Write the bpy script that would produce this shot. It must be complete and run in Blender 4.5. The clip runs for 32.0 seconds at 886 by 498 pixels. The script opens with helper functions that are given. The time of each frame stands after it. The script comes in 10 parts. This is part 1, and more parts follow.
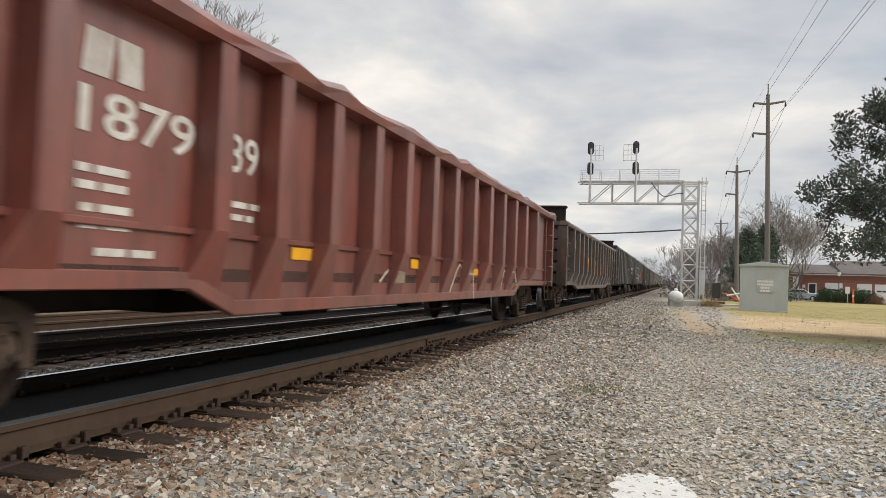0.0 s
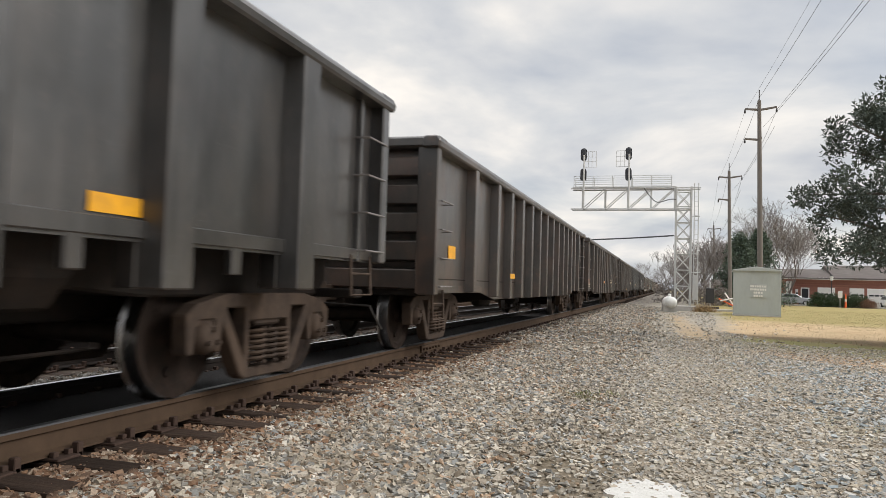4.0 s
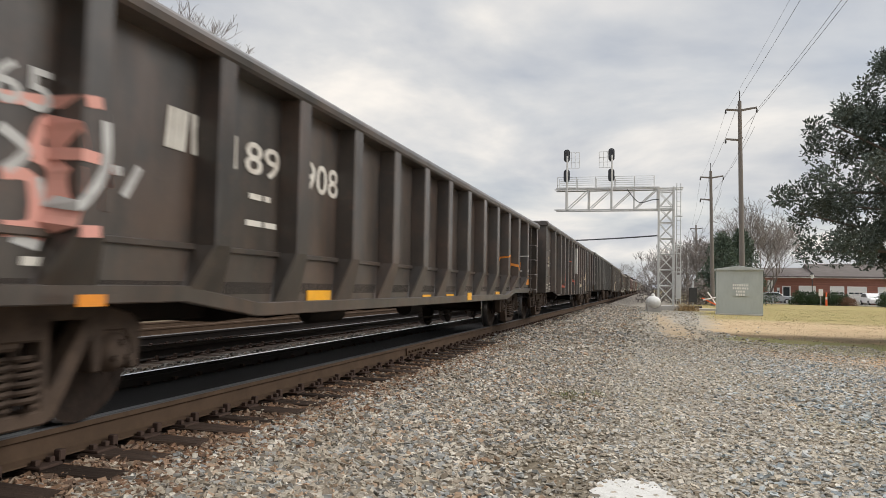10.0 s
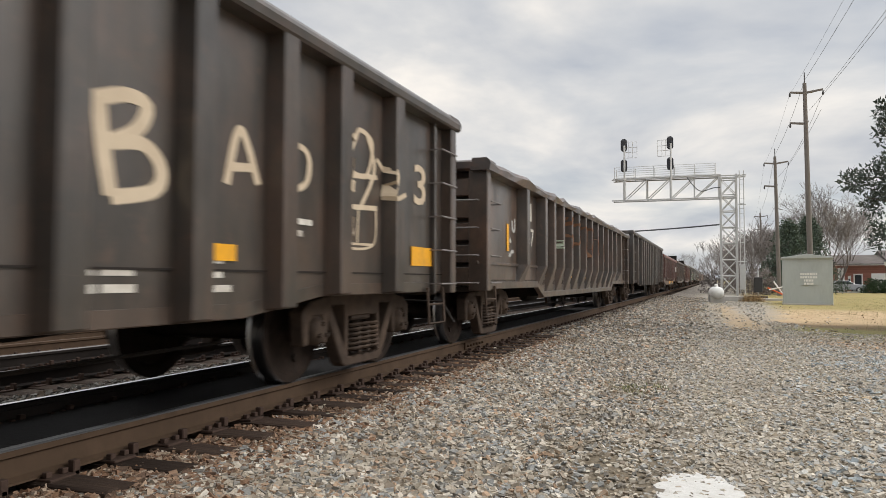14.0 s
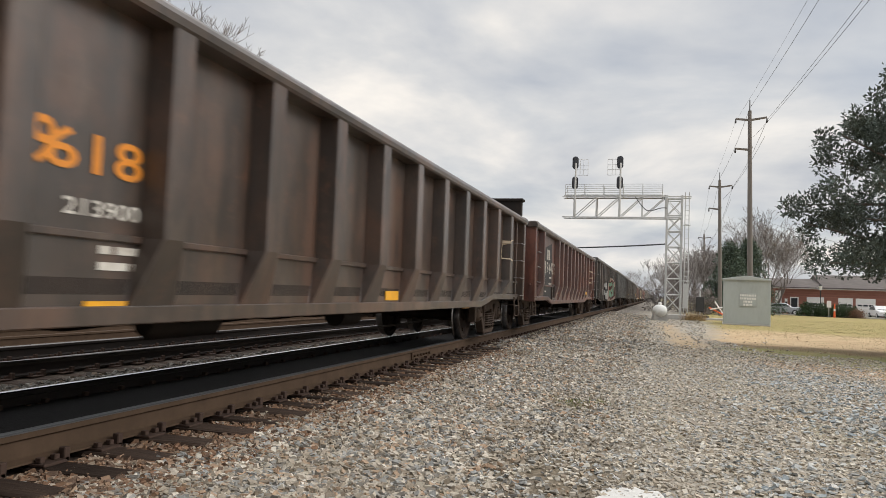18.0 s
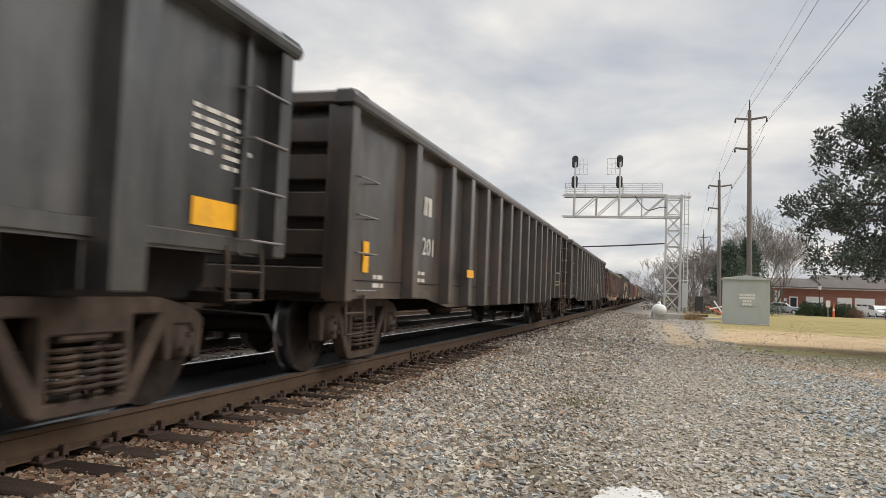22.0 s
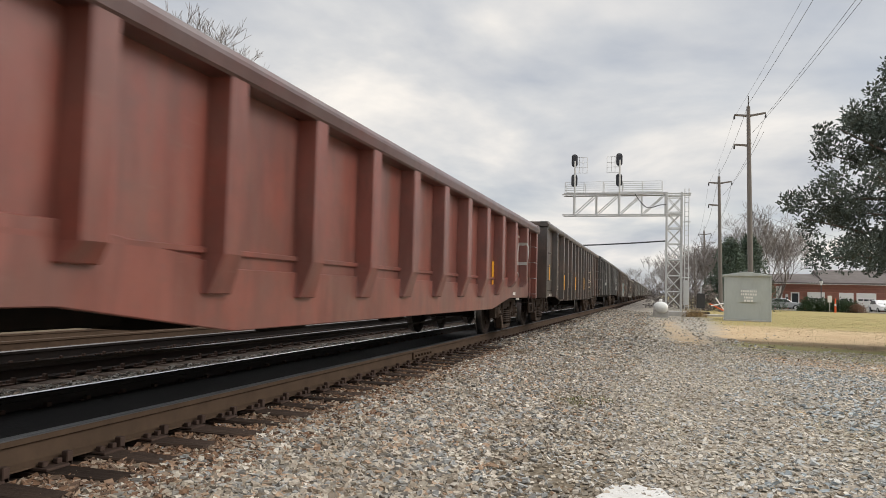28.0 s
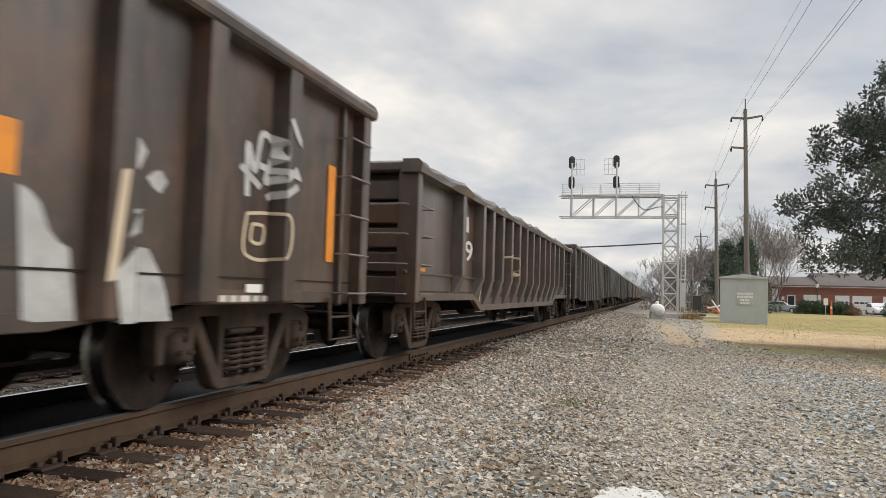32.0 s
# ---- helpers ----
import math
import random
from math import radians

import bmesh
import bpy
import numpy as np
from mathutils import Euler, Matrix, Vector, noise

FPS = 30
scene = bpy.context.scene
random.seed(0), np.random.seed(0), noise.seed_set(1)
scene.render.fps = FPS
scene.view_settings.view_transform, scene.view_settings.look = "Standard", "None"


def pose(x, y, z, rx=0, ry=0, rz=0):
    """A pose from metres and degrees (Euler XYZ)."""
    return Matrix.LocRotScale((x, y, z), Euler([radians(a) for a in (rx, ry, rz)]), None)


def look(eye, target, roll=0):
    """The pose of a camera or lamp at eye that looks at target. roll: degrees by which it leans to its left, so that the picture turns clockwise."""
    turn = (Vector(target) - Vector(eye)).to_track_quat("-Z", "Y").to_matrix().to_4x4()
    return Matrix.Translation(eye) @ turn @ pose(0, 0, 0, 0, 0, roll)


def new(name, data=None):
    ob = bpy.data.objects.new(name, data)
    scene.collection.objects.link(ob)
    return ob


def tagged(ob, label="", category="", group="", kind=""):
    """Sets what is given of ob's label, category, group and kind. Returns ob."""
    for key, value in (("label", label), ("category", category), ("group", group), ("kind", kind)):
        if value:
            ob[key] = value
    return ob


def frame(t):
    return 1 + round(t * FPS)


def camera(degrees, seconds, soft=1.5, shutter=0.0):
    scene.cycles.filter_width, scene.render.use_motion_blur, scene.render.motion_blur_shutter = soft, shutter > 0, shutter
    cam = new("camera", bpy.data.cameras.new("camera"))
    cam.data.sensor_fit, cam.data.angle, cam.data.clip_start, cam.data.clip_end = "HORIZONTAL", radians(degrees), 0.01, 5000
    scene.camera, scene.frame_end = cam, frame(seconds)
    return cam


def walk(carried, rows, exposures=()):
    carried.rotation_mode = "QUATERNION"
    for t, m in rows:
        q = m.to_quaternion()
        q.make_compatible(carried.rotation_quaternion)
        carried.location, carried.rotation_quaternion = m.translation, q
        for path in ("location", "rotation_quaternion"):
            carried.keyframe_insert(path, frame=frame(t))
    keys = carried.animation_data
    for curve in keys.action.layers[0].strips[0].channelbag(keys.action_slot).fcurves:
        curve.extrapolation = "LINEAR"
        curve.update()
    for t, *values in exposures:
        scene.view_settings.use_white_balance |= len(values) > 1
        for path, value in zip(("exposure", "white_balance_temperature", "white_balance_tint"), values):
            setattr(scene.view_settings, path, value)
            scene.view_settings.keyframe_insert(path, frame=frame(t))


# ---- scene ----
EYE = 1.305
cam = camera(62.0, 32.0, soft=0.6, shutter=0.12)
ROWS = [
    (0.0, 17.27, 2.09, -2.05),
    (0.5, 17.19, 2.16, -1.81),
    (1.0, 17.37, 2.26, -1.93),
    (1.5, 17.56, 2.28, -1.89),
    (2.0, 17.41, 2.26, -1.75),
    (2.5, 17.35, 2.36, -1.45),
    (3.0, 17.32, 2.49, -1.59),
    (3.5, 16.85, 2.64, -1.73),
    (5.5, 16.85, 2.55, -1.57),
    (6.0, 17.05, 2.47, -1.35),
    (6.5, 17.12, 2.49, -1.10),
    (7.0, 16.76, 2.49, -0.96),
    (7.5, 16.62, 2.61, -0.73),
    (8.0, 16.73, 2.55, -0.72),
    (8.5, 16.66, 2.48, -0.87),
    (9.0, 16.37, 2.49, -0.97),
    (9.5, 16.04, 2.70, -1.07),
    (10.0, 15.63, 2.83, -1.11),
    (10.5, 15.32, 2.74, -1.12),
    (11.0, 15.29, 2.63, -1.19),
    (11.5, 15.29, 2.66, -1.32),
    (12.0, 15.49, 2.66, -1.10),
    (12.5, 17.46, 2.88, -0.02),
    (13.0, 19.17, 2.96, 0.05),
    (13.5, 19.57, 2.68, 0.07),
    (14.0, 20.05, 2.34, -0.16),
    (14.5, 19.22, 2.43, -0.54),
    (16.5, 16.59, 2.75, -0.41),
    (17.0, 16.09, 3.07, -0.98),
    (17.5, 15.92, 3.19, -1.79),
    (18.0, 16.12, 3.19, -2.12),
    (18.5, 16.60, 3.26, -2.00),
    (19.0, 17.10, 3.27, -1.63),
    (19.5, 17.02, 3.30, -1.22),
    (20.0, 17.31, 3.05, -1.46),
    (20.5, 17.50, 3.04, -1.94),
    (21.0, 17.26, 3.11, -2.26),
    (21.5, 16.75, 3.04, -2.43),
    (22.0, 16.07, 3.10, -2.25),
    (22.5, 15.65, 3.10, -1.85),
    (23.0, 15.54, 3.08, -1.74),
    (23.5, 15.61, 3.05, -2.05),
    (24.0, 15.93, 3.13, -2.20),
    (24.5, 16.49, 3.19, -1.79),
    (25.0, 16.82, 3.19, -1.67),
    (25.5, 17.15, 3.10, -1.85),
    (26.0, 17.17, 3.15, -1.67),
    (26.5, 16.40, 3.38, -1.25),
    (28.5, 16.16, 3.00, -1.45),
    (29.0, 16.20, 2.81, -1.50),
    (29.5, 16.16, 2.67, -1.41),
    (30.0, 16.20, 2.84, -1.39),
    (30.5, 16.28, 3.04, -1.54),
    (31.0, 16.35, 3.09, -1.82),
    (31.5, 16.06, 3.07, -1.90),
    (32.0, 15.92, 3.25, -1.67),
]

walk(cam, [(t, pose(0, 0, EYE, 90 + pitch, roll, yaw)) for t, yaw, pitch, roll in ROWS], exposures=[(0.0, 0.03), (1.2, 0.03), (1.8, 0.14), (3.3, 0.14), (5.5, 0.04), (32.0, 0.04)])

# ---- sky and light ----
world = bpy.data.worlds.new("overcast_sky")
scene.world = world
world.use_nodes = True
wn, wl = world.node_tree.nodes, world.node_tree.links
wn.clear()
SUN_EL, SUN_AZ = radians(33), radians(72)
sky = wn.new("ShaderNodeTexSky")
sky.sky_type = "NISHITA"
sky.sun_disc = False
sky.sun_elevation, sky.sun_rotation = SUN_EL, SUN_AZ
skyscale = wn.new("ShaderNodeMix")
skyscale.data_type, skyscale.blend_type = "RGBA", "MULTIPLY"
skyscale.inputs[0].default_value = 1.0
skyscale.inputs[7].default_value = (0.1, 0.1, 0.1, 1)
wl.new(sky.outputs[0], skyscale.inputs[6])
wtc = wn.new("ShaderNodeTexCoord")
# cloud deck: the direction is stretched onto a flat layer overhead
sep = wn.new("ShaderNodeSeparateXYZ")
wl.new(wtc.outputs["Generated"], sep.inputs[0])
zc = wn.new("ShaderNodeMath"); zc.operation = "MAXIMUM"; zc.inputs[1].default_value = 0.0
wl.new(sep.outputs[2], zc.inputs[0])
za = wn.new("ShaderNodeMath"); za.operation = "ADD"; za.inputs[1].default_value = 0.22
wl.new(zc.outputs[0], za.inputs[0])
div = []
for i in (0, 1):
    d = wn.new("ShaderNodeMath"); d.operation = "DIVIDE"
    wl.new(sep.outputs[i], d.inputs[0]); wl.new(za.outputs[0], d.inputs[1])
    div.append(d)
comb = wn.new("ShaderNodeCombineXYZ")
wl.new(div[0].outputs[0], comb.inputs[0]); wl.new(div[1].outputs[0], comb.inputs[1])
big = wn.new("ShaderNodeTexNoise")
big.inputs["Scale"].default_value, big.inputs["Detail"].default_value, big.inputs["Roughness"].default_value = 1.25, 7.0, 0.52
big.inputs["Distortion"].default_value = 0.25
wl.new(comb.outputs[0], big.inputs["Vector"])
tone = wn.new("ShaderNodeValToRGB")
tone.color_ramp.elements[0].position, tone.color_ramp.elements[0].color = 0.33, (0.40, 0.44, 0.51, 1)
tone.color_ramp.elements[1].position, tone.color_ramp.elements[1].color = 0.66, (0.92, 0.88, 0.82, 1)
e = tone.color_ramp.elements.new(0.5); e.color = (0.62, 0.635, 0.65, 1)
wl.new(big.outputs["Fac"], tone.inputs[0])
gap = wn.new("ShaderNodeTexNoise")
gap.inputs["Scale"].default_value, gap.inputs["Detail"].default_value = 0.9, 4.0
gmap = wn.new("ShaderNodeMapping"); gmap.inputs["Location"].default_value = (3.1, 7.7, 0)
wl.new(comb.outputs[0], gmap.inputs[0]); wl.new(gmap.outputs[0], gap.inputs["Vector"])
gr = wn.new("ShaderNodeValToRGB")
gr.color_ramp.elements[0].position, gr.color_ramp.elements[0].color = 0.30, (0.72, 0.72, 0.72, 1)
gr.color_ramp.elements[1].position, gr.color_ramp.elements[1].color = 0.55, (1, 1, 1, 1)
wl.new(gap.outputs["Fac"], gr.inputs[0])
cover = wn.new("ShaderNodeMix"); cover.data_type = "RGBA"
wl.new(gr.outputs[0], cover.inputs[0])
wl.new(skyscale.outputs[2], cover.inputs[6]); wl.new(tone.outputs[0], cover.inputs[7])
bg = wn.new("ShaderNodeBackground"); bg.inputs[1].default_value = 1.0
# an overcast sky is brightest overhead
dome = wn.new("ShaderNodeMapRange")
dome.inputs[1].default_value, dome.inputs[2].default_value, dome.inputs[3].default_value, dome.inputs[4].default_value = 0.42, 0.95, 1.08, 2.9
wl.new(sep.outputs[2], dome.inputs[0])
lift = wn.new("ShaderNodeVectorMath"); lift.operation = "SCALE"
wl.new(cover.outputs[2], lift.inputs[0]); wl.new(dome.outputs[0], lift.inputs["Scale"])
warm = wn.new("ShaderNodeMix"); warm.data_type, warm.blend_type = "RGBA", "MULTIPLY"
warm.inputs[0].default_value, warm.inputs[7].default_value = 1.0, (1.02, 1.0, 0.985, 1)
wl.new(lift.outputs[0], warm.inputs[6])
wl.new(warm.outputs[2], bg.inputs[0])
wo = wn.new("ShaderNodeOutputWorld"); wl.new(bg.outputs[0], wo.inputs[0])

sun = new("sun", bpy.data.lights.new("sun", "SUN"))
sun.data.energy, sun.data.angle, sun.data.color = 1.8, radians(30), (1.0, 0.955, 0.90)
sun.matrix_world = look((0, 0, 0), (math.sin(SUN_AZ) * -math.cos(SUN_EL), -math.cos(SUN_AZ) * math.cos(SUN_EL), -math.sin(SUN_EL)))


# ---- materials ----
def mat(name, base, second=None, scale=8.0, rough=0.7, metal=0.0, bump=0.0, bump_scale=None, spread=0.5, third=None, third_scale=1.5, third_amount=0.5, stretch=(1, 1, 1), per_object=0.0, per_island=0.0, coat=0.0):
    """A surface of two tones of grain, a third of stains, and relief."""
    m = bpy.data.materials.new(name)
    m.use_nodes = True
    n, l = m.node_tree.nodes, m.node_tree.links
    b = n["Principled BSDF"]
    tc = n.new("ShaderNodeTexCoord")
    mp = n.new("ShaderNodeMapping"); mp.inputs["Scale"].default_value = stretch
    l.new(tc.outputs["Object"], mp.inputs[0])
    oi = n.new("ShaderNodeObjectInfo")
    shift = n.new("ShaderNodeVectorMath"); shift.operation = "MULTIPLY_ADD"
    l.new(oi.outputs["Random"], shift.inputs[0]); shift.inputs[1].default_value = (17, 31, 11)
    l.new(mp.outputs[0], shift.inputs[2])
    nz = n.new("ShaderNodeTexNoise")
    nz.inputs["Scale"].default_value, nz.inputs["Detail"].default_value, nz.inputs["Roughness"].default_value = scale, 6, 0.62
    l.new(shift.outputs[0], nz.inputs["Vector"])
    mx = n.new("ShaderNodeMix"); mx.data_type = "RGBA"
    rr = n.new("ShaderNodeMapRange"); rr.inputs[1].default_value, rr.inputs[2].default_value = 0.5 - spread / 2, 0.5 + spread / 2
    l.new(nz.outputs["Fac"], rr.inputs[0]); l.new(rr.outputs[0], mx.inputs[0])
    second = second or tuple(c * 0.7 for c in base)
    mx.inputs[6].default_value, mx.inputs[7].default_value = (*base, 1), (*second, 1)
    out = mx.outputs[2]
    if third:
        n3 = n.new("ShaderNodeTexNoise")
        n3.inputs["Scale"].default_value, n3.inputs["Detail"].default_value, n3.inputs["Roughness"].default_value = third_scale, 8, 0.68
        l.new(shift.outputs[0], n3.inputs["Vector"])
        r3 = n.new("ShaderNodeMapRange"); r3.inputs[1].default_value, r3.inputs[2].default_value, r3.inputs[4].default_value = 0.47, 0.68, third_amount
        l.new(n3.outputs["Fac"], r3.inputs[0])
        m3 = n.new("ShaderNodeMix"); m3.data_type = "RGBA"
        l.new(r3.outputs[0], m3.inputs[0]); l.new(out, m3.inputs[6]); m3.inputs[7].default_value = (*third, 1)
        out = m3.outputs[2]
    for amount, src in ((per_object, oi.outputs["Random"]), (per_island, None)):
        if amount:
            if src is None:
                src = n.new("ShaderNodeNewGeometry").outputs["Random Per Island"]
            hs = n.new("ShaderNodeMapRange"); hs.inputs[3].default_value, hs.inputs[4].default_value = 1 - amount, 1 + amount
            l.new(src, hs.inputs[0])
            v = n.new("ShaderNodeVectorMath"); v.operation = "SCALE"
            l.new(out, v.inputs[0]); l.new(hs.outputs[0], v.inputs["Scale"])
            out = v.outputs[0]
    l.new(out, b.inputs["Base Color"])
    rg = n.new("ShaderNodeMapRange"); rg.inputs[3].default_value, rg.inputs[4].default_value = max(0.03, rough - 0.12), min(1, rough + 0.12)
    l.new(nz.outputs["Fac"], rg.inputs[0]); l.new(rg.outputs[0], b.inputs["Roughness"])
    b.inputs["Metallic"].default_value = metal
    b.inputs["Specular IOR Level"].default_value = 0.35
    if bump:
        bz = n.new("ShaderNodeTexNoise"); bz.inputs["Scale"].default_value, bz.inputs["Detail"].default_value = bump_scale or scale * 3, 5
        l.new(shift.outputs[0], bz.inputs["Vector"])
        bp = n.new("ShaderNodeBump"); bp.inputs["Strength"].default_value, bp.inputs["Distance"].default_value = 1.0, bump
        l.new(bz.outputs["Fac"], bp.inputs["Height"]); l.new(bp.outputs[0], b.inputs["Normal"])
    return m


def car_paint(name, base, worn, rust, rust_amount=0.5, dust=(0.22, 0.185, 0.155), dust_amount=0.45, rough=0.46, coat=0.9):
    """Weathered car paint: rain streaks down the side, rust blotches, road dust in patches."""
    m = bpy.data.materials.new(name)
    m.use_nodes = True
    n, l = m.node_tree.nodes, m.node_tree.links
    b = n["Principled BSDF"]
    tc = n.new("ShaderNodeTexCoord"); oi = n.new("ShaderNodeObjectInfo")
    shift = n.new("ShaderNodeVectorMath"); shift.operation = "MULTIPLY_ADD"
    l.new(oi.outputs["Random"], shift.inputs[0]); shift.inputs[1].default_value = (3, 41, 5); l.new(tc.outputs["Object"], shift.inputs[2])

    def noise(scale, stretch, detail=7, rough_=0.65):
        mp = n.new("ShaderNodeMapping"); mp.inputs["Scale"].default_value = stretch
        l.new(shift.outputs[0], mp.inputs[0])
        z = n.new("ShaderNodeTexNoise"); z.inputs["Scale"].default_value, z.inputs["Detail"].default_value, z.inputs["Roughness"].default_value = scale, detail, rough_
        l.new(mp.outputs[0], z.inputs["Vector"])
        return z.outputs["Fac"]

    def ramp(src, lo, hi, top=1.0):
        r = n.new("ShaderNodeMapRange"); r.inputs[1].default_value, r.inputs[2].default_value, r.inputs[4].default_value = lo, hi, top
        l.new(src, r.inputs[0])
        return r.outputs[0]

    def mix(fac, a, c):
        x = n.new("ShaderNodeMix"); x.data_type = "RGBA"
        l.new(fac, x.inputs[0])
        if isinstance(a, tuple): x.inputs[6].default_value = (*a, 1)
        else: l.new(a, x.inputs[6])
        x.inputs[7].default_value = (*c, 1)
        return x.outputs[2]
    streak = noise(1.5, (1, 1.6, 0.55), 8, 0.62)
    patch = noise(0.9, (1, 1, 1))
    grain = noise(26, (1, 1, 0.6), 4)
    col = mix(ramp(streak, 0.40, 0.60), tuple(c * 0.64 for c in base), tuple(c * 0.9 for c in worn))
    col = mix(ramp(patch, 0.46, 0.58, rust_amount), col, tuple(1.2 * c for c in rust))
    col = mix(ramp(noise(1.6, (1, 2.2, 0.45)), 0.46, 0.62, 0.80), col, tuple(c * 0.38 for c in base))
    col = mix(ramp(noise(7.0, (1, 2.6, 0.14)), 0.56, 0.72, 0.55), col, tuple(0.55 * c for c in rust))
    col = mix(ramp(noise(4.5, (1, 1, 1), 9, 0.75), 0.57, 0.66, 0.5), col, tuple(1.25 * c for c in rust))
    col = mix(ramp(noise(3.0, (1, 1.2, 0.8)), 0.52, 0.72, dust_amount), col, dust)
    col = mix(ramp(noise(6.0, (1, 0.45, 3.0), 9, 0.8), 0.60, 0.70, 0.4), col, tuple(1.3 * c for c in dust))
    col = mix(ramp(noise(2.2, (1, 3.5, 0.18), 8, 0.7), 0.54, 0.68, 0.45), col, tuple(0.8 * c for c in dust))
    col = mix(ramp(grain, 0.5, 0.75, 0.25), col, tuple(c * 0.45 for c in base))
    l.new(col, b.inputs["Base Color"])
    l.new(ramp(streak, 0.2, 0.8, 1.0), b.inputs["Roughness"])
    rg = n.new("ShaderNodeMapRange"); rg.inputs[3].default_value, rg.inputs[4].default_value = rough - 0.16, rough + 0.12
    l.new(streak, rg.inputs[0]); l.new(rg.outputs[0], b.inputs["Roughness"])
    b.inputs["Specular IOR Level"].default_value = 0.75
    gloss = n.new("ShaderNodeMapRange"); gloss.inputs[1].default_value, gloss.inputs[2].default_value = 0.40, 0.62
    gloss.inputs[3].default_value, gloss.inputs[4].default_value = coat, coat * 0.35
    l.new(noise(1.9, (1, 1.3, 0.7), 9, 0.7), gloss.inputs[0]); l.new(gloss.outputs[0], b.inputs["Coat Weight"])
    b.inputs["Coat Roughness"].default_value = 0.27
    bp = n.new("ShaderNodeBump"); bp.inputs["Distance"].default_value = 0.003
    l.new(noise(5, (1, 1, 1), 3), bp.inputs["Height"]); l.new(bp.outputs[0], b.inputs["Normal"])
    return m


PAINTS = {
    "black": car_paint("weathered_black_paint", (0.027, 0.0262, 0.0260), (0.037, 0.0355, 0.034), (0.050, 0.040, 0.034), 0.4, (0.080, 0.080, 0.080), 0.28, rough=0.36, coat=1.0),
    "charcoal": car_paint("dusty_charcoal_paint", (0.032, 0.027, 0.023), (0.045, 0.035, 0.028), (0.070, 0.036, 0.022), 0.5, (0.082, 0.060, 0.044), 0.38, coat=0.75),
    "umber": car_paint("dusty_brown_black_paint", (0.033, 0.025, 0.019), (0.046, 0.033, 0.024), (0.068, 0.036, 0.022), 0.5, (0.080, 0.057, 0.040), 0.4, coat=0.75),
    "brown": car_paint("rusty_brown_paint", (0.046, 0.030, 0.021), (0.064, 0.039, 0.027), (0.098, 0.046, 0.026), 0.55, (0.105, 0.070, 0.046), 0.42, coat=0.75),
    "oxide": car_paint("oxide_brown_paint", (0.125, 0.034, 0.021), (0.085, 0.032, 0.022), (0.150, 0.050, 0.028), 0.6, (0.100, 0.060, 0.042), 0.3, coat=0.4),
    "red": car_paint("faded_red_paint", (0.300, 0.072, 0.047), (0.225, 0.064, 0.044), (0.095, 0.040, 0.030), 0.6, (0.170, 0.086, 0.062), 0.33, coat=0.5),
    "maroon": car_paint("maroon_paint", (0.130, 0.026, 0.018), (0.085, 0.025, 0.018), (0.050, 0.026, 0.020), 0.6, (0.100, 0.044, 0.030), 0.3, coat=0.6),
    "orange_rust": car_paint("rusted_orange_brown_paint", (0.058, 0.040, 0.030), (0.085, 0.053, 0.034), (0.110, 0.058, 0.034), 0.5, (0.088, 0.068, 0.054), 0.35),
    "sooty_red": car_paint("soot_blackened_red_paint", (0.034, 0.024, 0.020), (0.060, 0.029, 0.023), (0.120, 0.032, 0.023), 0.6, (0.080, 0.060, 0.048), 0.35),
    "dusty_orange": car_paint("dust_orange_sill_paint", (0.105, 0.044, 0.026), (0.125, 0.058, 0.034), (0.060, 0.030, 0.021), 0.5, (0.135, 0.076, 0.048), 0.35),
}
M_UNDER = mat("grimy_underframe_steel", (0.020, 0.018, 0.017), (0.032, 0.027, 0.024), 6, 0.75, 0.2, bump=0.003, third=(0.06, 0.04, 0.03), third_amount=0.4)
M_TRUCK = mat("dusty_cast_steel", (0.085, 0.062, 0.048), (0.040, 0.031, 0.026), 7, 0.8, 0.1, bump=0.003, third=(0.13, 0.090, 0.065), third_amount=0.6)
M_WHEEL = mat("rusted_wheel_plate", (0.042, 0.029, 0.023), (0.020, 0.016, 0.014), 9, 0.7, 0.4, bump=0.002)
M_TREAD = mat("polished_wheel_tread", (0.30, 0.30, 0.31), (0.20, 0.195, 0.19), 20, 0.3, 1.0)
M_RUNG = mat("worn_grab_iron", (0.26, 0.25, 0.25), (0.16, 0.14, 0.13), 14, 0.5, 0.5)
M_YELLOW = mat("reflective_yellow_sheeting", (0.85, 0.42, 0.02), (0.70, 0.33, 0.02), 12, 0.4, third=(0.35, 0.2, 0.06), third_amount=0.35, third_scale=5)
M_ORANGE = mat("faded_orange_sheeting", (0.72, 0.26, 0.03), (0.6, 0.22, 0.03), 12, 0.45, third=(0.3, 0.15, 0.06), third_amount=0.35, third_scale=5)
M_WHITE = mat("stencil_white_paint", (0.66, 0.64, 0.58), (0.48, 0.45, 0.40), 9, 0.7, third=(0.25, 0.2, 0.16), third_amount=0.6, third_scale=6)
M_CREAM = mat("cream_spray_paint", (0.60, 0.50, 0.37), (0.48, 0.39, 0.28), 4, 0.7, third=(0.42, 0.33, 0.24), third_amount=0.5, third_scale=3)
M_PALE = mat("pale_grey_spray_paint", (0.50, 0.50, 0.485), (0.36, 0.36, 0.35), 5, 0.7, third=(0.2, 0.18, 0.17), third_amount=0.5, third_scale=4)
M_INK = mat("black_spray_paint", (0.022, 0.021, 0.022), (0.035, 0.033, 0.033), 6, 0.6)
M_PINK = mat("pink_spray_paint", (0.62, 0.30, 0.25), (0.52, 0.27, 0.22), 5, 0.7)
M_MINT = mat("mint_green_spray_paint", (0.25, 0.42, 0.30), (0.20, 0.34, 0.25), 5, 0.7)
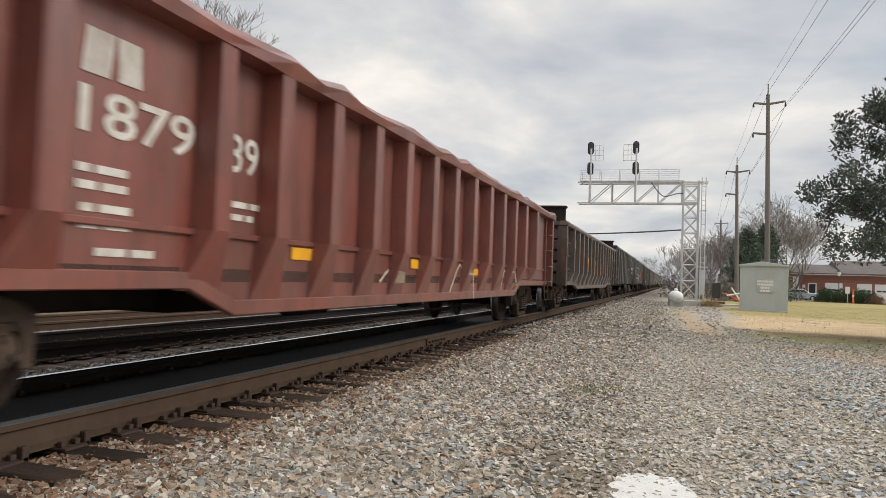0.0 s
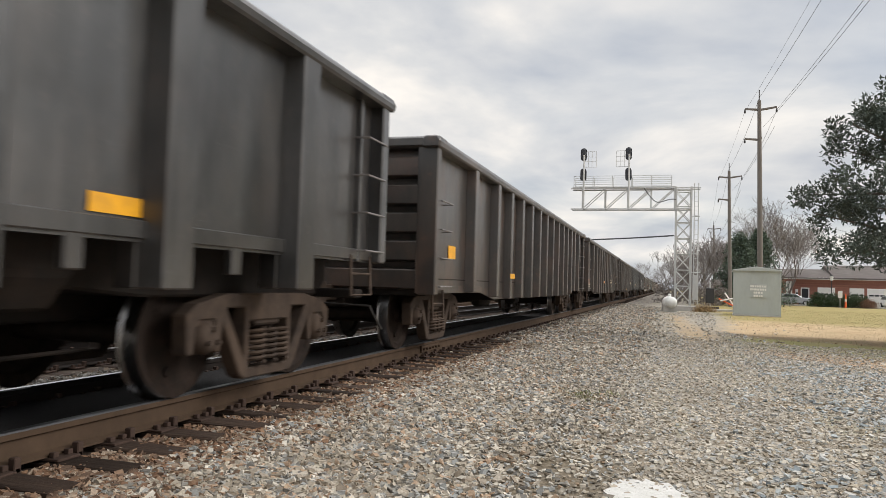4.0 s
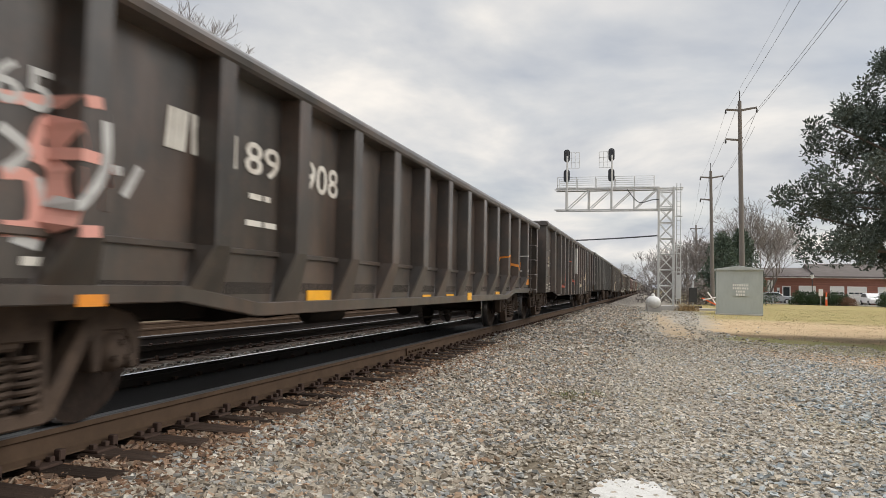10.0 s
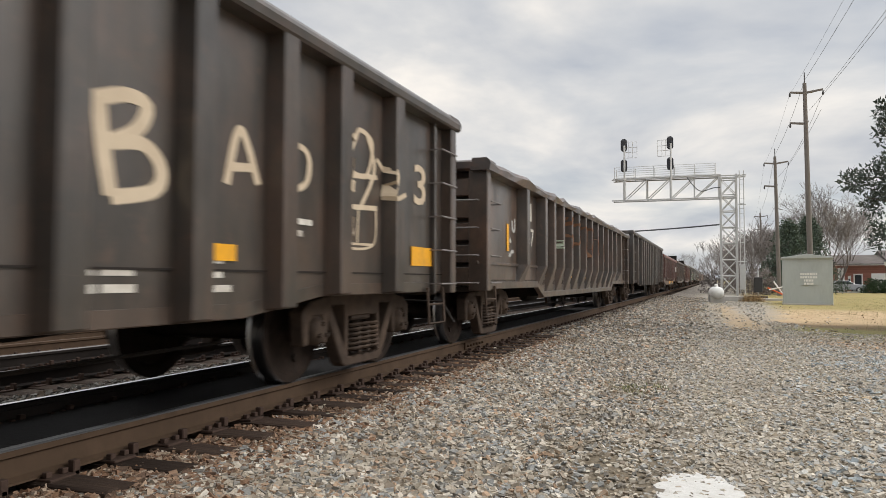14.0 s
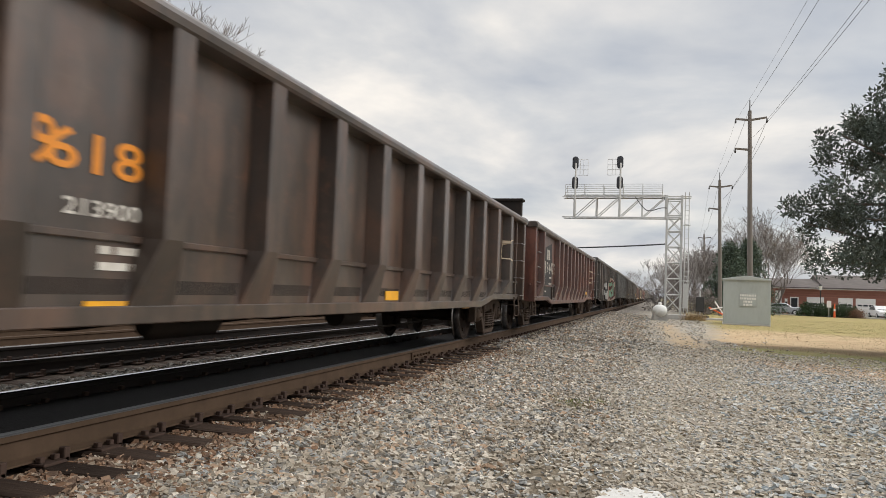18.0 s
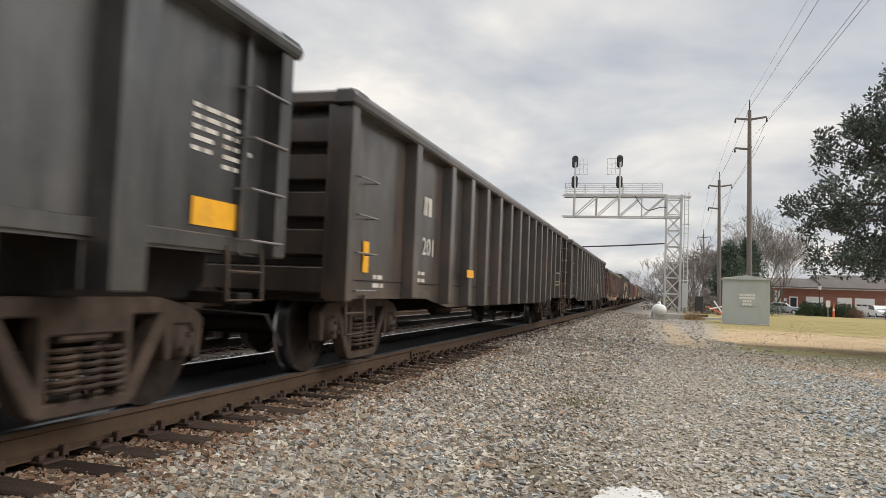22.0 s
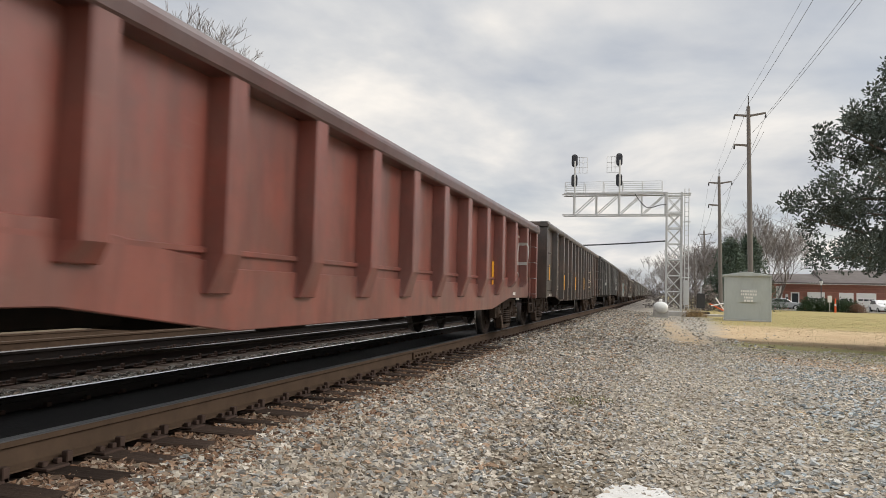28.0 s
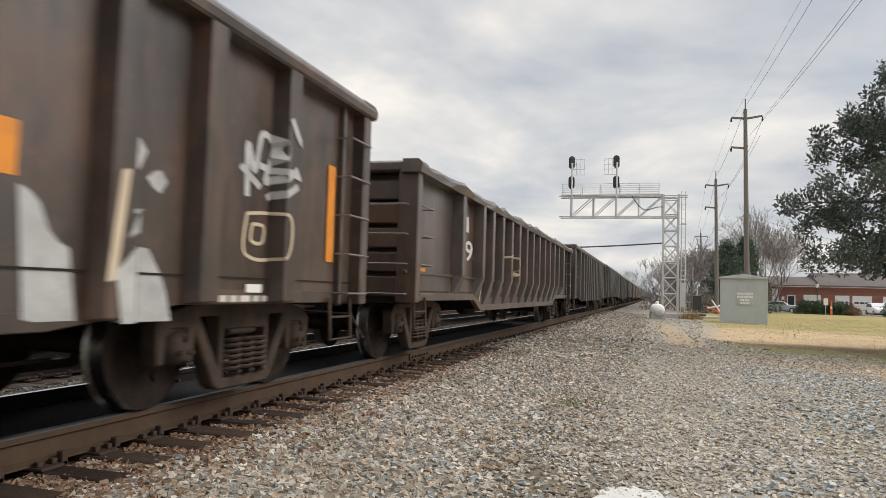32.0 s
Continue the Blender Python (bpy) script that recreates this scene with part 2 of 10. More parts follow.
M_TEAL = mat("faded_teal_spray_paint", (0.26, 0.44, 0.42), (0.16, 0.26, 0.25), 5, 0.7, third=(0.08, 0.09, 0.085), third_amount=0.6, third_scale=4)
M_BLUSH = mat("pale_pink_spray_paint", (0.50, 0.38, 0.33), (0.40, 0.30, 0.26), 5, 0.7, third=(0.22, 0.17, 0.15), third_amount=0.5, third_scale=3)
M_OXRED = mat("dark_red_spray_paint", (0.12, 0.045, 0.042), (0.09, 0.036, 0.034), 5, 0.7)
M_RUSTRUN = mat("rust_run_stain", (0.20, 0.098, 0.050), (0.14, 0.07, 0.04), 5, 0.8)
M_BLUE = mat("blue_spray_paint", (0.12, 0.32, 0.62), (0.10, 0.26, 0.5), 5, 0.6)
M_REDSPRAY = mat("red_spray_paint", (0.42, 0.12, 0.08), (0.34, 0.10, 0.07), 5, 0.7)
M_GREENSPRAY = mat("pale_green_spray_paint", (0.45, 0.52, 0.40), (0.38, 0.44, 0.35), 5, 0.7)
M_COAL = mat("coal", (0.018, 0.018, 0.019), (0.03, 0.03, 0.032), 20, 0.6, bump=0.03, bump_scale=14)
M_RAILSIDE = mat("rust_brown_rail_web", (0.088, 0.057, 0.037), (0.064, 0.043, 0.029), 5, 0.8, 0.05, bump=0.001, third=(0.104, 0.068, 0.046), third_amount=0.5, third_scale=2)
M_RAILDULL = mat("dull_rail_head", (0.20, 0.19, 0.185), (0.13, 0.12, 0.115), 3, 0.45, 0.8, stretch=(1, 0.1, 1))
# rail web blackened to stand for shade under and behind the train
M_RAILSHADE = mat("oily_black_rail_web", (0.022, 0.019, 0.018), (0.035, 0.028, 0.024), 5, 0.7, 0.1)
# coal dust, its black deepened for the shade under the train
M_SHADEDDUST = mat("coal_dust_bed", (0.012, 0.0115, 0.012), (0.022, 0.020, 0.020), 14, 0.8, bump=0.01)
M_RAILTOP = mat("polished_rail_head", (0.55, 0.56, 0.58), (0.42, 0.42, 0.43), 3, 0.22, 1.0, stretch=(1, 0.1, 1))
M_RAILWORN = mat("blue_grey_worn_rail_head", (0.17, 0.175, 0.185), (0.11, 0.11, 0.115), 3, 0.42, 0.9, stretch=(1, 0.1, 1))
M_TIE = mat("creosoted_tie_wood", (0.066, 0.044, 0.032), (0.034, 0.025, 0.021), 10, 0.85, bump=0.006, stretch=(0.25, 3, 3), per_object=0.35)
M_PLATE = mat("rusty_tie_plate", (0.075, 0.046, 0.034), (0.05, 0.032, 0.025), 12, 0.85, 0.2)
M_GALV = mat("galvanised_steel", (0.60, 0.60, 0.59), (0.50, 0.505, 0.50), 5, 0.5, 0.35, third=(0.54, 0.54, 0.54), third_amount=0.4)
M_GREYPAINT = mat("grey_enamel_sheet", (0.45, 0.485, 0.475), (0.40, 0.43, 0.42), 2, 0.5, 0.1, third=(0.27, 0.28, 0.27), third_amount=0.35, stretch=(1, 1, 0.3))
M_SIGBLACK = mat("signal_black_paint", (0.035, 0.037, 0.045), (0.05, 0.052, 0.06), 8, 0.55)
M_TANKWHITE = mat("white_tank_enamel", (0.74, 0.74, 0.72), (0.66, 0.66, 0.63), 3, 0.4, third=(0.5, 0.48, 0.42), third_amount=0.3)
M_DARK = mat("dark_steel", (0.05, 0.05, 0.052), (0.07, 0.068, 0.066), 6, 0.6, 0.3)
M_POLE = mat("weathered_pole_wood", (0.20, 0.180, 0.165), (0.14, 0.125, 0.115), 5, 0.85, bump=0.004, stretch=(4, 4, 0.3))
M_WIRE = mat("black_cable", (0.05, 0.05, 0.055), (0.06, 0.06, 0.065), 5, 0.6)
M_CONCRETE = mat("weathered_concrete", (0.50, 0.48, 0.45), (0.40, 0.385, 0.36), 4, 0.85, bump=0.003)
M_BARK = mat("grey_bark", (0.17, 0.14, 0.12), (0.11, 0.092, 0.08), 6, 0.9, bump=0.01, stretch=(2, 2, 0.5))
M_TWIG = mat("winter_twig", (0.245, 0.22, 0.205), (0.19, 0.168, 0.156), 4, 0.9)
M_MAGNOLIA = mat("glossy_magnolia_leaf", (0.108, 0.134, 0.110), (0.086, 0.108, 0.092), 0.8, 0.5, per_island=0.15, third=(0.085, 0.075, 0.035), third_amount=0.35, third_scale=0.9)
M_CONIFER = mat("conifer_needles", (0.10, 0.135, 0.098), (0.07, 0.098, 0.072), 1.5, 0.8, per_island=0.4)
M_HEDGE = mat("clipped_hedge_leaf", (0.050, 0.085, 0.035), (0.032, 0.058, 0.025), 1.5, 0.7, per_island=0.4)
M_SHRUB = mat("dry_russet_shrub", (0.24, 0.13, 0.08), (0.17, 0.10, 0.07), 2, 0.9, per_island=0.3)
M_SHINGLE = mat("grey_asphalt_shingle", (0.135, 0.115, 0.105), (0.10, 0.088, 0.082), 3, 0.9, per_object=0.1, third=(0.19, 0.17, 0.16), third_amount=0.5)
M_BRICK = mat("red_brick", (0.33, 0.15, 0.11), (0.26, 0.12, 0.09), 2.5, 0.9, per_object=0.15)
M_TRIMWHITE = mat("white_trim_paint", (0.76, 0.75, 0.72), (0.70, 0.69, 0.66), 2, 0.6)
M_GLASSDARK = mat("dark_window_glass", (0.03, 0.035, 0.04), (0.04, 0.045, 0.05), 1, 0.1)
M_CAR1 = mat("silver_car_paint", (0.42, 0.43, 0.45), (0.38, 0.39, 0.41), 1, 0.3, 0.4)
M_CAR2 = mat("white_car_paint", (0.78, 0.78, 0.78), (0.74, 0.74, 0.74), 1, 0.3)
M_CAR3 = mat("blue_car_paint", (0.05, 0.10, 0.26), (0.04, 0.08, 0.22), 1, 0.25, 0.2)
M_RUBBER = mat("black_rubber", (0.025, 0.025, 0.026), (0.035, 0.035, 0.035), 6, 0.85)
M_SAFETY = mat("safety_orange_plastic", (0.85, 0.16, 0.05), (0.75, 0.14, 0.05), 4, 0.6)


def stone_mat(name, tones, grime=(0.10, 0.085, 0.065), rough=0.9):
    """Broken stone: each piece takes one of several tones, with mineral grain and some dirt on it."""
    m = mat(name, tones[0], rough=rough, bump=0.004, bump_scale=40)
    n, l = m.node_tree.nodes, m.node_tree.links
    b = n["Principled BSDF"]
    pick = n.new("ShaderNodeValToRGB")
    pick.color_ramp.interpolation = "CONSTANT"
    while len(pick.color_ramp.elements) < len(tones):
        pick.color_ramp.elements.new(0.5)
    for i, c in enumerate(tones):
        e = pick.color_ramp.elements[i]
        e.position, e.color = i / len(tones), (*c, 1)
    geo = n.new("ShaderNodeNewGeometry")
    l.new(geo.outputs["Random Per Island"], pick.inputs[0])
    tc = n.new("ShaderNodeTexCoord")
    grain = n.new("ShaderNodeTexNoise"); grain.inputs["Scale"].default_value, grain.inputs["Detail"].default_value, grain.inputs["Roughness"].default_value = 55, 5, 0.7
    l.new(tc.outputs["Object"], grain.inputs["Vector"])
    gain = n.new("ShaderNodeMapRange"); gain.inputs[1].default_value, gain.inputs[2].default_value, gain.inputs[3].default_value, gain.inputs[4].default_value = 0.3, 0.7, 0.72, 1.25
    l.new(grain.outputs["Fac"], gain.inputs[0])
    lit = n.new("ShaderNodeVectorMath"); lit.operation = "SCALE"
    l.new(pick.outputs[0], lit.inputs[0]); l.new(gain.outputs[0], lit.inputs["Scale"])
    dirt = n.new("ShaderNodeTexNoise"); dirt.inputs["Scale"].default_value, dirt.inputs["Detail"].default_value = 1.4, 7
    l.new(tc.outputs["Object"], dirt.inputs["Vector"])
    dr = n.new("ShaderNodeMapRange"); dr.inputs[1].default_value, dr.inputs[2].default_value, dr.inputs[4].default_value = 0.48, 0.66, 0.55
    l.new(dirt.outputs["Fac"], dr.inputs[0])
    mx = n.new("ShaderNodeMix"); mx.data_type = "RGBA"; mx.inputs[7].default_value = (*grime, 1)
    l.new(dr.outputs[0], mx.inputs[0]); l.new(lit.outputs[0], mx.inputs[6])
    l.new(mx.outputs[2], b.inputs["Base Color"])
    return m


M_STONE = stone_mat("crushed_ballast_stone", [(0.34, 0.295, 0.235), (0.47, 0.42, 0.35), (0.17, 0.16, 0.145), (0.27, 0.275, 0.265), (0.38, 0.27, 0.185), (0.55, 0.51, 0.44), (0.24, 0.20, 0.155), (0.41, 0.37, 0.30), (0.30, 0.30, 0.285)], (0.20, 0.165, 0.12))
M_LANESTONE = stone_mat("flat_lane_stone_chips", [(0.43, 0.385, 0.315), (0.36, 0.33, 0.28), (0.55, 0.505, 0.43), (0.32, 0.325, 0.315), (0.26, 0.225, 0.175), (0.46, 0.40, 0.315), (0.38, 0.375, 0.35), (0.30, 0.25, 0.185)], (0.32, 0.28, 0.225))
M_RUSTSTONE = stone_mat("rust_stained_ballast_stone", [(0.20, 0.118, 0.075), (0.30, 0.20, 0.135), (0.12, 0.078, 0.055), (0.24, 0.145, 0.09), (0.36, 0.285, 0.215), (0.16, 0.11, 0.08)], (0.10, 0.065, 0.045))
# ballast tones lowered to hold the shade behind the train
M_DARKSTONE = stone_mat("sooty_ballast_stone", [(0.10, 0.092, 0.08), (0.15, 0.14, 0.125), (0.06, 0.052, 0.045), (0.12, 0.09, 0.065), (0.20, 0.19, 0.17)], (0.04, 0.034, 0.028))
M_GRASSBLADE = mat("winter_grass_blade", (0.12, 0.16, 0.055), (0.22, 0.19, 0.085), 3, 0.8, per_island=0.3)
M_LEAFDRY = mat("dry_fallen_leaf", (0.20, 0.12, 0.065), (0.13, 0.08, 0.05), 4, 0.9, per_island=0.3)
M_LIME = mat("spilled_white_lime", (0.62, 0.61, 0.585), (0.50, 0.49, 0.46), 16, 0.8, bump=0.006, third=(0.45, 0.43, 0.39), third_amount=0.5, third_scale=9)
M_SLATE = stone_mat("blue_grey_crushed_stone", [(0.28, 0.315, 0.325), (0.37, 0.405, 0.41), (0.20, 0.225, 0.235), (0.48, 0.47, 0.44), (0.37, 0.32, 0.26), (0.35, 0.375, 0.38)], (0.29, 0.255, 0.205))
M_DRYGRASS = mat("dead_straw_grass", (0.37, 0.26, 0.13), (0.29, 0.20, 0.105), 3, 0.9, per_island=0.25)
# matt surfaces: dust, soot and rust give hardly any gloss
for m in (M_SHADEDDUST, M_UNDER, M_TRUCK, M_WHEEL, M_RAILSIDE, M_TIE, M_RUSTSTONE, M_STONE, M_RAILSHADE):
    m.node_tree.nodes["Principled BSDF"].inputs["Specular IOR Level"].default_value = 0.15
M_MAGNOLIA.node_tree.nodes["Principled BSDF"].inputs["Specular IOR Level"].default_value = 0.2


# ---- building blocks ----
class Geo:
    """Collects corners and faces for one mesh."""

    def __init__(self):
        self.v, self.f, self.m = [], [], []

    def add(self, verts, faces, mi=0):
        o = len(self.v)
        self.v += [tuple(p) for p in verts]
        self.f += [tuple(i + o for i in q) for q in faces]
        self.m += [mi] * len(faces)
        return self

    def box(self, x0, x1, y0, y1, z0, z1, mi=0, turn=None):
        p = [(x, y, z) for x in (x0, x1) for y in (y0, y1) for z in (z0, z1)]
        if turn:
            p = [turn @ Vector(q) for q in p]
        return self.add(p, [(0, 1, 3, 2), (4, 6, 7, 5), (0, 4, 5, 1), (2, 3, 7, 6), (0, 2, 6, 4), (1, 5, 7, 3)], mi)

    def prism(self, poly, a, b, axis=0, mi=0):
        """A polygon of the other two axes, drawn out along one axis from a to b."""
        def at(p, h):
            return (h, *p) if axis == 0 else (p[0], h, p[1]) if axis == 1 else (*p, h)
        n = len(poly)
        faces = [tuple(range(n))[::-1], tuple(range(n, 2 * n))] + [(i, (i + 1) % n, n + (i + 1) % n, n + i) for i in range(n)]
        return self.add([at(p, a) for p in poly] + [at(p, b) for p in poly], faces, mi)

    def tube(self, pts, radii, sides=8, mi=0, caps=True):
        """A round bar along a line of points."""
        pts = [Vector(p) for p in pts]
        radii = [radii] * len(pts) if isinstance(radii, (int, float)) else radii
        verts, faces = [], []
        for i, p in enumerate(pts):
            d = (pts[min(i + 1, len(pts) - 1)] - pts[max(i - 1, 0)]).normalized()
            u = d.orthogonal().normalized() if abs(d.z) < 0.99 else Vector((1, 0, 0))
            if abs(d.z) < 0.99:
                u = d.cross(Vector((0, 0, 1))).normalized()
            w = d.cross(u)
            verts += [p + radii[i] * (math.cos(a) * u + math.sin(a) * w) for a in (2 * math.pi * k / sides for k in range(sides))]
        for i in range(len(pts) - 1):
            faces += [(i * sides + k, i * sides + (k + 1) % sides, (i + 1) * sides + (k + 1) % sides, (i + 1) * sides + k) for k in range(sides)]
        if caps:
            faces += [tuple(range(sides))[::-1], tuple(range((len(pts) - 1) * sides, len(pts) * sides))]
        return self.add(verts, faces, mi)

    def lathe(self, prof, centre, axis=0, sides=28, mis=None):
        """A profile of (along, radius) turned round an axis through centre."""
        cx, cy, cz = centre
        n = len(prof)
        o = len(self.v)
        for k in range(sides):
            a = 2 * math.pi * k / sides
            for h, r in prof:
                c, s = r * math.cos(a), r * math.sin(a)
                self.v.append((cx + h, cy + c, cz + s) if axis == 0 else (cx + c, cy + h, cz + s) if axis == 1 else (cx + c, cy + s, cz + h))
        for k in range(sides):
            for i in range(n - 1):
                self.f.append((o + k * n + i, o + k * n + i + 1, o + ((k + 1) % sides) * n + i + 1, o + ((k + 1) % sides) * n + i))
                self.m.append(mis[i] if mis else 0)
        return self

    def mesh(self, name, bevel=0.0, smooth=None):
        me = bpy.data.meshes.new(name)
        me.from_pydata(self.v, [], self.f)
        if any(self.m):
            me.polygons.foreach_set("material_index", self.m)
        bm = bmesh.new()
        bm.from_mesh(me)
        bmesh.ops.recalc_face_normals(bm, faces=bm.faces)
        if bevel:
            edges = [e for e in bm.edges if len(e.link_faces) == 2 and e.calc_face_angle(0) > 0.6]
            bmesh.ops.bevel(bm, geom=edges, offset=bevel, segments=1, affect="EDGES", clamp_overlap=True)
        bm.to_mesh(me)
        bm.free()
        if smooth:
            me.polygons.foreach_set("use_smooth", [True] * len(me.polygons))
            me.set_sharp_from_angle(angle=radians(smooth))
        return me


MESHES = {}


def shared(key, build):
    if key not in MESHES:
        MESHES[key] = build()
    return MESHES[key]


def put(name, me, material, parent=None, label="", at=None):
    """One mesh object, its materials on the object, under a thing or a part."""
    ob = new(name, me)
    mats = material if isinstance(material, (list, tuple)) else [material]
    while len(me.materials) < len(mats):
        me.materials.append(None)
    for slot, m in zip(ob.material_slots, mats):
        slot.link = "OBJECT"
        slot.material = m
    ob.parent = parent
    if at is not None:
        ob.matrix_basis = at if isinstance(at, Matrix) else Matrix.Translation(at)
    if label:
        ob["label"] = label
    return ob


def part(name, geo, material, parent, label="", at=None, bevel=0.0, smooth=None):
    return put(name, geo.mesh(name, bevel, smooth), material, parent, label, at)


def thing(name, at, label, category, group=""):
    ob = new(name)
    ob.empty_display_size = 0.3
    ob.matrix_basis = at if isinstance(at, Matrix) else Matrix.Translation(at)
    return tagged(ob, label, category, group)


def text_mesh(string, size, bold=0.0):
    def build():
        c = bpy.data.curves.new("lettering", "FONT")
        c.body, c.size, c.offset = string, size, bold
        c.resolution_u = 3
        ob = bpy.data.objects.new("lettering", c)
        scene.collection.objects.link(ob)
        me = bpy.data.meshes.new_from_object(ob.evaluated_get(bpy.context.evaluated_depsgraph_get()))
        bpy.data.objects.remove(ob)
        return me
    return shared(("text", string, size, bold), build)


for word in ['01283', '07', '1', '4', '7', '1002', '10606', '10798', '11164', '11263', '11418', '138', '16', '167', '17', '1752', '1879', '189', '20', '2008', '201', '210', '21006', '21054', '21077', '213900', '265', '3', '360', '372', '39', '582219', '58241', '618', '675', '89372', '9', '908', '952', 'Bill', 'Blue', "Don't", 'FAT', 'IDK', 'Lives', 'Pall', 'Prosr', 'Unless', 'it', 'like', 'not', 'sucks?', 'you are']:
    text_mesh(word, 1.0, 0.012)
text_mesh("JACK LIFT HERE", 1.0, 0.0)


# ---- the plan ----
# The yard was paced out along the lane; PLAN squares its coordinates with the tracks, in metres.
PLAN = Matrix(((0.93, 0, 0, 0), (-0.1956, 1.174, 0, 0), (0, 0, 0.9, 0), (0, 0, 0, 1)))
CAR_SIZE = Matrix.Diagonal((0.963, 1.174, 0.90, 1))
BODY_SIZE = Matrix.Diagonal((0.93, 1.0, 0.9, 1))


def resize(parts, m, done):
    """Bring meshes, and where they sit under their thing, to size; shared meshes once."""
    for ob in parts:
        if ob.data and ob.data.name not in done:
            done.add(ob.data.name)
            ob.data.transform(m.to_3x3().to_4x4())
        ob.matrix_basis.translation = m @ ob.matrix_basis.translation


def yard_to_metres(keep):
    done = set()
    for ob in [o for o in scene.objects if o.parent is None and o.type in ("MESH", "EMPTY") and o not in keep]:
        if ob.type == "MESH" or ob.location.length < 0.01:
            resize([ob] if ob.type == "MESH" else [], PLAN, done)
            resize(ob.children_recursive, PLAN, done)
        else:
            ob.matrix_basis.translation = PLAN @ ob.matrix_basis.translation
            resize(ob.children_recursive, BODY_SIZE, done)


# ---- ground ----
RH = 0.391                      # head of the main track's rails
TRACKS = [(-4.317, RH), (-8.13, 0.27), (-11.96, 0.18)]


def lerp_table(x, table):
    for (a, p), (b, q) in zip(table, table[1:]):
        if x <= b:
            k = max(0.0, (x - a) / (b - a))
            return p + (q - p) * k
    return table[-1][1]


CROSS = [(-400, 0.6), (-24, 0.5), (-15, 0.05), (-14, -0.03), (-9.9, -0.03), (-9.5, 0.05), (-6.6, 0.05), (-5.8, 0.14), (-2.9, 0.145), (-2.6, 0.14), (-1.4, 0.02), (0.5, 0.0), (400, 0.0)]


def ground_z(x, y):
    z = lerp_table(x, CROSS)
    if x > -3.0:
        z += 0.025 * noise.noise((x * 0.5, y * 0.5, 0)) * min(1.0, max(0.0, x + 3.0))
    return z


def build_ground():
    xs = sorted({-1500, -600, -250, -100, -60, -40, -26, *[-22 + i for i in range(7)], *[round(-16 + 0.4 * i, 2) for i in range(58)], *[8 + 2 * i for i in range(20)], 60, 90, 150, 300, 700, 1500})
    ys = sorted({-800, -200, -60, -25, -10, *[round(-4 + 0.5 * i, 2) for i in range(60)], *[27 + 2 * i for i in range(30)], 100, 130, 180, 260, 400, 700, 1200, 2200})
    g = Geo()
    g.v = [(x, y, ground_z(x, y)) for x in xs for y in ys]
    n = len(ys)
    g.f = [(i * n + j, (i + 1) * n + j, (i + 1) * n + j + 1, i * n + j + 1) for i in range(len(xs) - 1) for j in range(n - 1)]
    g.m = [0] * len(g.f)
    return g


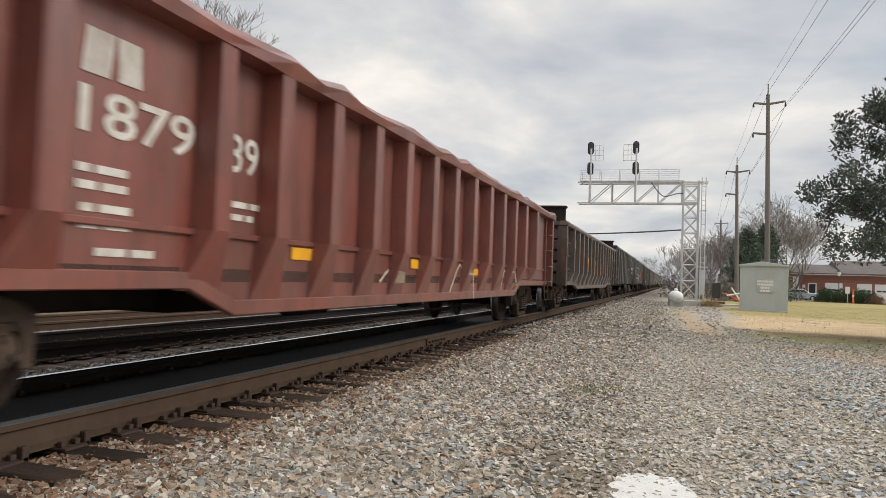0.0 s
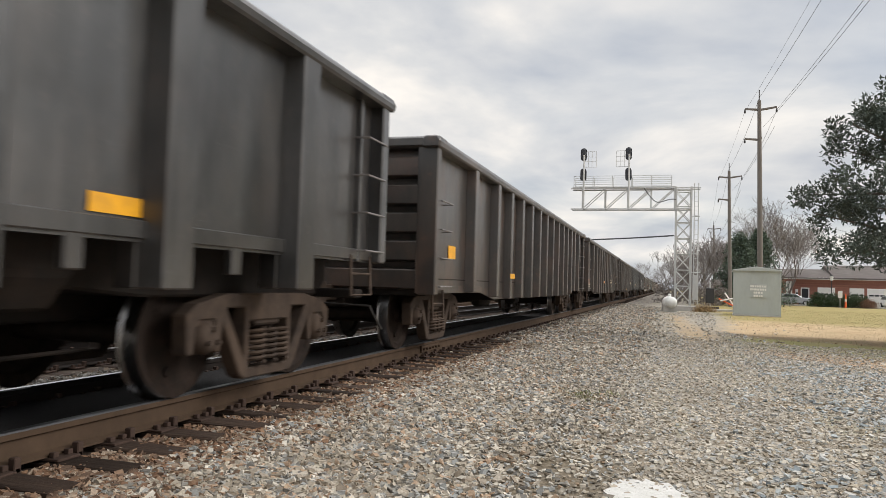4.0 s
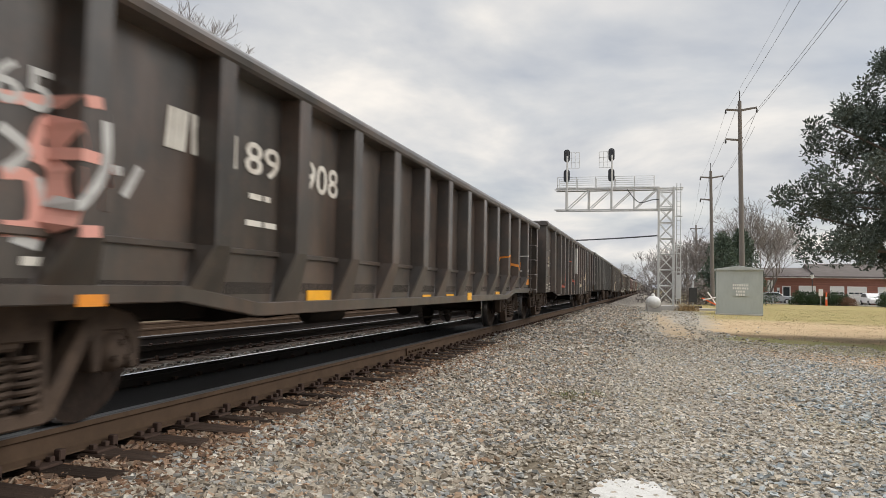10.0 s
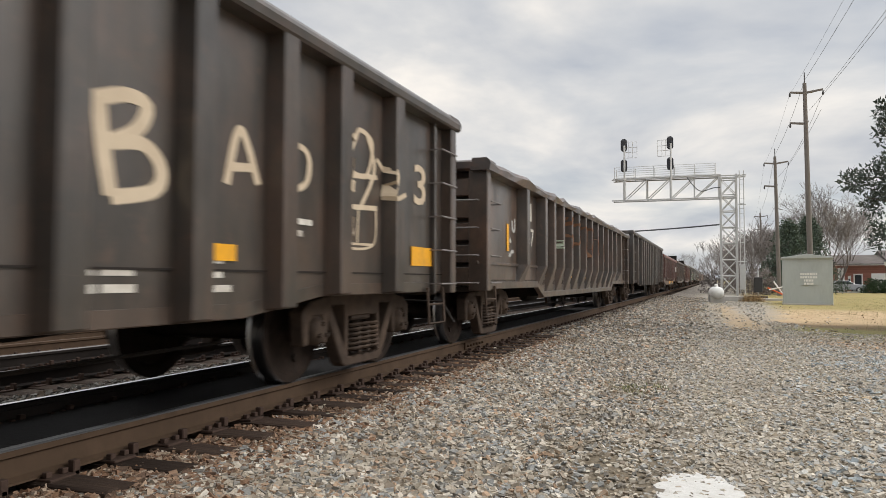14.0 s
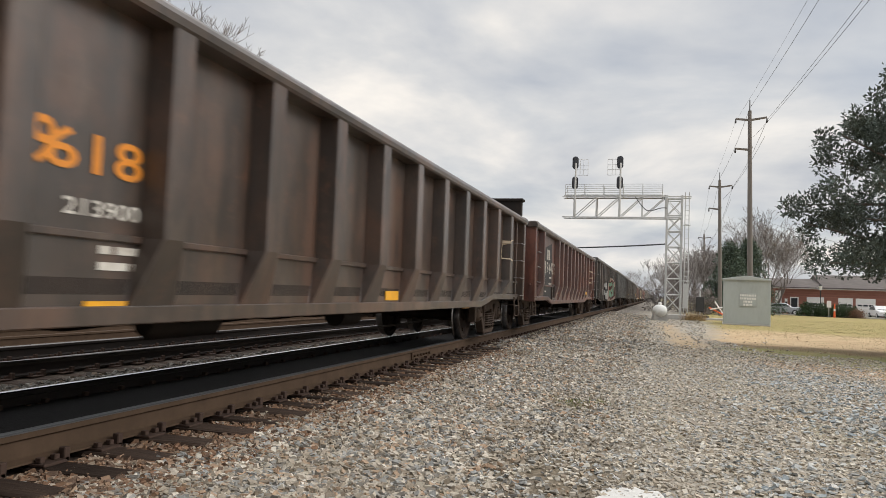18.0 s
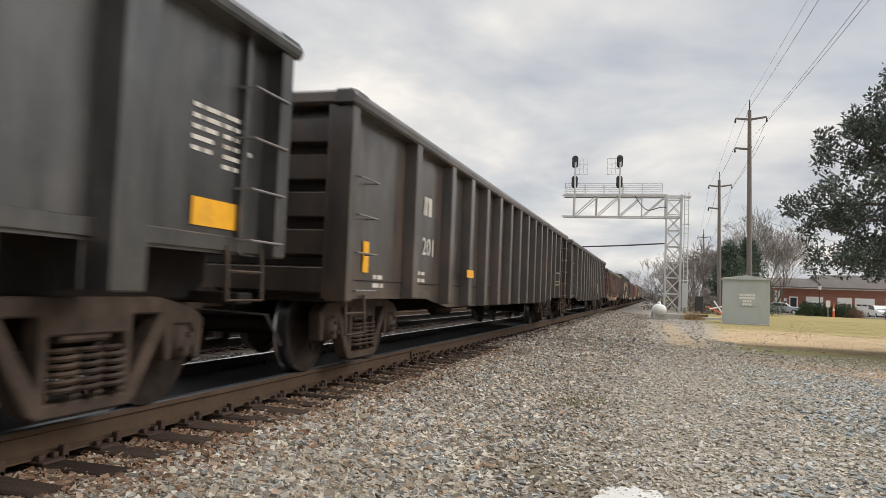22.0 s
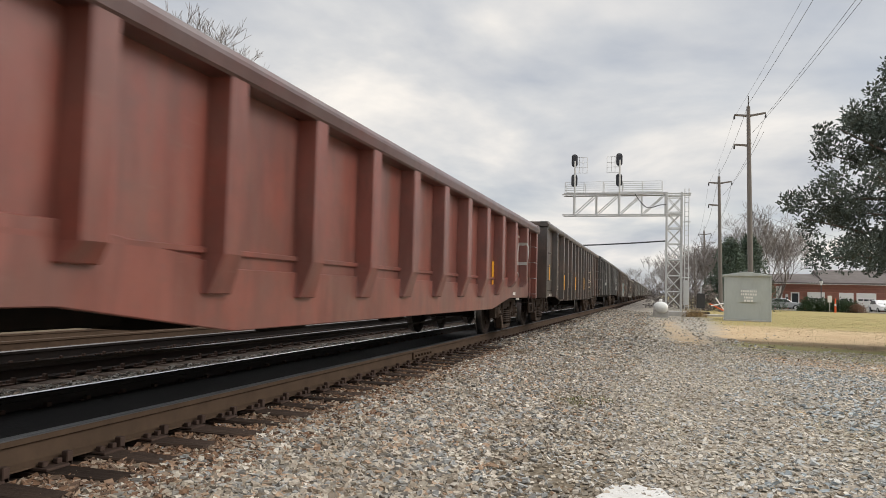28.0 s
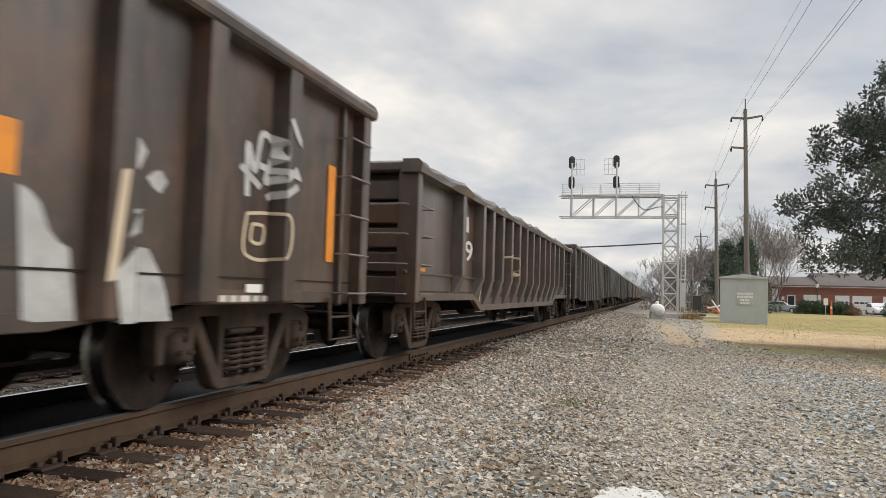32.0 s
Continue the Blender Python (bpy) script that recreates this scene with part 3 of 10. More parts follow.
def ground_material():
    m = bpy.data.materials.new("ballast_gravel_and_winter_turf")
    m.use_nodes = True
    n, l = m.node_tree.nodes, m.node_tree.links
    b = n["Principled BSDF"]
    tc = n.new("ShaderNodeTexCoord")
    pos = tc.outputs["Object"]
    sp = n.new("ShaderNodeSeparateXYZ")
    square = n.new("ShaderNodeMapping"); square.inputs["Scale"].default_value = (1 / 0.93, 0.8518, 1.0)
    skew = n.new("ShaderNodeVectorMath"); skew.operation = "MULTIPLY_ADD"; skew.inputs[1].default_value = (0.0, 0.1791, 0.0)
    across = n.new("ShaderNodeSeparateXYZ"); l.new(pos, across.inputs[0]); l.new(pos, square.inputs[0])
    l.new(across.outputs[0], skew.inputs[0]); l.new(square.outputs[0], skew.inputs[2]); l.new(skew.outputs[0], sp.inputs[0])

    def noise_(scale, detail=6, rough=0.6, stretch=None):
        z = n.new("ShaderNodeTexNoise"); z.inputs["Scale"].default_value, z.inputs["Detail"].default_value, z.inputs["Roughness"].default_value = scale, detail, rough
        if stretch:
            mp = n.new("ShaderNodeMapping"); mp.inputs["Scale"].default_value = stretch
            l.new(pos, mp.inputs[0]); l.new(mp.outputs[0], z.inputs["Vector"])
        else:
            l.new(pos, z.inputs["Vector"])
        return z.outputs["Fac"]

    def rng(src, lo, hi, a=0.0, c=1.0):
        r = n.new("ShaderNodeMapRange"); r.inputs[1].default_value, r.inputs[2].default_value, r.inputs[3].default_value, r.inputs[4].default_value = lo, hi, a, c
        l.new(src, r.inputs[0])
        return r.outputs[0]

    def mix(fac, a, c):
        x = n.new("ShaderNodeMix"); x.data_type = "RGBA"
        l.new(fac, x.inputs[0])
        for s, q in ((6, a), (7, c)):
            if isinstance(q, tuple): x.inputs[s].default_value = (*q, 1)
            else: l.new(q, x.inputs[s])
        return x.outputs[2]

    def math_(op, a, c):
        x = n.new("ShaderNodeMath"); x.operation = op
        for s, q in enumerate((a, c)):
            if isinstance(q, (int, float)): x.inputs[s].default_value = q
            else: l.new(q, x.inputs[s])
        return x.outputs[0]
    vor = n.new("ShaderNodeTexVoronoi"); vor.inputs["Scale"].default_value = 22
    l.new(pos, vor.inputs["Vector"])
    tint = n.new("ShaderNodeSeparateColor"); l.new(vor.outputs["Color"], tint.inputs[0])
    stone = mix(tint.outputs[0], (0.10, 0.095, 0.085), (0.38, 0.345, 0.30))
    stone = mix(rng(tint.outputs[1], 0.7, 1.0, 0, 0.6), stone, (0.40, 0.29, 0.20))
    stone = mix(rng(vor.outputs["Distance"], 0.35, 0.75, 0, 0.75), stone, (0.09, 0.08, 0.07))
    vor2 = n.new("ShaderNodeTexVoronoi"); vor2.inputs["Scale"].default_value = 26
    l.new(pos, vor2.inputs["Vector"])
    t2 = n.new("ShaderNodeSeparateColor"); l.new(vor2.outputs["Color"], t2.inputs[0])
    fine = mix(t2.outputs[0], (0.13, 0.12, 0.105), (0.44, 0.41, 0.36))
    fine = mix(rng(vor2.outputs["Distance"], 0.35, 0.75, 0, 0.7), fine, (0.10, 0.09, 0.075))
    fine = mix(rng(t2.outputs[1], 0.7, 1.0, 0, 0.4), fine, (0.25, 0.28, 0.29))
    fine = mix(rng(noise_(0.7), 0.45, 0.65, 0, 0.5), fine, (0.33, 0.285, 0.225))
    fine = mix(rng(noise_(1.7, 9, 0.75), 0.44, 0.62, 0, 0.65), fine, (0.39, 0.33, 0.245))
    fine = mix(rng(noise_(0.55, 7, 0.7, (2.0, 0.35, 1)), 0.52, 0.64, 0, 0.6), fine, (0.30, 0.27, 0.15))
    fine = mix(rng(noise_(2.8, 8, 0.75), 0.45, 0.62, 0, 0.3), fine, (0.40, 0.375, 0.33))
    # turf: rust-tan at the gravel's edge, a green strip, bare dark soil, sandy thatch, then olive lawn
    yw = math_("ADD", sp.outputs[1], math_("MULTIPLY", math_("SUBTRACT", noise_(0.3, 7, 0.65, (1, 0.6, 1)), 0.5), 5.0))
    turf = mix(rng(yw, 15.0, 16.4), (0.44, 0.285, 0.165), (0.215, 0.205, 0.085))
    turf = mix(rng(yw, 19.0, 20.2), turf, (0.165, 0.118, 0.072))
    turf = mix(rng(yw, 21.0, 22.4), turf, (0.50, 0.37, 0.225))
    turf = mix(rng(yw, 29.0, 33.0), turf, (0.33, 0.275, 0.115))
    turf = mix(rng(noise_(1.1, 8, 0.7, (1, 0.4, 1)), 0.50, 0.68, 0, 0.6), turf, (0.36, 0.24, 0.13))
    turf = mix(rng(noise_(0.8, 7, 0.7, (0.6, 1.4, 1)), 0.56, 0.70, 0, 0.6), turf, (0.20, 0.185, 0.075))
    turf = mix(rng(noise_(9, 6, 0.7), 0.5, 0.75, 0, 0.45), turf, (0.13, 0.10, 0.055))
    # ballast shoulder, then the worn lane, then turf; the borders wander
    wob = math_("MULTIPLY", math_("SUBTRACT", noise_(0.45, 6, 0.65), 0.5), 2.2)
    xw = math_("ADD", sp.outputs[0], wob)
    col = mix(rng(xw, -1.6, -0.2), stone, fine)
    turf_edge = math_("SUBTRACT", xw, math_("ADD", rng(sp.outputs[1], 12.2, 14.6, 5.4, 1.95), rng(sp.outputs[1], 23, 32, 0, 0.85)))
    turf_edge2 = math_("SUBTRACT", turf_edge, rng(sp.outputs[1], 5, 11, 6.0, 0.0))
    col = mix(rng(turf_edge2, -0.5, 0.5), col, turf)
    # a strip of rust-tan thatch between the wheel tracks, and worn patches of it in the gravel
    strip = math_("ABSOLUTE", math_("SUBTRACT", xw, rng(sp.outputs[1], 12, 30, 1.15, 0.65)), 0)
    strip_on = math_("MULTIPLY", rng(strip, 0.75, 0.25, 0, 0.8), math_("MULTIPLY", rng(sp.outputs[1], 13, 19), rng(sp.outputs[1], 36, 31)))
    col = mix(strip_on, col, mix(noise_(5, 7, 0.7), (0.34, 0.235, 0.135), (0.44, 0.33, 0.20)))
    worn = math_("MULTIPLY", rng(noise_(0.6, 6, 0.6), 0.56, 0.64, 0, 0.85), math_("MULTIPLY", rng(xw, 0.8, 1.6), rng(sp.outputs[1], 19, 13)))
    col = mix(worn, col, (0.42, 0.305, 0.175))
    # damp dark earth with bits of bark near the lane's edge
    damp = math_("MULTIPLY", rng(noise_(0.9, 7, 0.7), 0.30, 0.46, 0, 0.95), math_("MULTIPLY", rng(sp.outputs[0], -1.9, -1.2), rng(sp.outputs[0], 0.2, -0.5)))
    col = mix(math_("MULTIPLY", damp, rng(sp.outputs[1], 7.5, 5.0)), col, mix(noise_(14, 6, 0.7), (0.09, 0.072, 0.048), (0.22, 0.18, 0.13)))
    # the lane bends right, behind the cabinet, as a bare track
    lane = math_("ABSOLUTE", math_("SUBTRACT", xw, rng(sp.outputs[1], 20, 60, 1.3, 3.2)), 0)
    far = rng(sp.outputs[1], 18, 28)
    col = mix(math_("MULTIPLY", rng(lane, 1.3, 0.7, 0, 0.4), far), col, mix(noise_(9, 8, 0.75), (0.22, 0.205, 0.175), (0.50, 0.46, 0.39)))
    # beyond the main track: rusty ballast painted dark for the train's shade, then brown leaf litter
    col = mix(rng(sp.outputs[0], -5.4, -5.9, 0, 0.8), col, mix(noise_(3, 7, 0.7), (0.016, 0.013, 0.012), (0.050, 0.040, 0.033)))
    col = mix(rng(sp.outputs[0], -15.0, -16.5), col, mix(noise_(3), (0.20, 0.135, 0.085), (0.13, 0.11, 0.05)))
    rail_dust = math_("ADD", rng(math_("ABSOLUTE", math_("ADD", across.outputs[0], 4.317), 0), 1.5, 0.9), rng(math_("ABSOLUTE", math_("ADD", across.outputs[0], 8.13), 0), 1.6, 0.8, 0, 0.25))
    col = mix(math_("MULTIPLY", rail_dust, 0.85), col, mix(noise_(11, 5, 0.7), (0.075, 0.048, 0.034), (0.19, 0.125, 0.082)))
    # coal dust and oil between the main rails, painted blacker for the train's shade
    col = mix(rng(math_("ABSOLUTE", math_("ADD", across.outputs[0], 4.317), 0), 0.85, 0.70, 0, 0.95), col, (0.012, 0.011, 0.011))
    l.new(col, b.inputs["Base Color"])
    b.inputs["Roughness"].default_value = 0.95
    b.inputs["Specular IOR Level"].default_value = 0.2
    bp = n.new("ShaderNodeBump"); bp.inputs["Distance"].default_value = 0.03; bp.inputs["Strength"].default_value = 0.8
    l.new(math_("ADD", math_("MULTIPLY", vor.outputs["Distance"], -0.8), math_("MULTIPLY", vor2.outputs["Distance"], -0.4)), bp.inputs["Height"])
    l.new(bp.outputs[0], b.inputs["Normal"])
    return m


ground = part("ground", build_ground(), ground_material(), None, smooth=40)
tagged(ground, "gravel lane, pale ballast shoulder and brown winter turf", "ground", kind="structure")


# ---- tracks ----
def rail_geo(x, z, y0, y1, joints=()):
    """Rail section: foot, web, head; the running surface is its own material."""
    s = [(-0.076, 0), (0.076, 0), (0.076, 0.012), (0.018, 0.03), (0.012, 0.13), (0.037, 0.142), (0.037, 0.176), (0.028, 0.186), (-0.028, 0.186), (-0.037, 0.176), (-0.037, 0.142), (-0.012, 0.13), (-0.018, 0.03), (-0.076, 0.012)]
    g = Geo()
    n = len(s)
    g.v = [(x + p, y, z - 0.186 + q) for y in (y0, y1) for p, q in s]
    for i in range(n):
        g.f.append((i, (i + 1) % n, n + (i + 1) % n, n + i))
        g.m.append(1 if i in (6, 7, 8) else 0)
    return g


def tie_mesh(seed):
    def build():
        r = random.Random(seed)
        g = Geo()
        n = 7
        rows = []
        for i in range(n):
            x = -1.3 + 2.6 * i / (n - 1)
            j = lambda a: r.uniform(-a, a)
            rows.append([(x, -0.11 + j(0.008), -0.178), (x, 0.11 + j(0.008), -0.178), (x, 0.112 + j(0.01), -0.012 + j(0.006)), (x, 0.09 + j(0.008), j(0.008)), (x, -0.09 + j(0.008), j(0.008)), (x, -0.112 + j(0.01), -0.012 + j(0.006))])
        verts = [p for q in rows for p in q]
        faces = [(6 * i + k, 6 * i + (k + 1) % 6, 6 * i + 6 + (k + 1) % 6, 6 * i + 6 + k) for i in range(n - 1) for k in range(6)] + [tuple(range(6))[::-1], tuple(range(6 * n - 6, 6 * n))]
        g.add(verts, faces)
        return g.mesh("tie")
    return shared(("tie", seed), build)


def plate_mesh():
    def build():
        g = Geo()
        g.box(-0.19, 0.17, -0.09, 0.09, 0, 0.018)
        for sx in (-0.105, 0.105):
            for sy in (-0.055, 0.055):
                g.box(sx - 0.02, sx + 0.02, sy - 0.02, sy + 0.02, 0.018, 0.05)
        return g.mesh("tie_plate", 0.004)
    return shared("plate", build)


def anchor_mesh():
    def build():
        g = Geo()
        g.box(-0.12, 0.12, -0.02, 0.02, -0.03, 0.0)
        g.box(0.07, 0.12, -0.025, 0.025, -0.03, 0.055)
        return g.mesh("rail_anchor", 0.006)
    return shared("anchor", build)


TIE_YS = {}


def build_track(cx, z, label, near_end, name):
    t = thing(name, (cx, 0, z), label, "railway track")
    tagged(t, kind="structure")
    for side in (0.755, -0.755):
        # far main rail and second track: shade under the train painted into the webs
        web = M_RAILSHADE if name == "second_track" or (name == "main_track" and side < 0) else M_RAILSIDE
        part("rail", rail_geo(side, -0.045 if name == "main_track" and side < 0 else 0, -60, 900), [web, M_RAILWORN if name == "main_track" and side > 0 else M_RAILTOP if name == "main_track" else M_RAILDULL if name == "second_track" else M_RAILSIDE], t, "rust-brown rail with a polished head")
    r = random.Random(int(-cx * 10))
    y, rest = -2.85, Geo()
    while y < 260:
        at = pose(0.06 + r.uniform(-0.04, 0.05), y, -0.206 + r.uniform(-0.008, 0.004), 0, 0, r.uniform(-1.2, 1.2))
        TIE_YS.setdefault(name, []).append(y)
        if y < near_end:
            put("tie", tie_mesh(r.randrange(6)), M_TIE, t, at=at)
            for side in (0.755, -0.755):
                if y < near_end * 0.6:
                    put("tie_plate", plate_mesh(), M_PLATE, t, at=(side, y, -0.205))
                    if y < near_end * 0.35:
                        put("rail_anchor", anchor_mesh(), M_PLATE, t, at=(side, y + 0.14, -0.184))
        else:
            rest.box(-1.3, 1.3, y - 0.11, y + 0.11, -0.38, -0.206)
        y += 0.463 + r.uniform(-0.004, 0.004)
    tagged(part("far_ties", rest, M_TIE, t), kind="stuff")
    return t


main_track = build_track(*TRACKS[0], "main railway track with rusty rails on dark ties", 50, "main_track")
build_track(*TRACKS[1], "second railway track with polished rails and rail anchors", 40, "second_track")
build_track(*TRACKS[2], "siding track with dull rails in brown ballast", 30, "siding_track")
# black sheet over the ties: coal dust, with the train's shade in its colour
part("coal_dust", Geo().box(-0.70, 0.70, -60, 900, -0.3, -0.165), M_SHADEDDUST, main_track, "coal dust between the rails, blackened for the train's shade")
joint_bar = Geo()
joint_bar.box(0.016, 0.042, -0.45, 0.45, -0.155, -0.05)
for i in range(6):
    joint_bar.lathe([(0.042, 0.0), (0.075, 0.0), (0.075, 0.02), (0.042, 0.02)], (0, -0.375 + 0.15 * i, -0.10), 0, 6)
part("joint_bar", joint_bar, M_RAILSIDE, main_track, "bolted joint bar on the rail", at=(0.755, 11.1, 0), bevel=0.004)


# ---- gondola cars ----
LENGTH, HALF = 19.0, 8.95      # coupler to coupler; half of the body
TRUCK_Y, WHEEL_R = 7.24, 0.457


def wheelset_mesh(sides=32):
    def build():
        g = Geo()
        for s in (1, -1):
            prof = [(0.09, 0.0), (0.09, 0.09), (0.045, 0.11), (0.02, 0.22), (0.035, 0.36), (0.068, 0.39), (0.068, 0.452), (0.05, 0.457), (-0.05, 0.462), (-0.068, 0.485), (-0.075, 0.485), (-0.075, 0.39), (-0.03, 0.36), (-0.04, 0.2), (-0.07, 0.0)]
            mis = [0, 0, 0, 0, 0, 0, 1, 1, 1, 0, 0, 0, 0, 0]
            g.lathe([(h * s, r) for h, r in prof], (s * 0.755, 0, 0), 0, sides, mis)
        g.tube([(-0.72, 0, 0), (0.72, 0, 0)], 0.085, 12)
        # three lightening marks on the plate, so that its turning shows
        for s in (1, -1):
            for k in range(3):
                a = 2 * math.pi * k / 3
                c, d = 0.27 * math.cos(a), 0.27 * math.sin(a)
                g.lathe([(s * 0.03, 0.0), (s * 0.05, 0.0), (s * 0.05, 0.03), (s * 0.03, 0.04)], (s * 0.755, c, d), 0, 8)
        return g.mesh("wheelset", smooth=35)
    return shared(("wheelset", sides), build)


def sideframe_mesh():
    """Cast side frame: an arched top, pedestal jaws, a spring window and two slanting openings, cut from one plate."""
    def build():
        half = [(0.62, 0.785), (1.02, 0.71), (1.15, 0.63), (1.12, 0.34), (1.045, 0.34), (1.03, 0.53), (0.98, 0.59), (0.80, 0.59), (0.78, 0.34), (0.72, 0.34), (0.69, 0.55), (0.43, 0.13), (0.36, 0.095)]
        loops = [half + [(-y, z) for y, z in reversed(half)], [(-0.31, 0.56), (0.31, 0.56), (0.31, 0.18), (-0.31, 0.18)]]
        loops += [[(s * 0.64, 0.67), (s * 0.375, 0.67), (s * 0.375, 0.27)] for s in (1, -1)]
        bm = bmesh.new()
        edges = []
        for loop in loops:
            vs = [bm.verts.new((0.945, y, z)) for y, z in loop]
            edges += [bm.edges.new((p, q)) for p, q in zip(vs, vs[1:] + vs[:1])]
        faces = [f for f in bmesh.ops.triangle_fill(bm, edges=edges, use_dissolve=False)["geom"] if isinstance(f, bmesh.types.BMFace)]
        moved = [v for v in bmesh.ops.extrude_face_region(bm, geom=faces)["geom"] if isinstance(v, bmesh.types.BMVert)]
        for v in moved:
            v.co.x += 0.135
        bm.faces.ensure_lookup_table()
        bmesh.ops.recalc_face_normals(bm, faces=bm.faces)
        rims = [e for e in bm.edges if len(e.link_faces) == 2 and e.calc_face_angle(0) > 0.9]
        bmesh.ops.bevel(bm, geom=rims, offset=0.012, segments=1, affect="EDGES", clamp_overlap=True)
        me = bpy.data.meshes.new("sideframe")
        bm.to_mesh(me)
        bm.free()
        return me
    return shared("sideframe", build)


def bearing_mesh():
    def build():
        g = Geo()
        g.lathe([(0.0, 0.0), (0.0, 0.125), (0.13, 0.125), (0.15, 0.11), (0.17, 0.10), (0.19, 0.07), (0.19, 0.0)], (0.94, 0, 0), 0, 18)
        for k in range(3):
            a = math.radians(90 + 120 * k)
            g.lathe([(0.0, 0.0), (0.215, 0.0), (0.215, 0.022), (0.17, 0.022)], (0.94, 0.065 * math.cos(a), 0.065 * math.sin(a)), 0, 6)
        g.box(0.95, 1.06, -0.12, 0.12, 0.09, 0.15)
        return g.mesh("bearing", smooth=40)
    return shared("bearing", build)


def spring_mesh():
    def build():
        g = Geo()
        turns, per = 6, 9
        pts = [(0.088 * math.cos(2 * math.pi * k / per), 0.088 * math.sin(2 * math.pi * k / per), 0.245 + 0.27 * k / (turns * per)) for k in range(turns * per + 1)]
        g.tube(pts, 0.017, 5)
        return g.mesh("spring", smooth=60)
    return shared("spring", build)


def bolster_mesh():
    def build():
        g = Geo()
        g.prism([(-1.06, 0.52), (-1.06, 0.62), (-0.6, 0.66), (0.6, 0.66), (1.06, 0.62), (1.06, 0.52), (0.5, 0.40), (-0.5, 0.40)], -0.2, 0.2, 1)
        g.box(-0.75, 0.75, 0.34, 0.44, 0.32, 0.44)
        g.box(-0.75, 0.75, -0.44, -0.34, 0.32, 0.44)
        for sx in (0.755, -0.755):
            for s in (1, -1):
                g.box(sx - 0.05, sx + 0.05, s * 0.40 - 0.04, s * 0.40 + 0.04, 0.26, 0.56)
        return g.mesh("bolster", 0.015)
    return shared("bolster", build)


def add_truck(car, y, near=True):
    bol = put("truck", bolster_mesh(), M_TRUCK, car, "dusty cast steel four-wheel truck", at=(0, y, 0))
    wheels = []
    for s in (-0.89, 0.89):
        w = put("wheelset", wheelset_mesh(32 if near else 16), [M_WHEEL, M_TREAD], bol, at=(0, s, WHEEL_R))
        wheels.append(w)
    half = Matrix.Rotation(math.pi, 4, "Z")
    for m in (Matrix.Identity(4), half):
        put("sideframe", sideframe_mesh(), M_TRUCK, bol, at=m)
        for s in (-0.89, 0.89):
            if near and m != half:
                put("bearing", bearing_mesh(), M_TRUCK, bol, at=m @ Matrix.Translation((0, s, WHEEL_R)))
        if near and m != half:
            for sy in (-0.19, 0.0, 0.19):
                put("spring", spring_mesh(), M_TRUCK, bol, at=m @ Matrix.Translation((1.05, sy, -0.03)))
    return wheels


# kinds of car: top, lower edges at the ends and between the trucks, posts and their size
def pairs(*ys):
    return sorted([y for y in ys] + [-y for y in ys if y])


KINDS = {
    "tub": dict(top=3.145, low=1.24, mid=1.24, dip=(4.0, 4.5), posts=pairs(0.0, 1.13, 2.26, 3.40, 4.57, 5.95), width=0.24, face=1.60, sheet=1.43, foot=0.92, chord=0.15),
    "slab": dict(top=3.10, low=0.86, mid=0.72, dip=(4.1, 5.0), posts=[-5.76, -4.40, -3.43, -2.48, -1.55, -0.65, 0.23, 1.10, 1.95, 2.80, 3.60, 4.40, 5.12, 6.05], width=0.16, face=1.60, sheet=1.45, foot=0.86, chord=0.17, band=(0.12, 0.003)),
    "slab_even": dict(top=3.10, low=0.86, mid=0.72, dip=(4.1, 5.0), posts=[-5.76, -4.40, -3.40, -2.43, -1.48, -0.52, 0.44, 1.40, 2.35, 3.28, 4.20, 5.12, 6.22], width=0.17, face=1.60, sheet=1.45, foot=0.86, chord=0.17, band=(0.12, 0.003)),
    "knee": dict(top=2.80, low=0.86, mid=0.65, dip=(4.05, 4.5), posts=[-5.54, -4.36, -3.70, -2.94, -2.14, -1.38, -0.58, 0.22, 1.06, 1.90, 2.74, 3.58, 4.45, 5.5], width=0.15, face=1.60, sheet=1.42, foot=0.86, chord=0.17),
    "flare": dict(top=2.84, low=0.86, mid=0.72, dip=(4.4, 5.2), posts=pairs(0.0, 1.0, 2.0, 3.0, 4.0, 5.0, 6.05), width=0.17, face=1.60, sheet=1.42, foot=0.86, chord=0.15),
    "wide": dict(top=2.80, low=0.86, mid=0.64, dip=(3.7, 5.1), posts=pairs(0.56, 1.68, 2.80, 3.92, 5.02, 6.17), width=0.18, face=1.60, sheet=1.42, foot=0.86, chord=0.22, band=(0.50, 0.03)),
    "louvre": dict(top=2.95, low=0.82, mid=0.70, dip=(4.3, 5.0), posts=[-6.3, -3.7, -2.85, -1.9, -0.95, 0.0, 0.95, 1.9, 2.85, 3.8, 4.85, 6.3], width=0.17, face=1.60, sheet=1.45, foot=0.82, chord=0.17),
}


def sill_z(spec, y):
    """Lower edge of the body along the car: it dips between the trucks."""
    a, b = spec["dip"]
    return lerp_table(abs(y), [(0, spec["mid"]), (a, spec["mid"]), (b, spec["low"]), (9, spec["low"])])


def sill_ys(spec):
    a, b = spec["dip"]
    return [-7.42, -b, -a, a, b, 7.42]


def skin_x(spec, y, lift=0.006):
    for p in spec["posts"]:
        if abs(y - p) <= spec["width"] / 2 + 0.022:
            return spec["face"] + lift
    return spec["sheet"] + lift


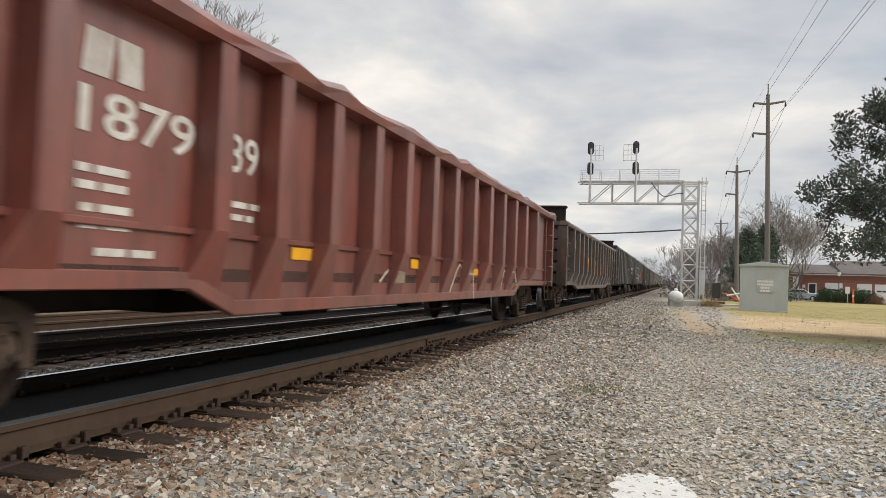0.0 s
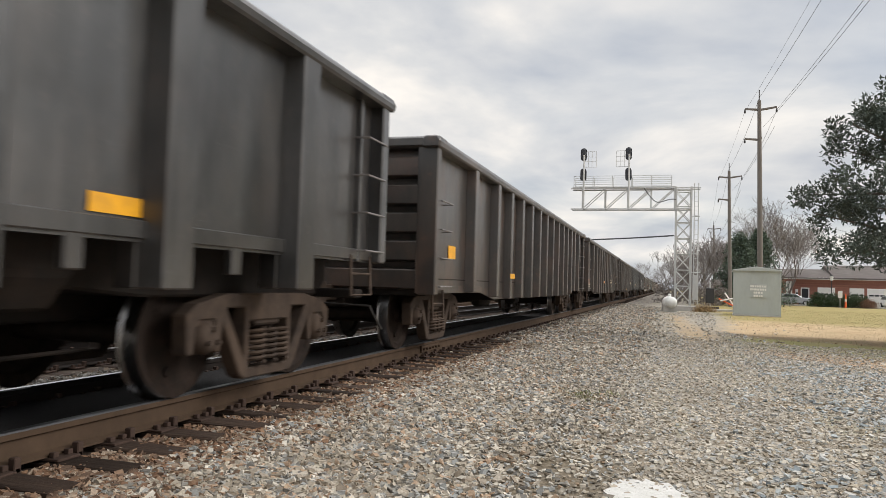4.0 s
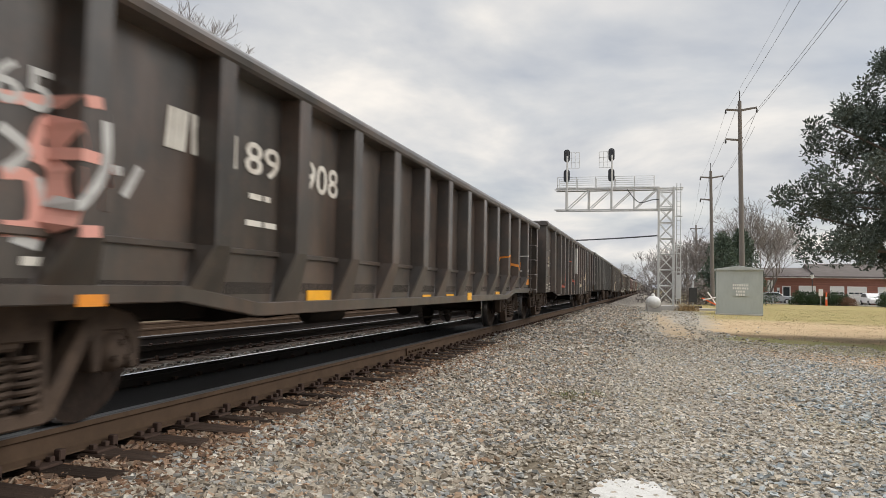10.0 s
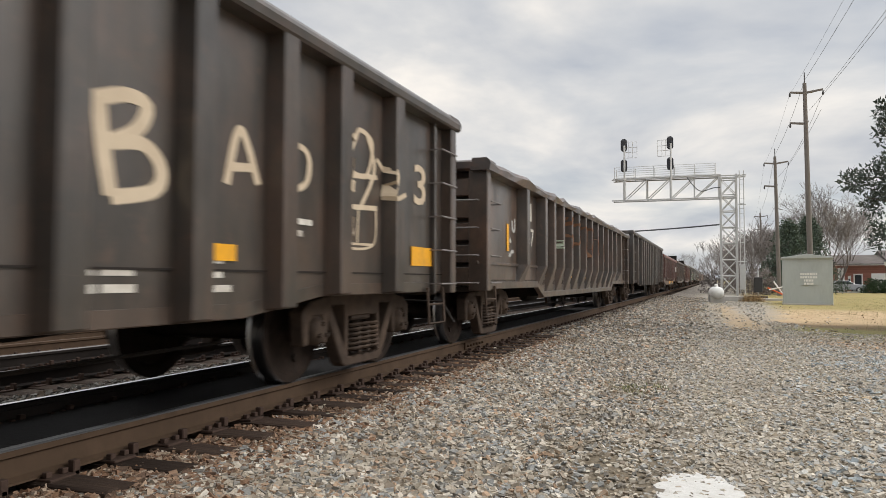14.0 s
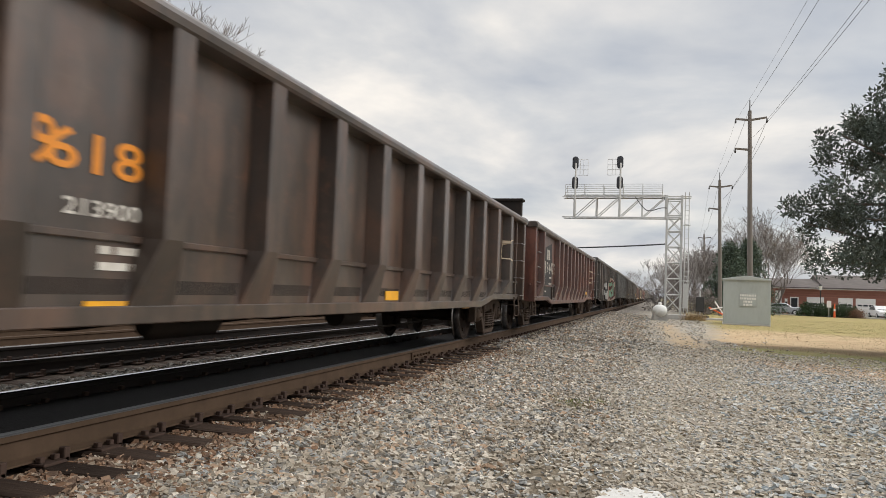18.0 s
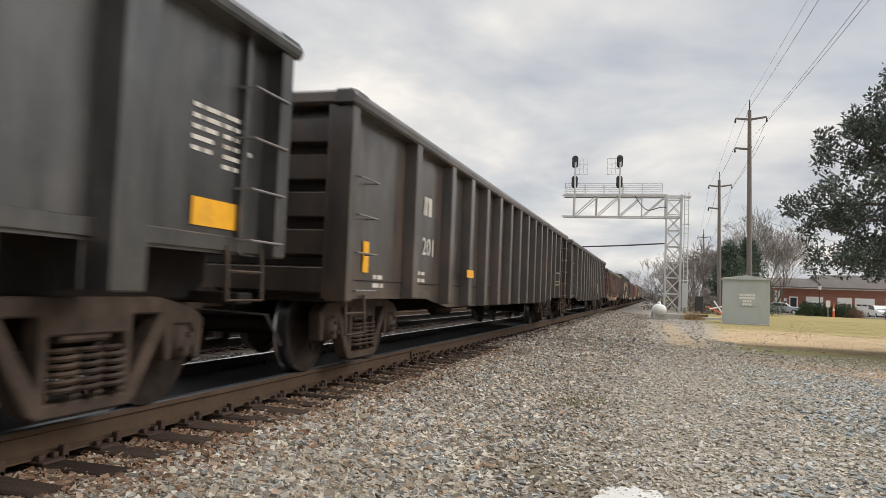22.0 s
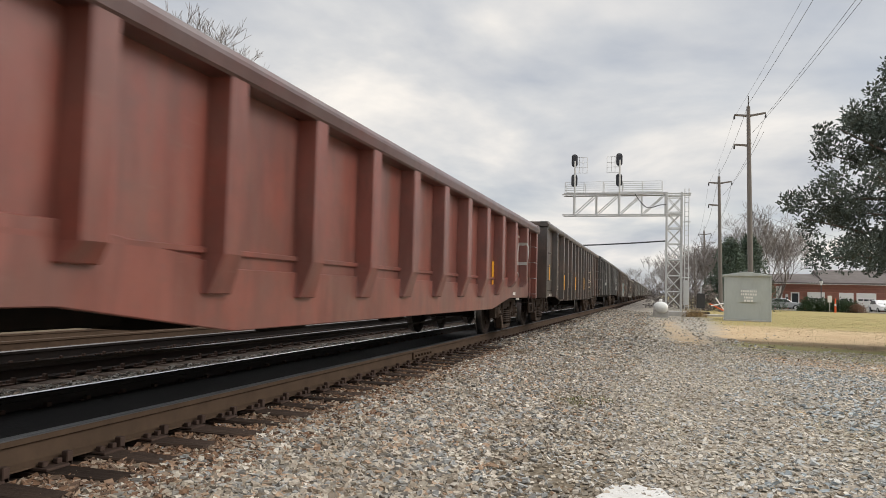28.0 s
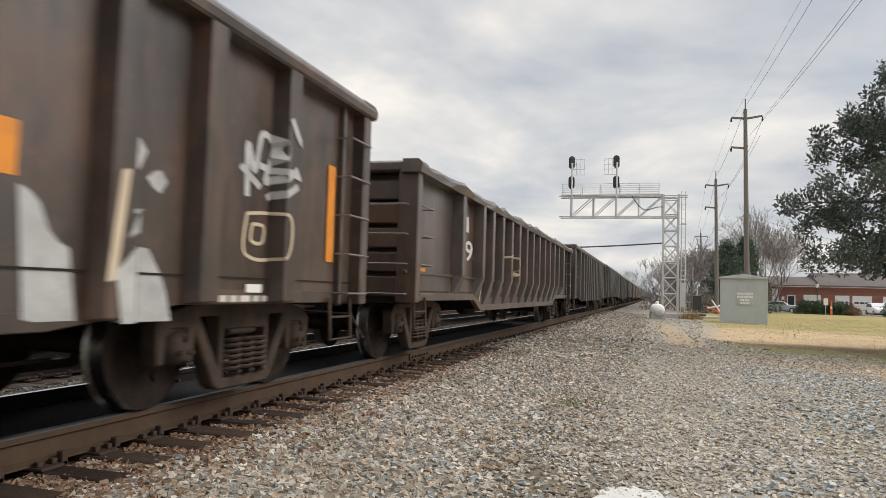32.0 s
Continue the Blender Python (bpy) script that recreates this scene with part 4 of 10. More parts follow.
def band(ys, low, high, x0, x1):
    """A sheet between two edges that follow the car's length."""
    g, n = Geo(), len(ys)
    g.v = [(x, y, z) for x in (x0, x1) for zs in (low, high) for y, z in zip(ys, zs)]
    for i in range(n - 1):
        g.f += [(i, i + 1, n + i + 1, n + i), (2 * n + i, 3 * n + i, 3 * n + i + 1, 2 * n + i + 1), (i, 2 * n + i, 2 * n + i + 1, i + 1), (n + i, n + i + 1, 3 * n + i + 1, 3 * n + i)]
    g.f += [(0, n, 3 * n, 2 * n), (n - 1, 3 * n - 1, 4 * n - 1, 2 * n - 1)]
    g.m = [0] * len(g.f)
    return g


def side_sheet(spec, sx):
    ys = sill_ys(spec)
    return band(ys, [sill_z(spec, y) + 0.02 for y in ys], [spec["top"] - 0.1] * len(ys), sx * (spec["sheet"] - 0.05), sx * spec["sheet"])


def top_chord(spec, sx, wavy=False):
    """The rim along the side; on the oldest cars it is bent and bumpy."""
    t, c, r = spec["top"], spec["chord"], random.Random(5)
    n = 40 if wavy else 2
    sec = [(spec["sheet"] - 0.08, -c), (spec["face"] + 0.015, -c), (spec["face"] + 0.03, -c * 0.4), (spec["face"] - 0.02, 0), (spec["sheet"] - 0.06, 0)]
    g, m = Geo(), len(sec)
    for i in range(n):
        y = -7.53 + 15.06 * i / (n - 1)
        up = r.uniform(-0.035, 0.045) if wavy else 0
        g.v += [(sx * (x + (r.uniform(-0.015, 0.015) if wavy else 0)), y, t + z + (up if z > -0.1 else 0)) for x, z in sec]
    g.f = [(i * m + k, i * m + (k + 1) % m, (i + 1) * m + (k + 1) % m, (i + 1) * m + k) for i in range(n - 1) for k in range(m)] + [tuple(range(m))[::-1], tuple(range((n - 1) * m, n * m))]
    g.m = [0] * len(g.f)
    return g


def side_sill(spec, sx):
    ys = sill_ys(spec)
    high, out = spec.get("band", (0.12, 0.05))
    return band(ys, [sill_z(spec, y) for y in ys], [sill_z(spec, y) + high for y in ys], sx * (spec["sheet"] - 0.02), sx * (spec["sheet"] + out))


def post_geo(kind, spec, y):
    """A hat-section post; older cars flare it into a gusset at the foot."""
    g = Geo()
    w, f, s, t = spec["width"] / 2, spec["face"], spec["sheet"] - 0.01, spec["top"] - 0.13
    z = sill_z(spec, y)
    if kind == "tub":
        z = spec["foot"]
        g.add([(s, -w - 0.03, z), (f, -w, z), (f, w, z), (s, w + 0.03, z), (s, -w - 0.03, t), (f, -w, t), (f, w, t), (s, w + 0.03, t)], [(0, 1, 5, 4), (1, 2, 6, 5), (2, 3, 7, 6), (3, 0, 4, 7), (0, 3, 2, 1), (4, 5, 6, 7)])
        g.box(1.25, s, -w - 0.03, w + 0.03, z, z + 0.35)
    elif kind.startswith("slab"):
        g.add([(s, -w - 0.02, z), (f, -w, z + 0.02), (f, w, z + 0.02), (s, w + 0.02, z), (s, -w - 0.02, t), (f, -w, t), (f, w, t), (s, w + 0.02, t)], [(0, 1, 5, 4), (1, 2, 6, 5), (2, 3, 7, 6), (3, 0, 4, 7), (0, 3, 2, 1), (4, 5, 6, 7)])
    elif kind == "wide":
        k, e = 1.24, z + 0.26
        g.add([(s, -w - 0.02, k), (f, -w, k), (f, w, k), (s, w + 0.02, k), (s, -w - 0.02, t), (f, -w, t), (f, w, t), (s, w + 0.02, t)], [(0, 1, 5, 4), (1, 2, 6, 5), (2, 3, 7, 6), (3, 0, 4, 7), (4, 5, 6, 7)])
        g.add([(s, -w - 0.02, k), (f, -w, k), (f, w, k), (s, w + 0.02, k), (s, -w - 0.05, e), (s + 0.09, -w - 0.03, e), (s + 0.09, w + 0.03, e), (s, w + 0.05, e)], [(0, 1, 5, 4), (1, 2, 6, 5), (2, 3, 7, 6), (4, 5, 6, 7)])
    else:
        k = 1.28
        g.add([(s, -w - 0.02, k), (f, -w, k), (f, w, k), (s, w + 0.02, k), (s, -w - 0.02, t), (f, -w, t), (f, w, t), (s, w + 0.02, t)], [(0, 1, 5, 4), (1, 2, 6, 5), (2, 3, 7, 6), (3, 0, 4, 7), (4, 5, 6, 7)])
        g.add([(s, -w - 0.02, k), (f, -w, k), (f, w, k), (s, w + 0.02, k), (s, -w - 0.13, z + 0.05), (s + 0.03, -w - 0.10, z + 0.05), (s + 0.03, w + 0.10, z + 0.05), (s, w + 0.13, z + 0.05)], [(0, 1, 5, 4), (1, 2, 6, 5), (2, 3, 7, 6), (4, 5, 6, 7)])
    return g


def bent_bar(a, b, out, r=0.011):
    """A grab iron: a bar with two feet."""
    a, b, out = Vector(a), Vector(b), Vector(out)
    return Geo().tube([a, a + out, b + out, b], r, 6)


def add_body(car, kind, paint, chord, raised=False, near=True, sheet=None, sill=None):
    spec = KINDS[kind]
    top = spec["top"]
    for sx, tag in ((1, "near"), (-1, "far")):
        put("side_sheet", shared((kind, "sheet", sx), lambda: side_sheet(spec, sx).mesh("side_sheet")), sheet or paint, car)
        put("top_chord", shared((kind, "chord", sx), lambda: top_chord(spec, sx, kind == "knee").mesh("top_chord", 0.0 if kind == "knee" else 0.02)), chord, car)
        put("side_sill", shared((kind, "sill", sx), lambda: side_sill(spec, sx).mesh("side_sill", 0.008)), sill or paint, car)
    for y in spec["posts"]:
        key = round(sill_z(spec, y), 2)
        me = shared((kind, "post", key), lambda: post_geo(kind, spec, y).mesh("side_post", 0.012))
        put("side_post", me, paint, car, at=(0, y, 0))
        put("side_post", me, paint, car, at=Matrix.Rotation(math.pi, 4, "Z") @ Matrix.Translation((0, -y, 0)))
    if kind == "tub":
        tub = shared("tubfloor", tub_mesh)
        put("floor_tub", tub, M_UNDER, car, "dark lowered floor tub")
        for end in (1, -1):
            put("end_floor", shared("endfloor", lambda: Geo().prism([(4.25, 0.92), (5.0, 0.84), (7.2, 0.84), (7.35, 1.0), (7.35, 1.28), (4.25, 1.28)], -0.95, 0.95, 0).mesh("end_floor", 0.02)), M_UNDER, car, at=Matrix.Rotation(0 if end > 0 else math.pi, 4, "Z"))
        mids = [(a + b) / 2 for a, b in zip(spec["posts"], spec["posts"][1:])]
        for y in mids if near else ():
            put("side_bracket", shared("bracket", lambda: Geo().box(1.40, 1.47, -0.055, 0.055, 1.03, 1.27).mesh("side_bracket", 0.01)), paint, car, at=(0, y, 0))
        put("rivet_strip", shared("rivets", rivet_strip), paint, car)
    else:
        put("floor_pan", shared((kind, "floor"), lambda: Geo().box(-1.42, 1.42, -7.4, 7.4, spec["low"] + 0.05, spec["low"] + 0.15).mesh("floor_pan")), M_UNDER, car)
        for i in range(9 if near else 0):
            put("cross_bearer", shared((kind, "bearer"), lambda: bearer_mesh(spec)), M_UNDER, car, at=(0, -3.4 + 0.85 * i, 0))
    if kind.startswith("slab") and near:
        put("seam_strip", shared((kind, "seam"), lambda: Geo().box(spec["sheet"] - 0.01, spec["sheet"] + 0.013, -7.4, 7.4, 1.065, 1.08).mesh("seam_strip")), M_UNDER, car, "dark seam between the side plates")
    if kind == "louvre":
        for a, b in zip(spec["posts"][1:-1], spec["posts"][2:-1]):
            put("louvred_panel", shared("louvres", louvre_mesh), paint, car, "pressed steel panel with horizontal corrugations", at=(0, (a + b) / 2, 0))
    if kind not in ("tub", "slab", "slab_even") and near:
        put("waist_bead", shared((kind, "bead"), lambda: Geo().box(spec["sheet"] - 0.01, spec["sheet"] + 0.03, -7.5, 7.5, 1.24, 1.29).mesh("waist_bead", 0.008)), paint, car)
    put("centre_sill", shared("csill", lambda: Geo().box(-0.2, 0.2, -7.3, 7.3, 0.62, 0.9).mesh("centre_sill", 0.02)), M_UNDER, car)
    for end in (1, -1):
        turn = Matrix.Rotation(0 if end > 0 else math.pi, 4, "Z") @ Matrix.Translation((0, -0.13, 0))
        put("end_wall", shared((kind, "endwall"), lambda: end_wall(spec)), paint, car, at=turn)
        ribs = 4 if kind == "tub" else 5
        pitch = (top - spec["low"] - 0.5) / (3.4 if kind == "tub" else 4.3)
        for i in range(ribs):
            z = spec["low"] + (0.28 if kind == "tub" else 0.2) + i * pitch
            put("end_rib", shared((kind, "endrib"), lambda: end_rib_mesh(pitch)), paint, car, at=turn @ Matrix.Translation((0, 7.42, z)))
        if kind == "tub":
            put("end_panel", shared("endpanel", lambda: Geo().box(-1.36, 0.30, 7.42, 7.565, 1.26, 2.93).mesh("end_panel", 0.01)), paint, car, at=turn @ (Matrix.Identity(4) if end > 0 else Matrix.Scale(-1, 4, (1, 0, 0))))
            put("end_panel", shared("endstrip", lambda: Geo().box(0.50, 0.60, 7.42, 7.565, 1.26, 2.93).mesh("end_panel", 0.01)), paint, car, at=turn @ (Matrix.Identity(4) if end > 0 else Matrix.Scale(-1, 4, (1, 0, 0))))
        put("end_chord", shared((kind, "endchord"), lambda: Geo().box(-1.62, 1.62, 7.36, 7.63, top - (0.11 if kind == "tub" else 0.16), top).mesh("end_chord", 0.03)), chord, car, at=turn)
        if raised:
            put("raised_end", shared((kind, "raised"), lambda: Geo().box(-1.5, 1.5, 7.42, 7.55, top, top + 0.42).box(-1.54, 1.54, 7.38, 7.60, top + 0.40, top + 0.47).mesh("raised_end", 0.015)), M_UNDER, car, "dark raised end plate", at=turn)
        put("coupler", shared("coupler", coupler_mesh), M_TRUCK, car, at=turn)
        if near:
            put("end_sill", shared("endsill", lambda: Geo().box(-1.40, 1.40, 7.3, 7.46, 0.82, 0.92).mesh("end_sill", 0.015)), M_UNDER, car, at=turn)
            steps = [spec["low"] + 0.1 + 0.41 * i for i in range(int((top - spec["low"]) / 0.41))]
            if end < 0:
                steps = [1.34, 1.82, 2.30, 2.85] if kind == "tub" else steps[:4]
            for z in steps:
                sx = spec["face"] - 0.02
                y0, y1 = (7.0, 7.4) if end > 0 else (-6.90, -7.34)
                put("grab_iron", shared(("rung", kind, end), lambda: bent_bar((spec["sheet"], y0, 0), (spec["sheet"], y1, 0), (0.16, 0, 0)).mesh("grab_iron", smooth=50)), M_RUNG, car, at=(0, 0, z))
                if kind in ("tub", "knee"):
                    put("grab_iron", shared(("erung", kind, end), lambda: bent_bar((0.95, end * 7.42, 0), (1.45, end * 7.42, 0), (0, end * 0.12, 0)).mesh("grab_iron", smooth=50)), M_RUNG, car, at=(0, 0, z))
            if end > 0:
                put("ladder_stile", shared(("stile", kind), lambda: Geo().box(spec["sheet"] - 0.01, spec["sheet"] + 0.06, -0.025, 0.025, spec["low"] - 0.02, top - 0.12).mesh("ladder_stile", 0.01)), paint, car, at=(0, end * 7.05, 0))
            put("corner_post", shared(("corner", kind), lambda: Geo().box(spec["sheet"] - 0.12, spec["face"] - 0.02, -0.07, 0.07, spec["low"] - 0.02, top - 0.12).mesh("corner_post", 0.015)), paint, car, at=(0, end * 7.40, 0))
            put("sill_step", shared("step", step_mesh), M_TRUCK, car, "bent steel step below the sill", at=(0, end * 7.1, spec["low"]))
            put("hand_lever", shared("lever", lambda: Geo().tube([(0.3, 7.72, 0.75), (1.35, 7.72, 0.72), (1.5, 7.72, 0.45)], 0.014, 6).mesh("hand_lever")), M_UNDER, car, at=turn)
    if near:
        put("brake_reservoir", shared("reservoir", lambda: Geo().lathe([(-0.42, 0.0), (-0.42, 0.08), (-0.36, 0.12), (0.36, 0.12), (0.42, 0.08), (0.42, 0.0)], (0, 0, 0), 1, 16).mesh("brake_reservoir", smooth=40)), M_UNDER, car, at=(0.45, -1.6, 0.60))
        put("brake_cylinder", shared("cylinder", lambda: Geo().lathe([(-0.25, 0.0), (-0.25, 0.14), (0.25, 0.14), (0.25, 0.05), (0.7, 0.03), (0.7, 0.0)], (0, 0, 0), 1, 14).mesh("brake_cylinder", smooth=40)), M_UNDER, car, at=(0.45, 1.3, 0.60))
        put("brake_rod", shared("rod", lambda: Geo().tube([(0.45, -5, 0.42), (0.45, -1, 0.36), (0.45, 1.2, 0.36), (0.45, 5, 0.42)], 0.018, 6).mesh("brake_rod")), M_UNDER, car)
    put("coal_load", shared((kind, "coal"), lambda: coal_mesh(spec)), M_COAL, car, "heaped black coal")


def tub_mesh():
    g = Geo()
    g.prism([(-1.12, 1.30), (1.12, 1.30), (1.12, 1.0), (0.95, 0.76), (-0.95, 0.76), (-1.12, 1.0)], -4.3, 4.3, 1)
    return g.mesh("floor_tub", 0.03)


def rivet_strip():
    g = Geo()
    g.box(1.425, 1.455, -7.5, 7.5, 1.22, 1.31)
    for i in range(50):
        y = -7.3 + i * 0.298
        g.lathe([(1.45, 0.018), (1.468, 0.012), (1.47, 0.0)], (0, y, 1.265), 0, 5)
    return g.mesh("rivet_strip")


def bearer_mesh(spec):
    return Geo().prism([(-1.4, spec["low"]), (1.4, spec["low"]), (1.4, spec["mid"] + 0.04), (0.3, 0.58), (-0.3, 0.58), (-1.4, spec["mid"] + 0.04)], -0.04, 0.04, 1).mesh("cross_bearer")


def louvre_mesh():
    g = Geo()
    for i in range(9):
        z = 1.36 + 0.158 * i
        s = 1.44
        g.add([(s, -0.36, z), (s + 0.075, -0.30, z + 0.035), (s + 0.075, 0.30, z + 0.035), (s, 0.36, z), (s, -0.36, z + 0.115), (s + 0.03, -0.32, z + 0.09), (s + 0.03, 0.32, z + 0.09), (s, 0.36, z + 0.115)], [(0, 1, 2, 3), (1, 5, 6, 2), (5, 4, 7, 6), (0, 4, 5, 1), (3, 2, 6, 7)])
    return g.mesh("louvred_panel", 0.006)


def end_wall(spec):
    g = Geo()
    top = spec["top"]
    g.box(-1.4, 1.4, 7.37, 7.43, spec["low"], top - (0.25 if spec["low"] > 1 else 0.1))
    if spec["low"] > 1:
        g.box(-0.75, 0.75, 7.37, 7.43, top - 0.25, top - 0.08)
    g.box(-1.44, -1.30, 7.38, 7.60, spec["low"], spec["top"] - 0.12)
    return g.mesh("end_wall", 0.008)


def end_rib_mesh(gap):
    """One broad pressed rib across the car's end, with a pocket at the near corner."""
    h = (0.33 if gap > 0.35 else 0.39) * gap
    g = Geo().prism([(0.0, -h - 0.03), (0.15, -h), (0.15, h), (0.0, h + 0.03)], -1.36, 1.36, 0)
    return g.mesh("end_rib", 0.01)


def coupler_mesh():
    g = Geo()
    g.box(-0.09, 0.09, 7.3, 7.85, 0.72, 0.95)
    g.prism([(-0.16, 7.82), (0.14, 7.82), (0.2, 7.95), (0.12, 8.08), (-0.02, 8.0), (-0.1, 8.12), (-0.2, 8.06)], 0.68, 0.99, 2)
    g.tube([(0.22, 7.6, 0.68), (0.26, 7.8, 0.5), (0.2, 8.0, 0.4), (0.1, 8.1, 0.5)], 0.028, 6)
    return g.mesh("coupler", 0.02)


def step_mesh():
    g = Geo()
    g.tube([(1.48, -0.2, 0.05), (1.5, -0.2, -0.38), (1.5, 0.2, -0.38), (1.48, 0.2, 0.05)], 0.018, 6)
    g.tube([(1.49, -0.2, -0.15), (1.49, 0.2, -0.15)], 0.014, 6)
    return g.mesh("sill_step", smooth=50)


def coal_mesh(spec):
    g = Geo()
    r = random.Random(4)
    xs, ys = [-1.3, -0.8, 0.0, 0.8, 1.3], [-7.2 + 0.6 * i for i in range(25)]
    for x in xs:
        for y in ys:
            g.v.append((x, y, spec["top"] - 0.30 + 0.14 * (1 - (x / 1.3) ** 2) + r.uniform(-0.06, 0.06)))
    n = len(ys)
    g.f = [(i * n + j, (i + 1) * n + j, (i + 1) * n + j + 1, i * n + j + 1) for i in range(4) for j in range(n - 1)]
    g.m = [0] * len(g.f)
    return g.mesh("coal_load", smooth=60)


# ---- painted marks on the cars ----
def smooth_line(pts, step=0.035):
    """Points along a rounded line through the given ones."""
    p = [Vector(q) for q in pts]
    if len(p) == 2:
        n = max(2, int((p[1] - p[0]).length / step))
        return [p[0].lerp(p[1], i / n) for i in range(n + 1)]
    out = []
    for i in range(len(p) - 1):
        a, b, c, d = p[max(i - 1, 0)], p[i], p[i + 1], p[min(i + 2, len(p) - 1)]
        n = max(2, int((c - b).length / step))
        for k in range(n):
            t = k / n
            out.append(0.5 * ((2 * b) + (c - a) * t + (2 * a - 5 * b + 4 * c - d) * t * t + (3 * b - a - 3 * c + d) * t ** 3))
    return out + [p[-1]]


def paint_strokes(car, kind, strokes, material, name="graffiti", label="", lift=0.006, soft=True):
    """Sprayed lines of (width, (y, z), (y, z), ...), lying on sheet and posts."""
    spec = KINDS[kind]
    for width, *pts in strokes:
        g = Geo()
        line = smooth_line(pts) if soft else [Vector(q) for p, r in zip(pts, pts[1:]) for q in (p, r)]
        left, right = [], []
        for i, p in enumerate(line):
            d = line[min(i + 1, len(line) - 1)] - line[max(i - 1, 0)]
            if d.length < 1e-6:
                d = Vector((1, 0))
            d.normalize()
            s = Vector((-d.y, d.x)) * width / 2
            for side, q in ((left, p + s), (right, p - s)):
                side.append((skin_x(spec, q.x, lift), q.x, q.y))
        n = len(line)
        g.add(left + right, [(i, i + 1, n + i + 1, n + i) for i in range(n - 1)])
        part(name, g, material, car, label)


def paint_fill(car, kind, polys, material, name="graffiti", label="", lift=0.005, step=0.05, flat=False):
    """Filled shapes of (y, z) corners, cut into narrow upright strips that follow sheet and posts."""
    spec, g = KINDS[kind], Geo()
    for poly in polys:
        lo, hi = min(p[0] for p in poly), max(p[0] for p in poly)
        n = max(2, int((hi - lo) / step))
        edges = [q + e * (spec["width"] / 2 + 0.0221) for q in spec["posts"] for e in (-1, 1)]
        cuts = sorted([lo + (hi - lo) * i / n for i in range(n + 1)] + [q for q in edges if lo < q < hi])

        def spans(y):
            zs = []
            for (a, p), (b, q) in zip(poly, poly[1:] + poly[:1]):
                if (a <= y) != (b <= y):
                    zs.append(p + (q - p) * (y - a) / (b - a))
            return sorted(zs)
        for a, b in zip(cuts, cuts[1:]):
            s = spans((a + b) / 2)
            sa, sb = spans(a + 1e-4), spans(b - 1e-4)
            x, x_next = skin_x(spec, (a + b) / 2, lift), skin_x(spec, b + 0.002, lift)
            if flat and x > spec["sheet"] + 0.05:
                continue
            for i in range(0, len(s) - 1, 2):
                za = sa[i:i + 2] if len(sa) == len(s) else s[i:i + 2]
                zb = sb[i:i + 2] if len(sb) == len(s) else s[i:i + 2]
                g.add([(x, a, za[0]), (x, b, zb[0]), (x, b, zb[1]), (x, a, za[1])], [(0, 1, 2, 3)])
                if not flat and abs(x - x_next) > 0.02 and b < hi - 0.01:
                    e = lift if x_next > x else -lift
                    g.add([(x, b - e, zb[0]), (x_next, b - e, zb[0]), (x_next, b - e, zb[1]), (x, b - e, zb[1])], [(0, 1, 2, 3)])
    return part(name, g, material, car, label)


def letters(car, kind, string, y, z, height, material=None, name="stencilled_number", label="", width=None, upright=False, bold=0.012, free=False):
    """Built-in font, left end at y, foot at z, facing outwards; each letter lies on the sheet or on the post behind it."""
    spec = KINDS[kind]
    src = text_mesh(string, 1.0, bold)
    co = np.array([v.co[:] for v in src.vertices])
    lo, hi = co[:, 0].min(), co[:, 0].max()
    cap = max(0.3, co[:, 1].max())
    w = width or (hi - lo) * height / cap
    if not (upright or free):
        # keep the lettering clear of the posts: shift or squeeze it into its bay
        stops = [-7.0] + spec["posts"] + [7.0]
        mid, rim = y + w / 2, spec["width"] / 2 + 0.05
        for a, b in zip(stops, stops[1:]):
            if a <= mid < b and w < 1.35 * (b - a):
                w = min(w, b - a - 2 * rim - 0.11)
                y = min(max(y, a + rim + 0.05), b - rim + 0.02 - w)
    g = Geo()
    pts = []
    for px, py, _ in co:
        a, b = (px - lo) / (hi - lo) * w, py / cap * height
        q, r = (y - b, z + a) if upright else (y + a, z + b)
        pts.append((q, r))
    x = skin_x(spec, y - 0.01, 0.008) if upright else spec["sheet"] + 0.008
    verts = [(x, q, r) for q, r in pts]
    g.add(verts, [tuple(p.vertices) for p in src.polygons])
    return part(name, g, material or M_WHITE, car, label)


def plates(car, kind, rects, material, name="reflective_strip", label="", lift=0.012):
    """Separate flat rectangles (y, z, width, height)."""
    spec = KINDS[kind]
    for y, z, w, h in rects:
        if h > 0.3 and h > 0.9 * w:
            w = min(w, 0.13)
        me = shared(("plate", w, h), lambda: Geo().box(0, 0.006, -w / 2, w / 2, -h / 2, h / 2).mesh(name))
        on_band = spec.get("band", (0, 0))[1] if z < sill_z(spec, y) + 0.5 else 0.0
        put(name, me, material, car, label, at=(skin_x(spec, y, lift - 0.006 + on_band), y, z))


def data_bars(car, kind, y, z, rows=3, width=0.4, height=0.05, gap=0.1):
    """Small stencil lines too small to read."""
    spec = KINDS[kind]
    r = random.Random(round(y * 100 + z * 10))
    for i in range(rows):
        a = 0.0
        while a < width:
            w = r.choice((0.08, 0.12, 0.16, 0.2))
            me = shared(("word", w, height), lambda: Geo().box(0, 0.005, 0, w, 0, height).mesh("stencil_line"))
            put("stencil_line", me, M_WHITE, car, at=(spec["sheet"] + 0.003, y + a, z - i * gap))
            a += w + 0.035


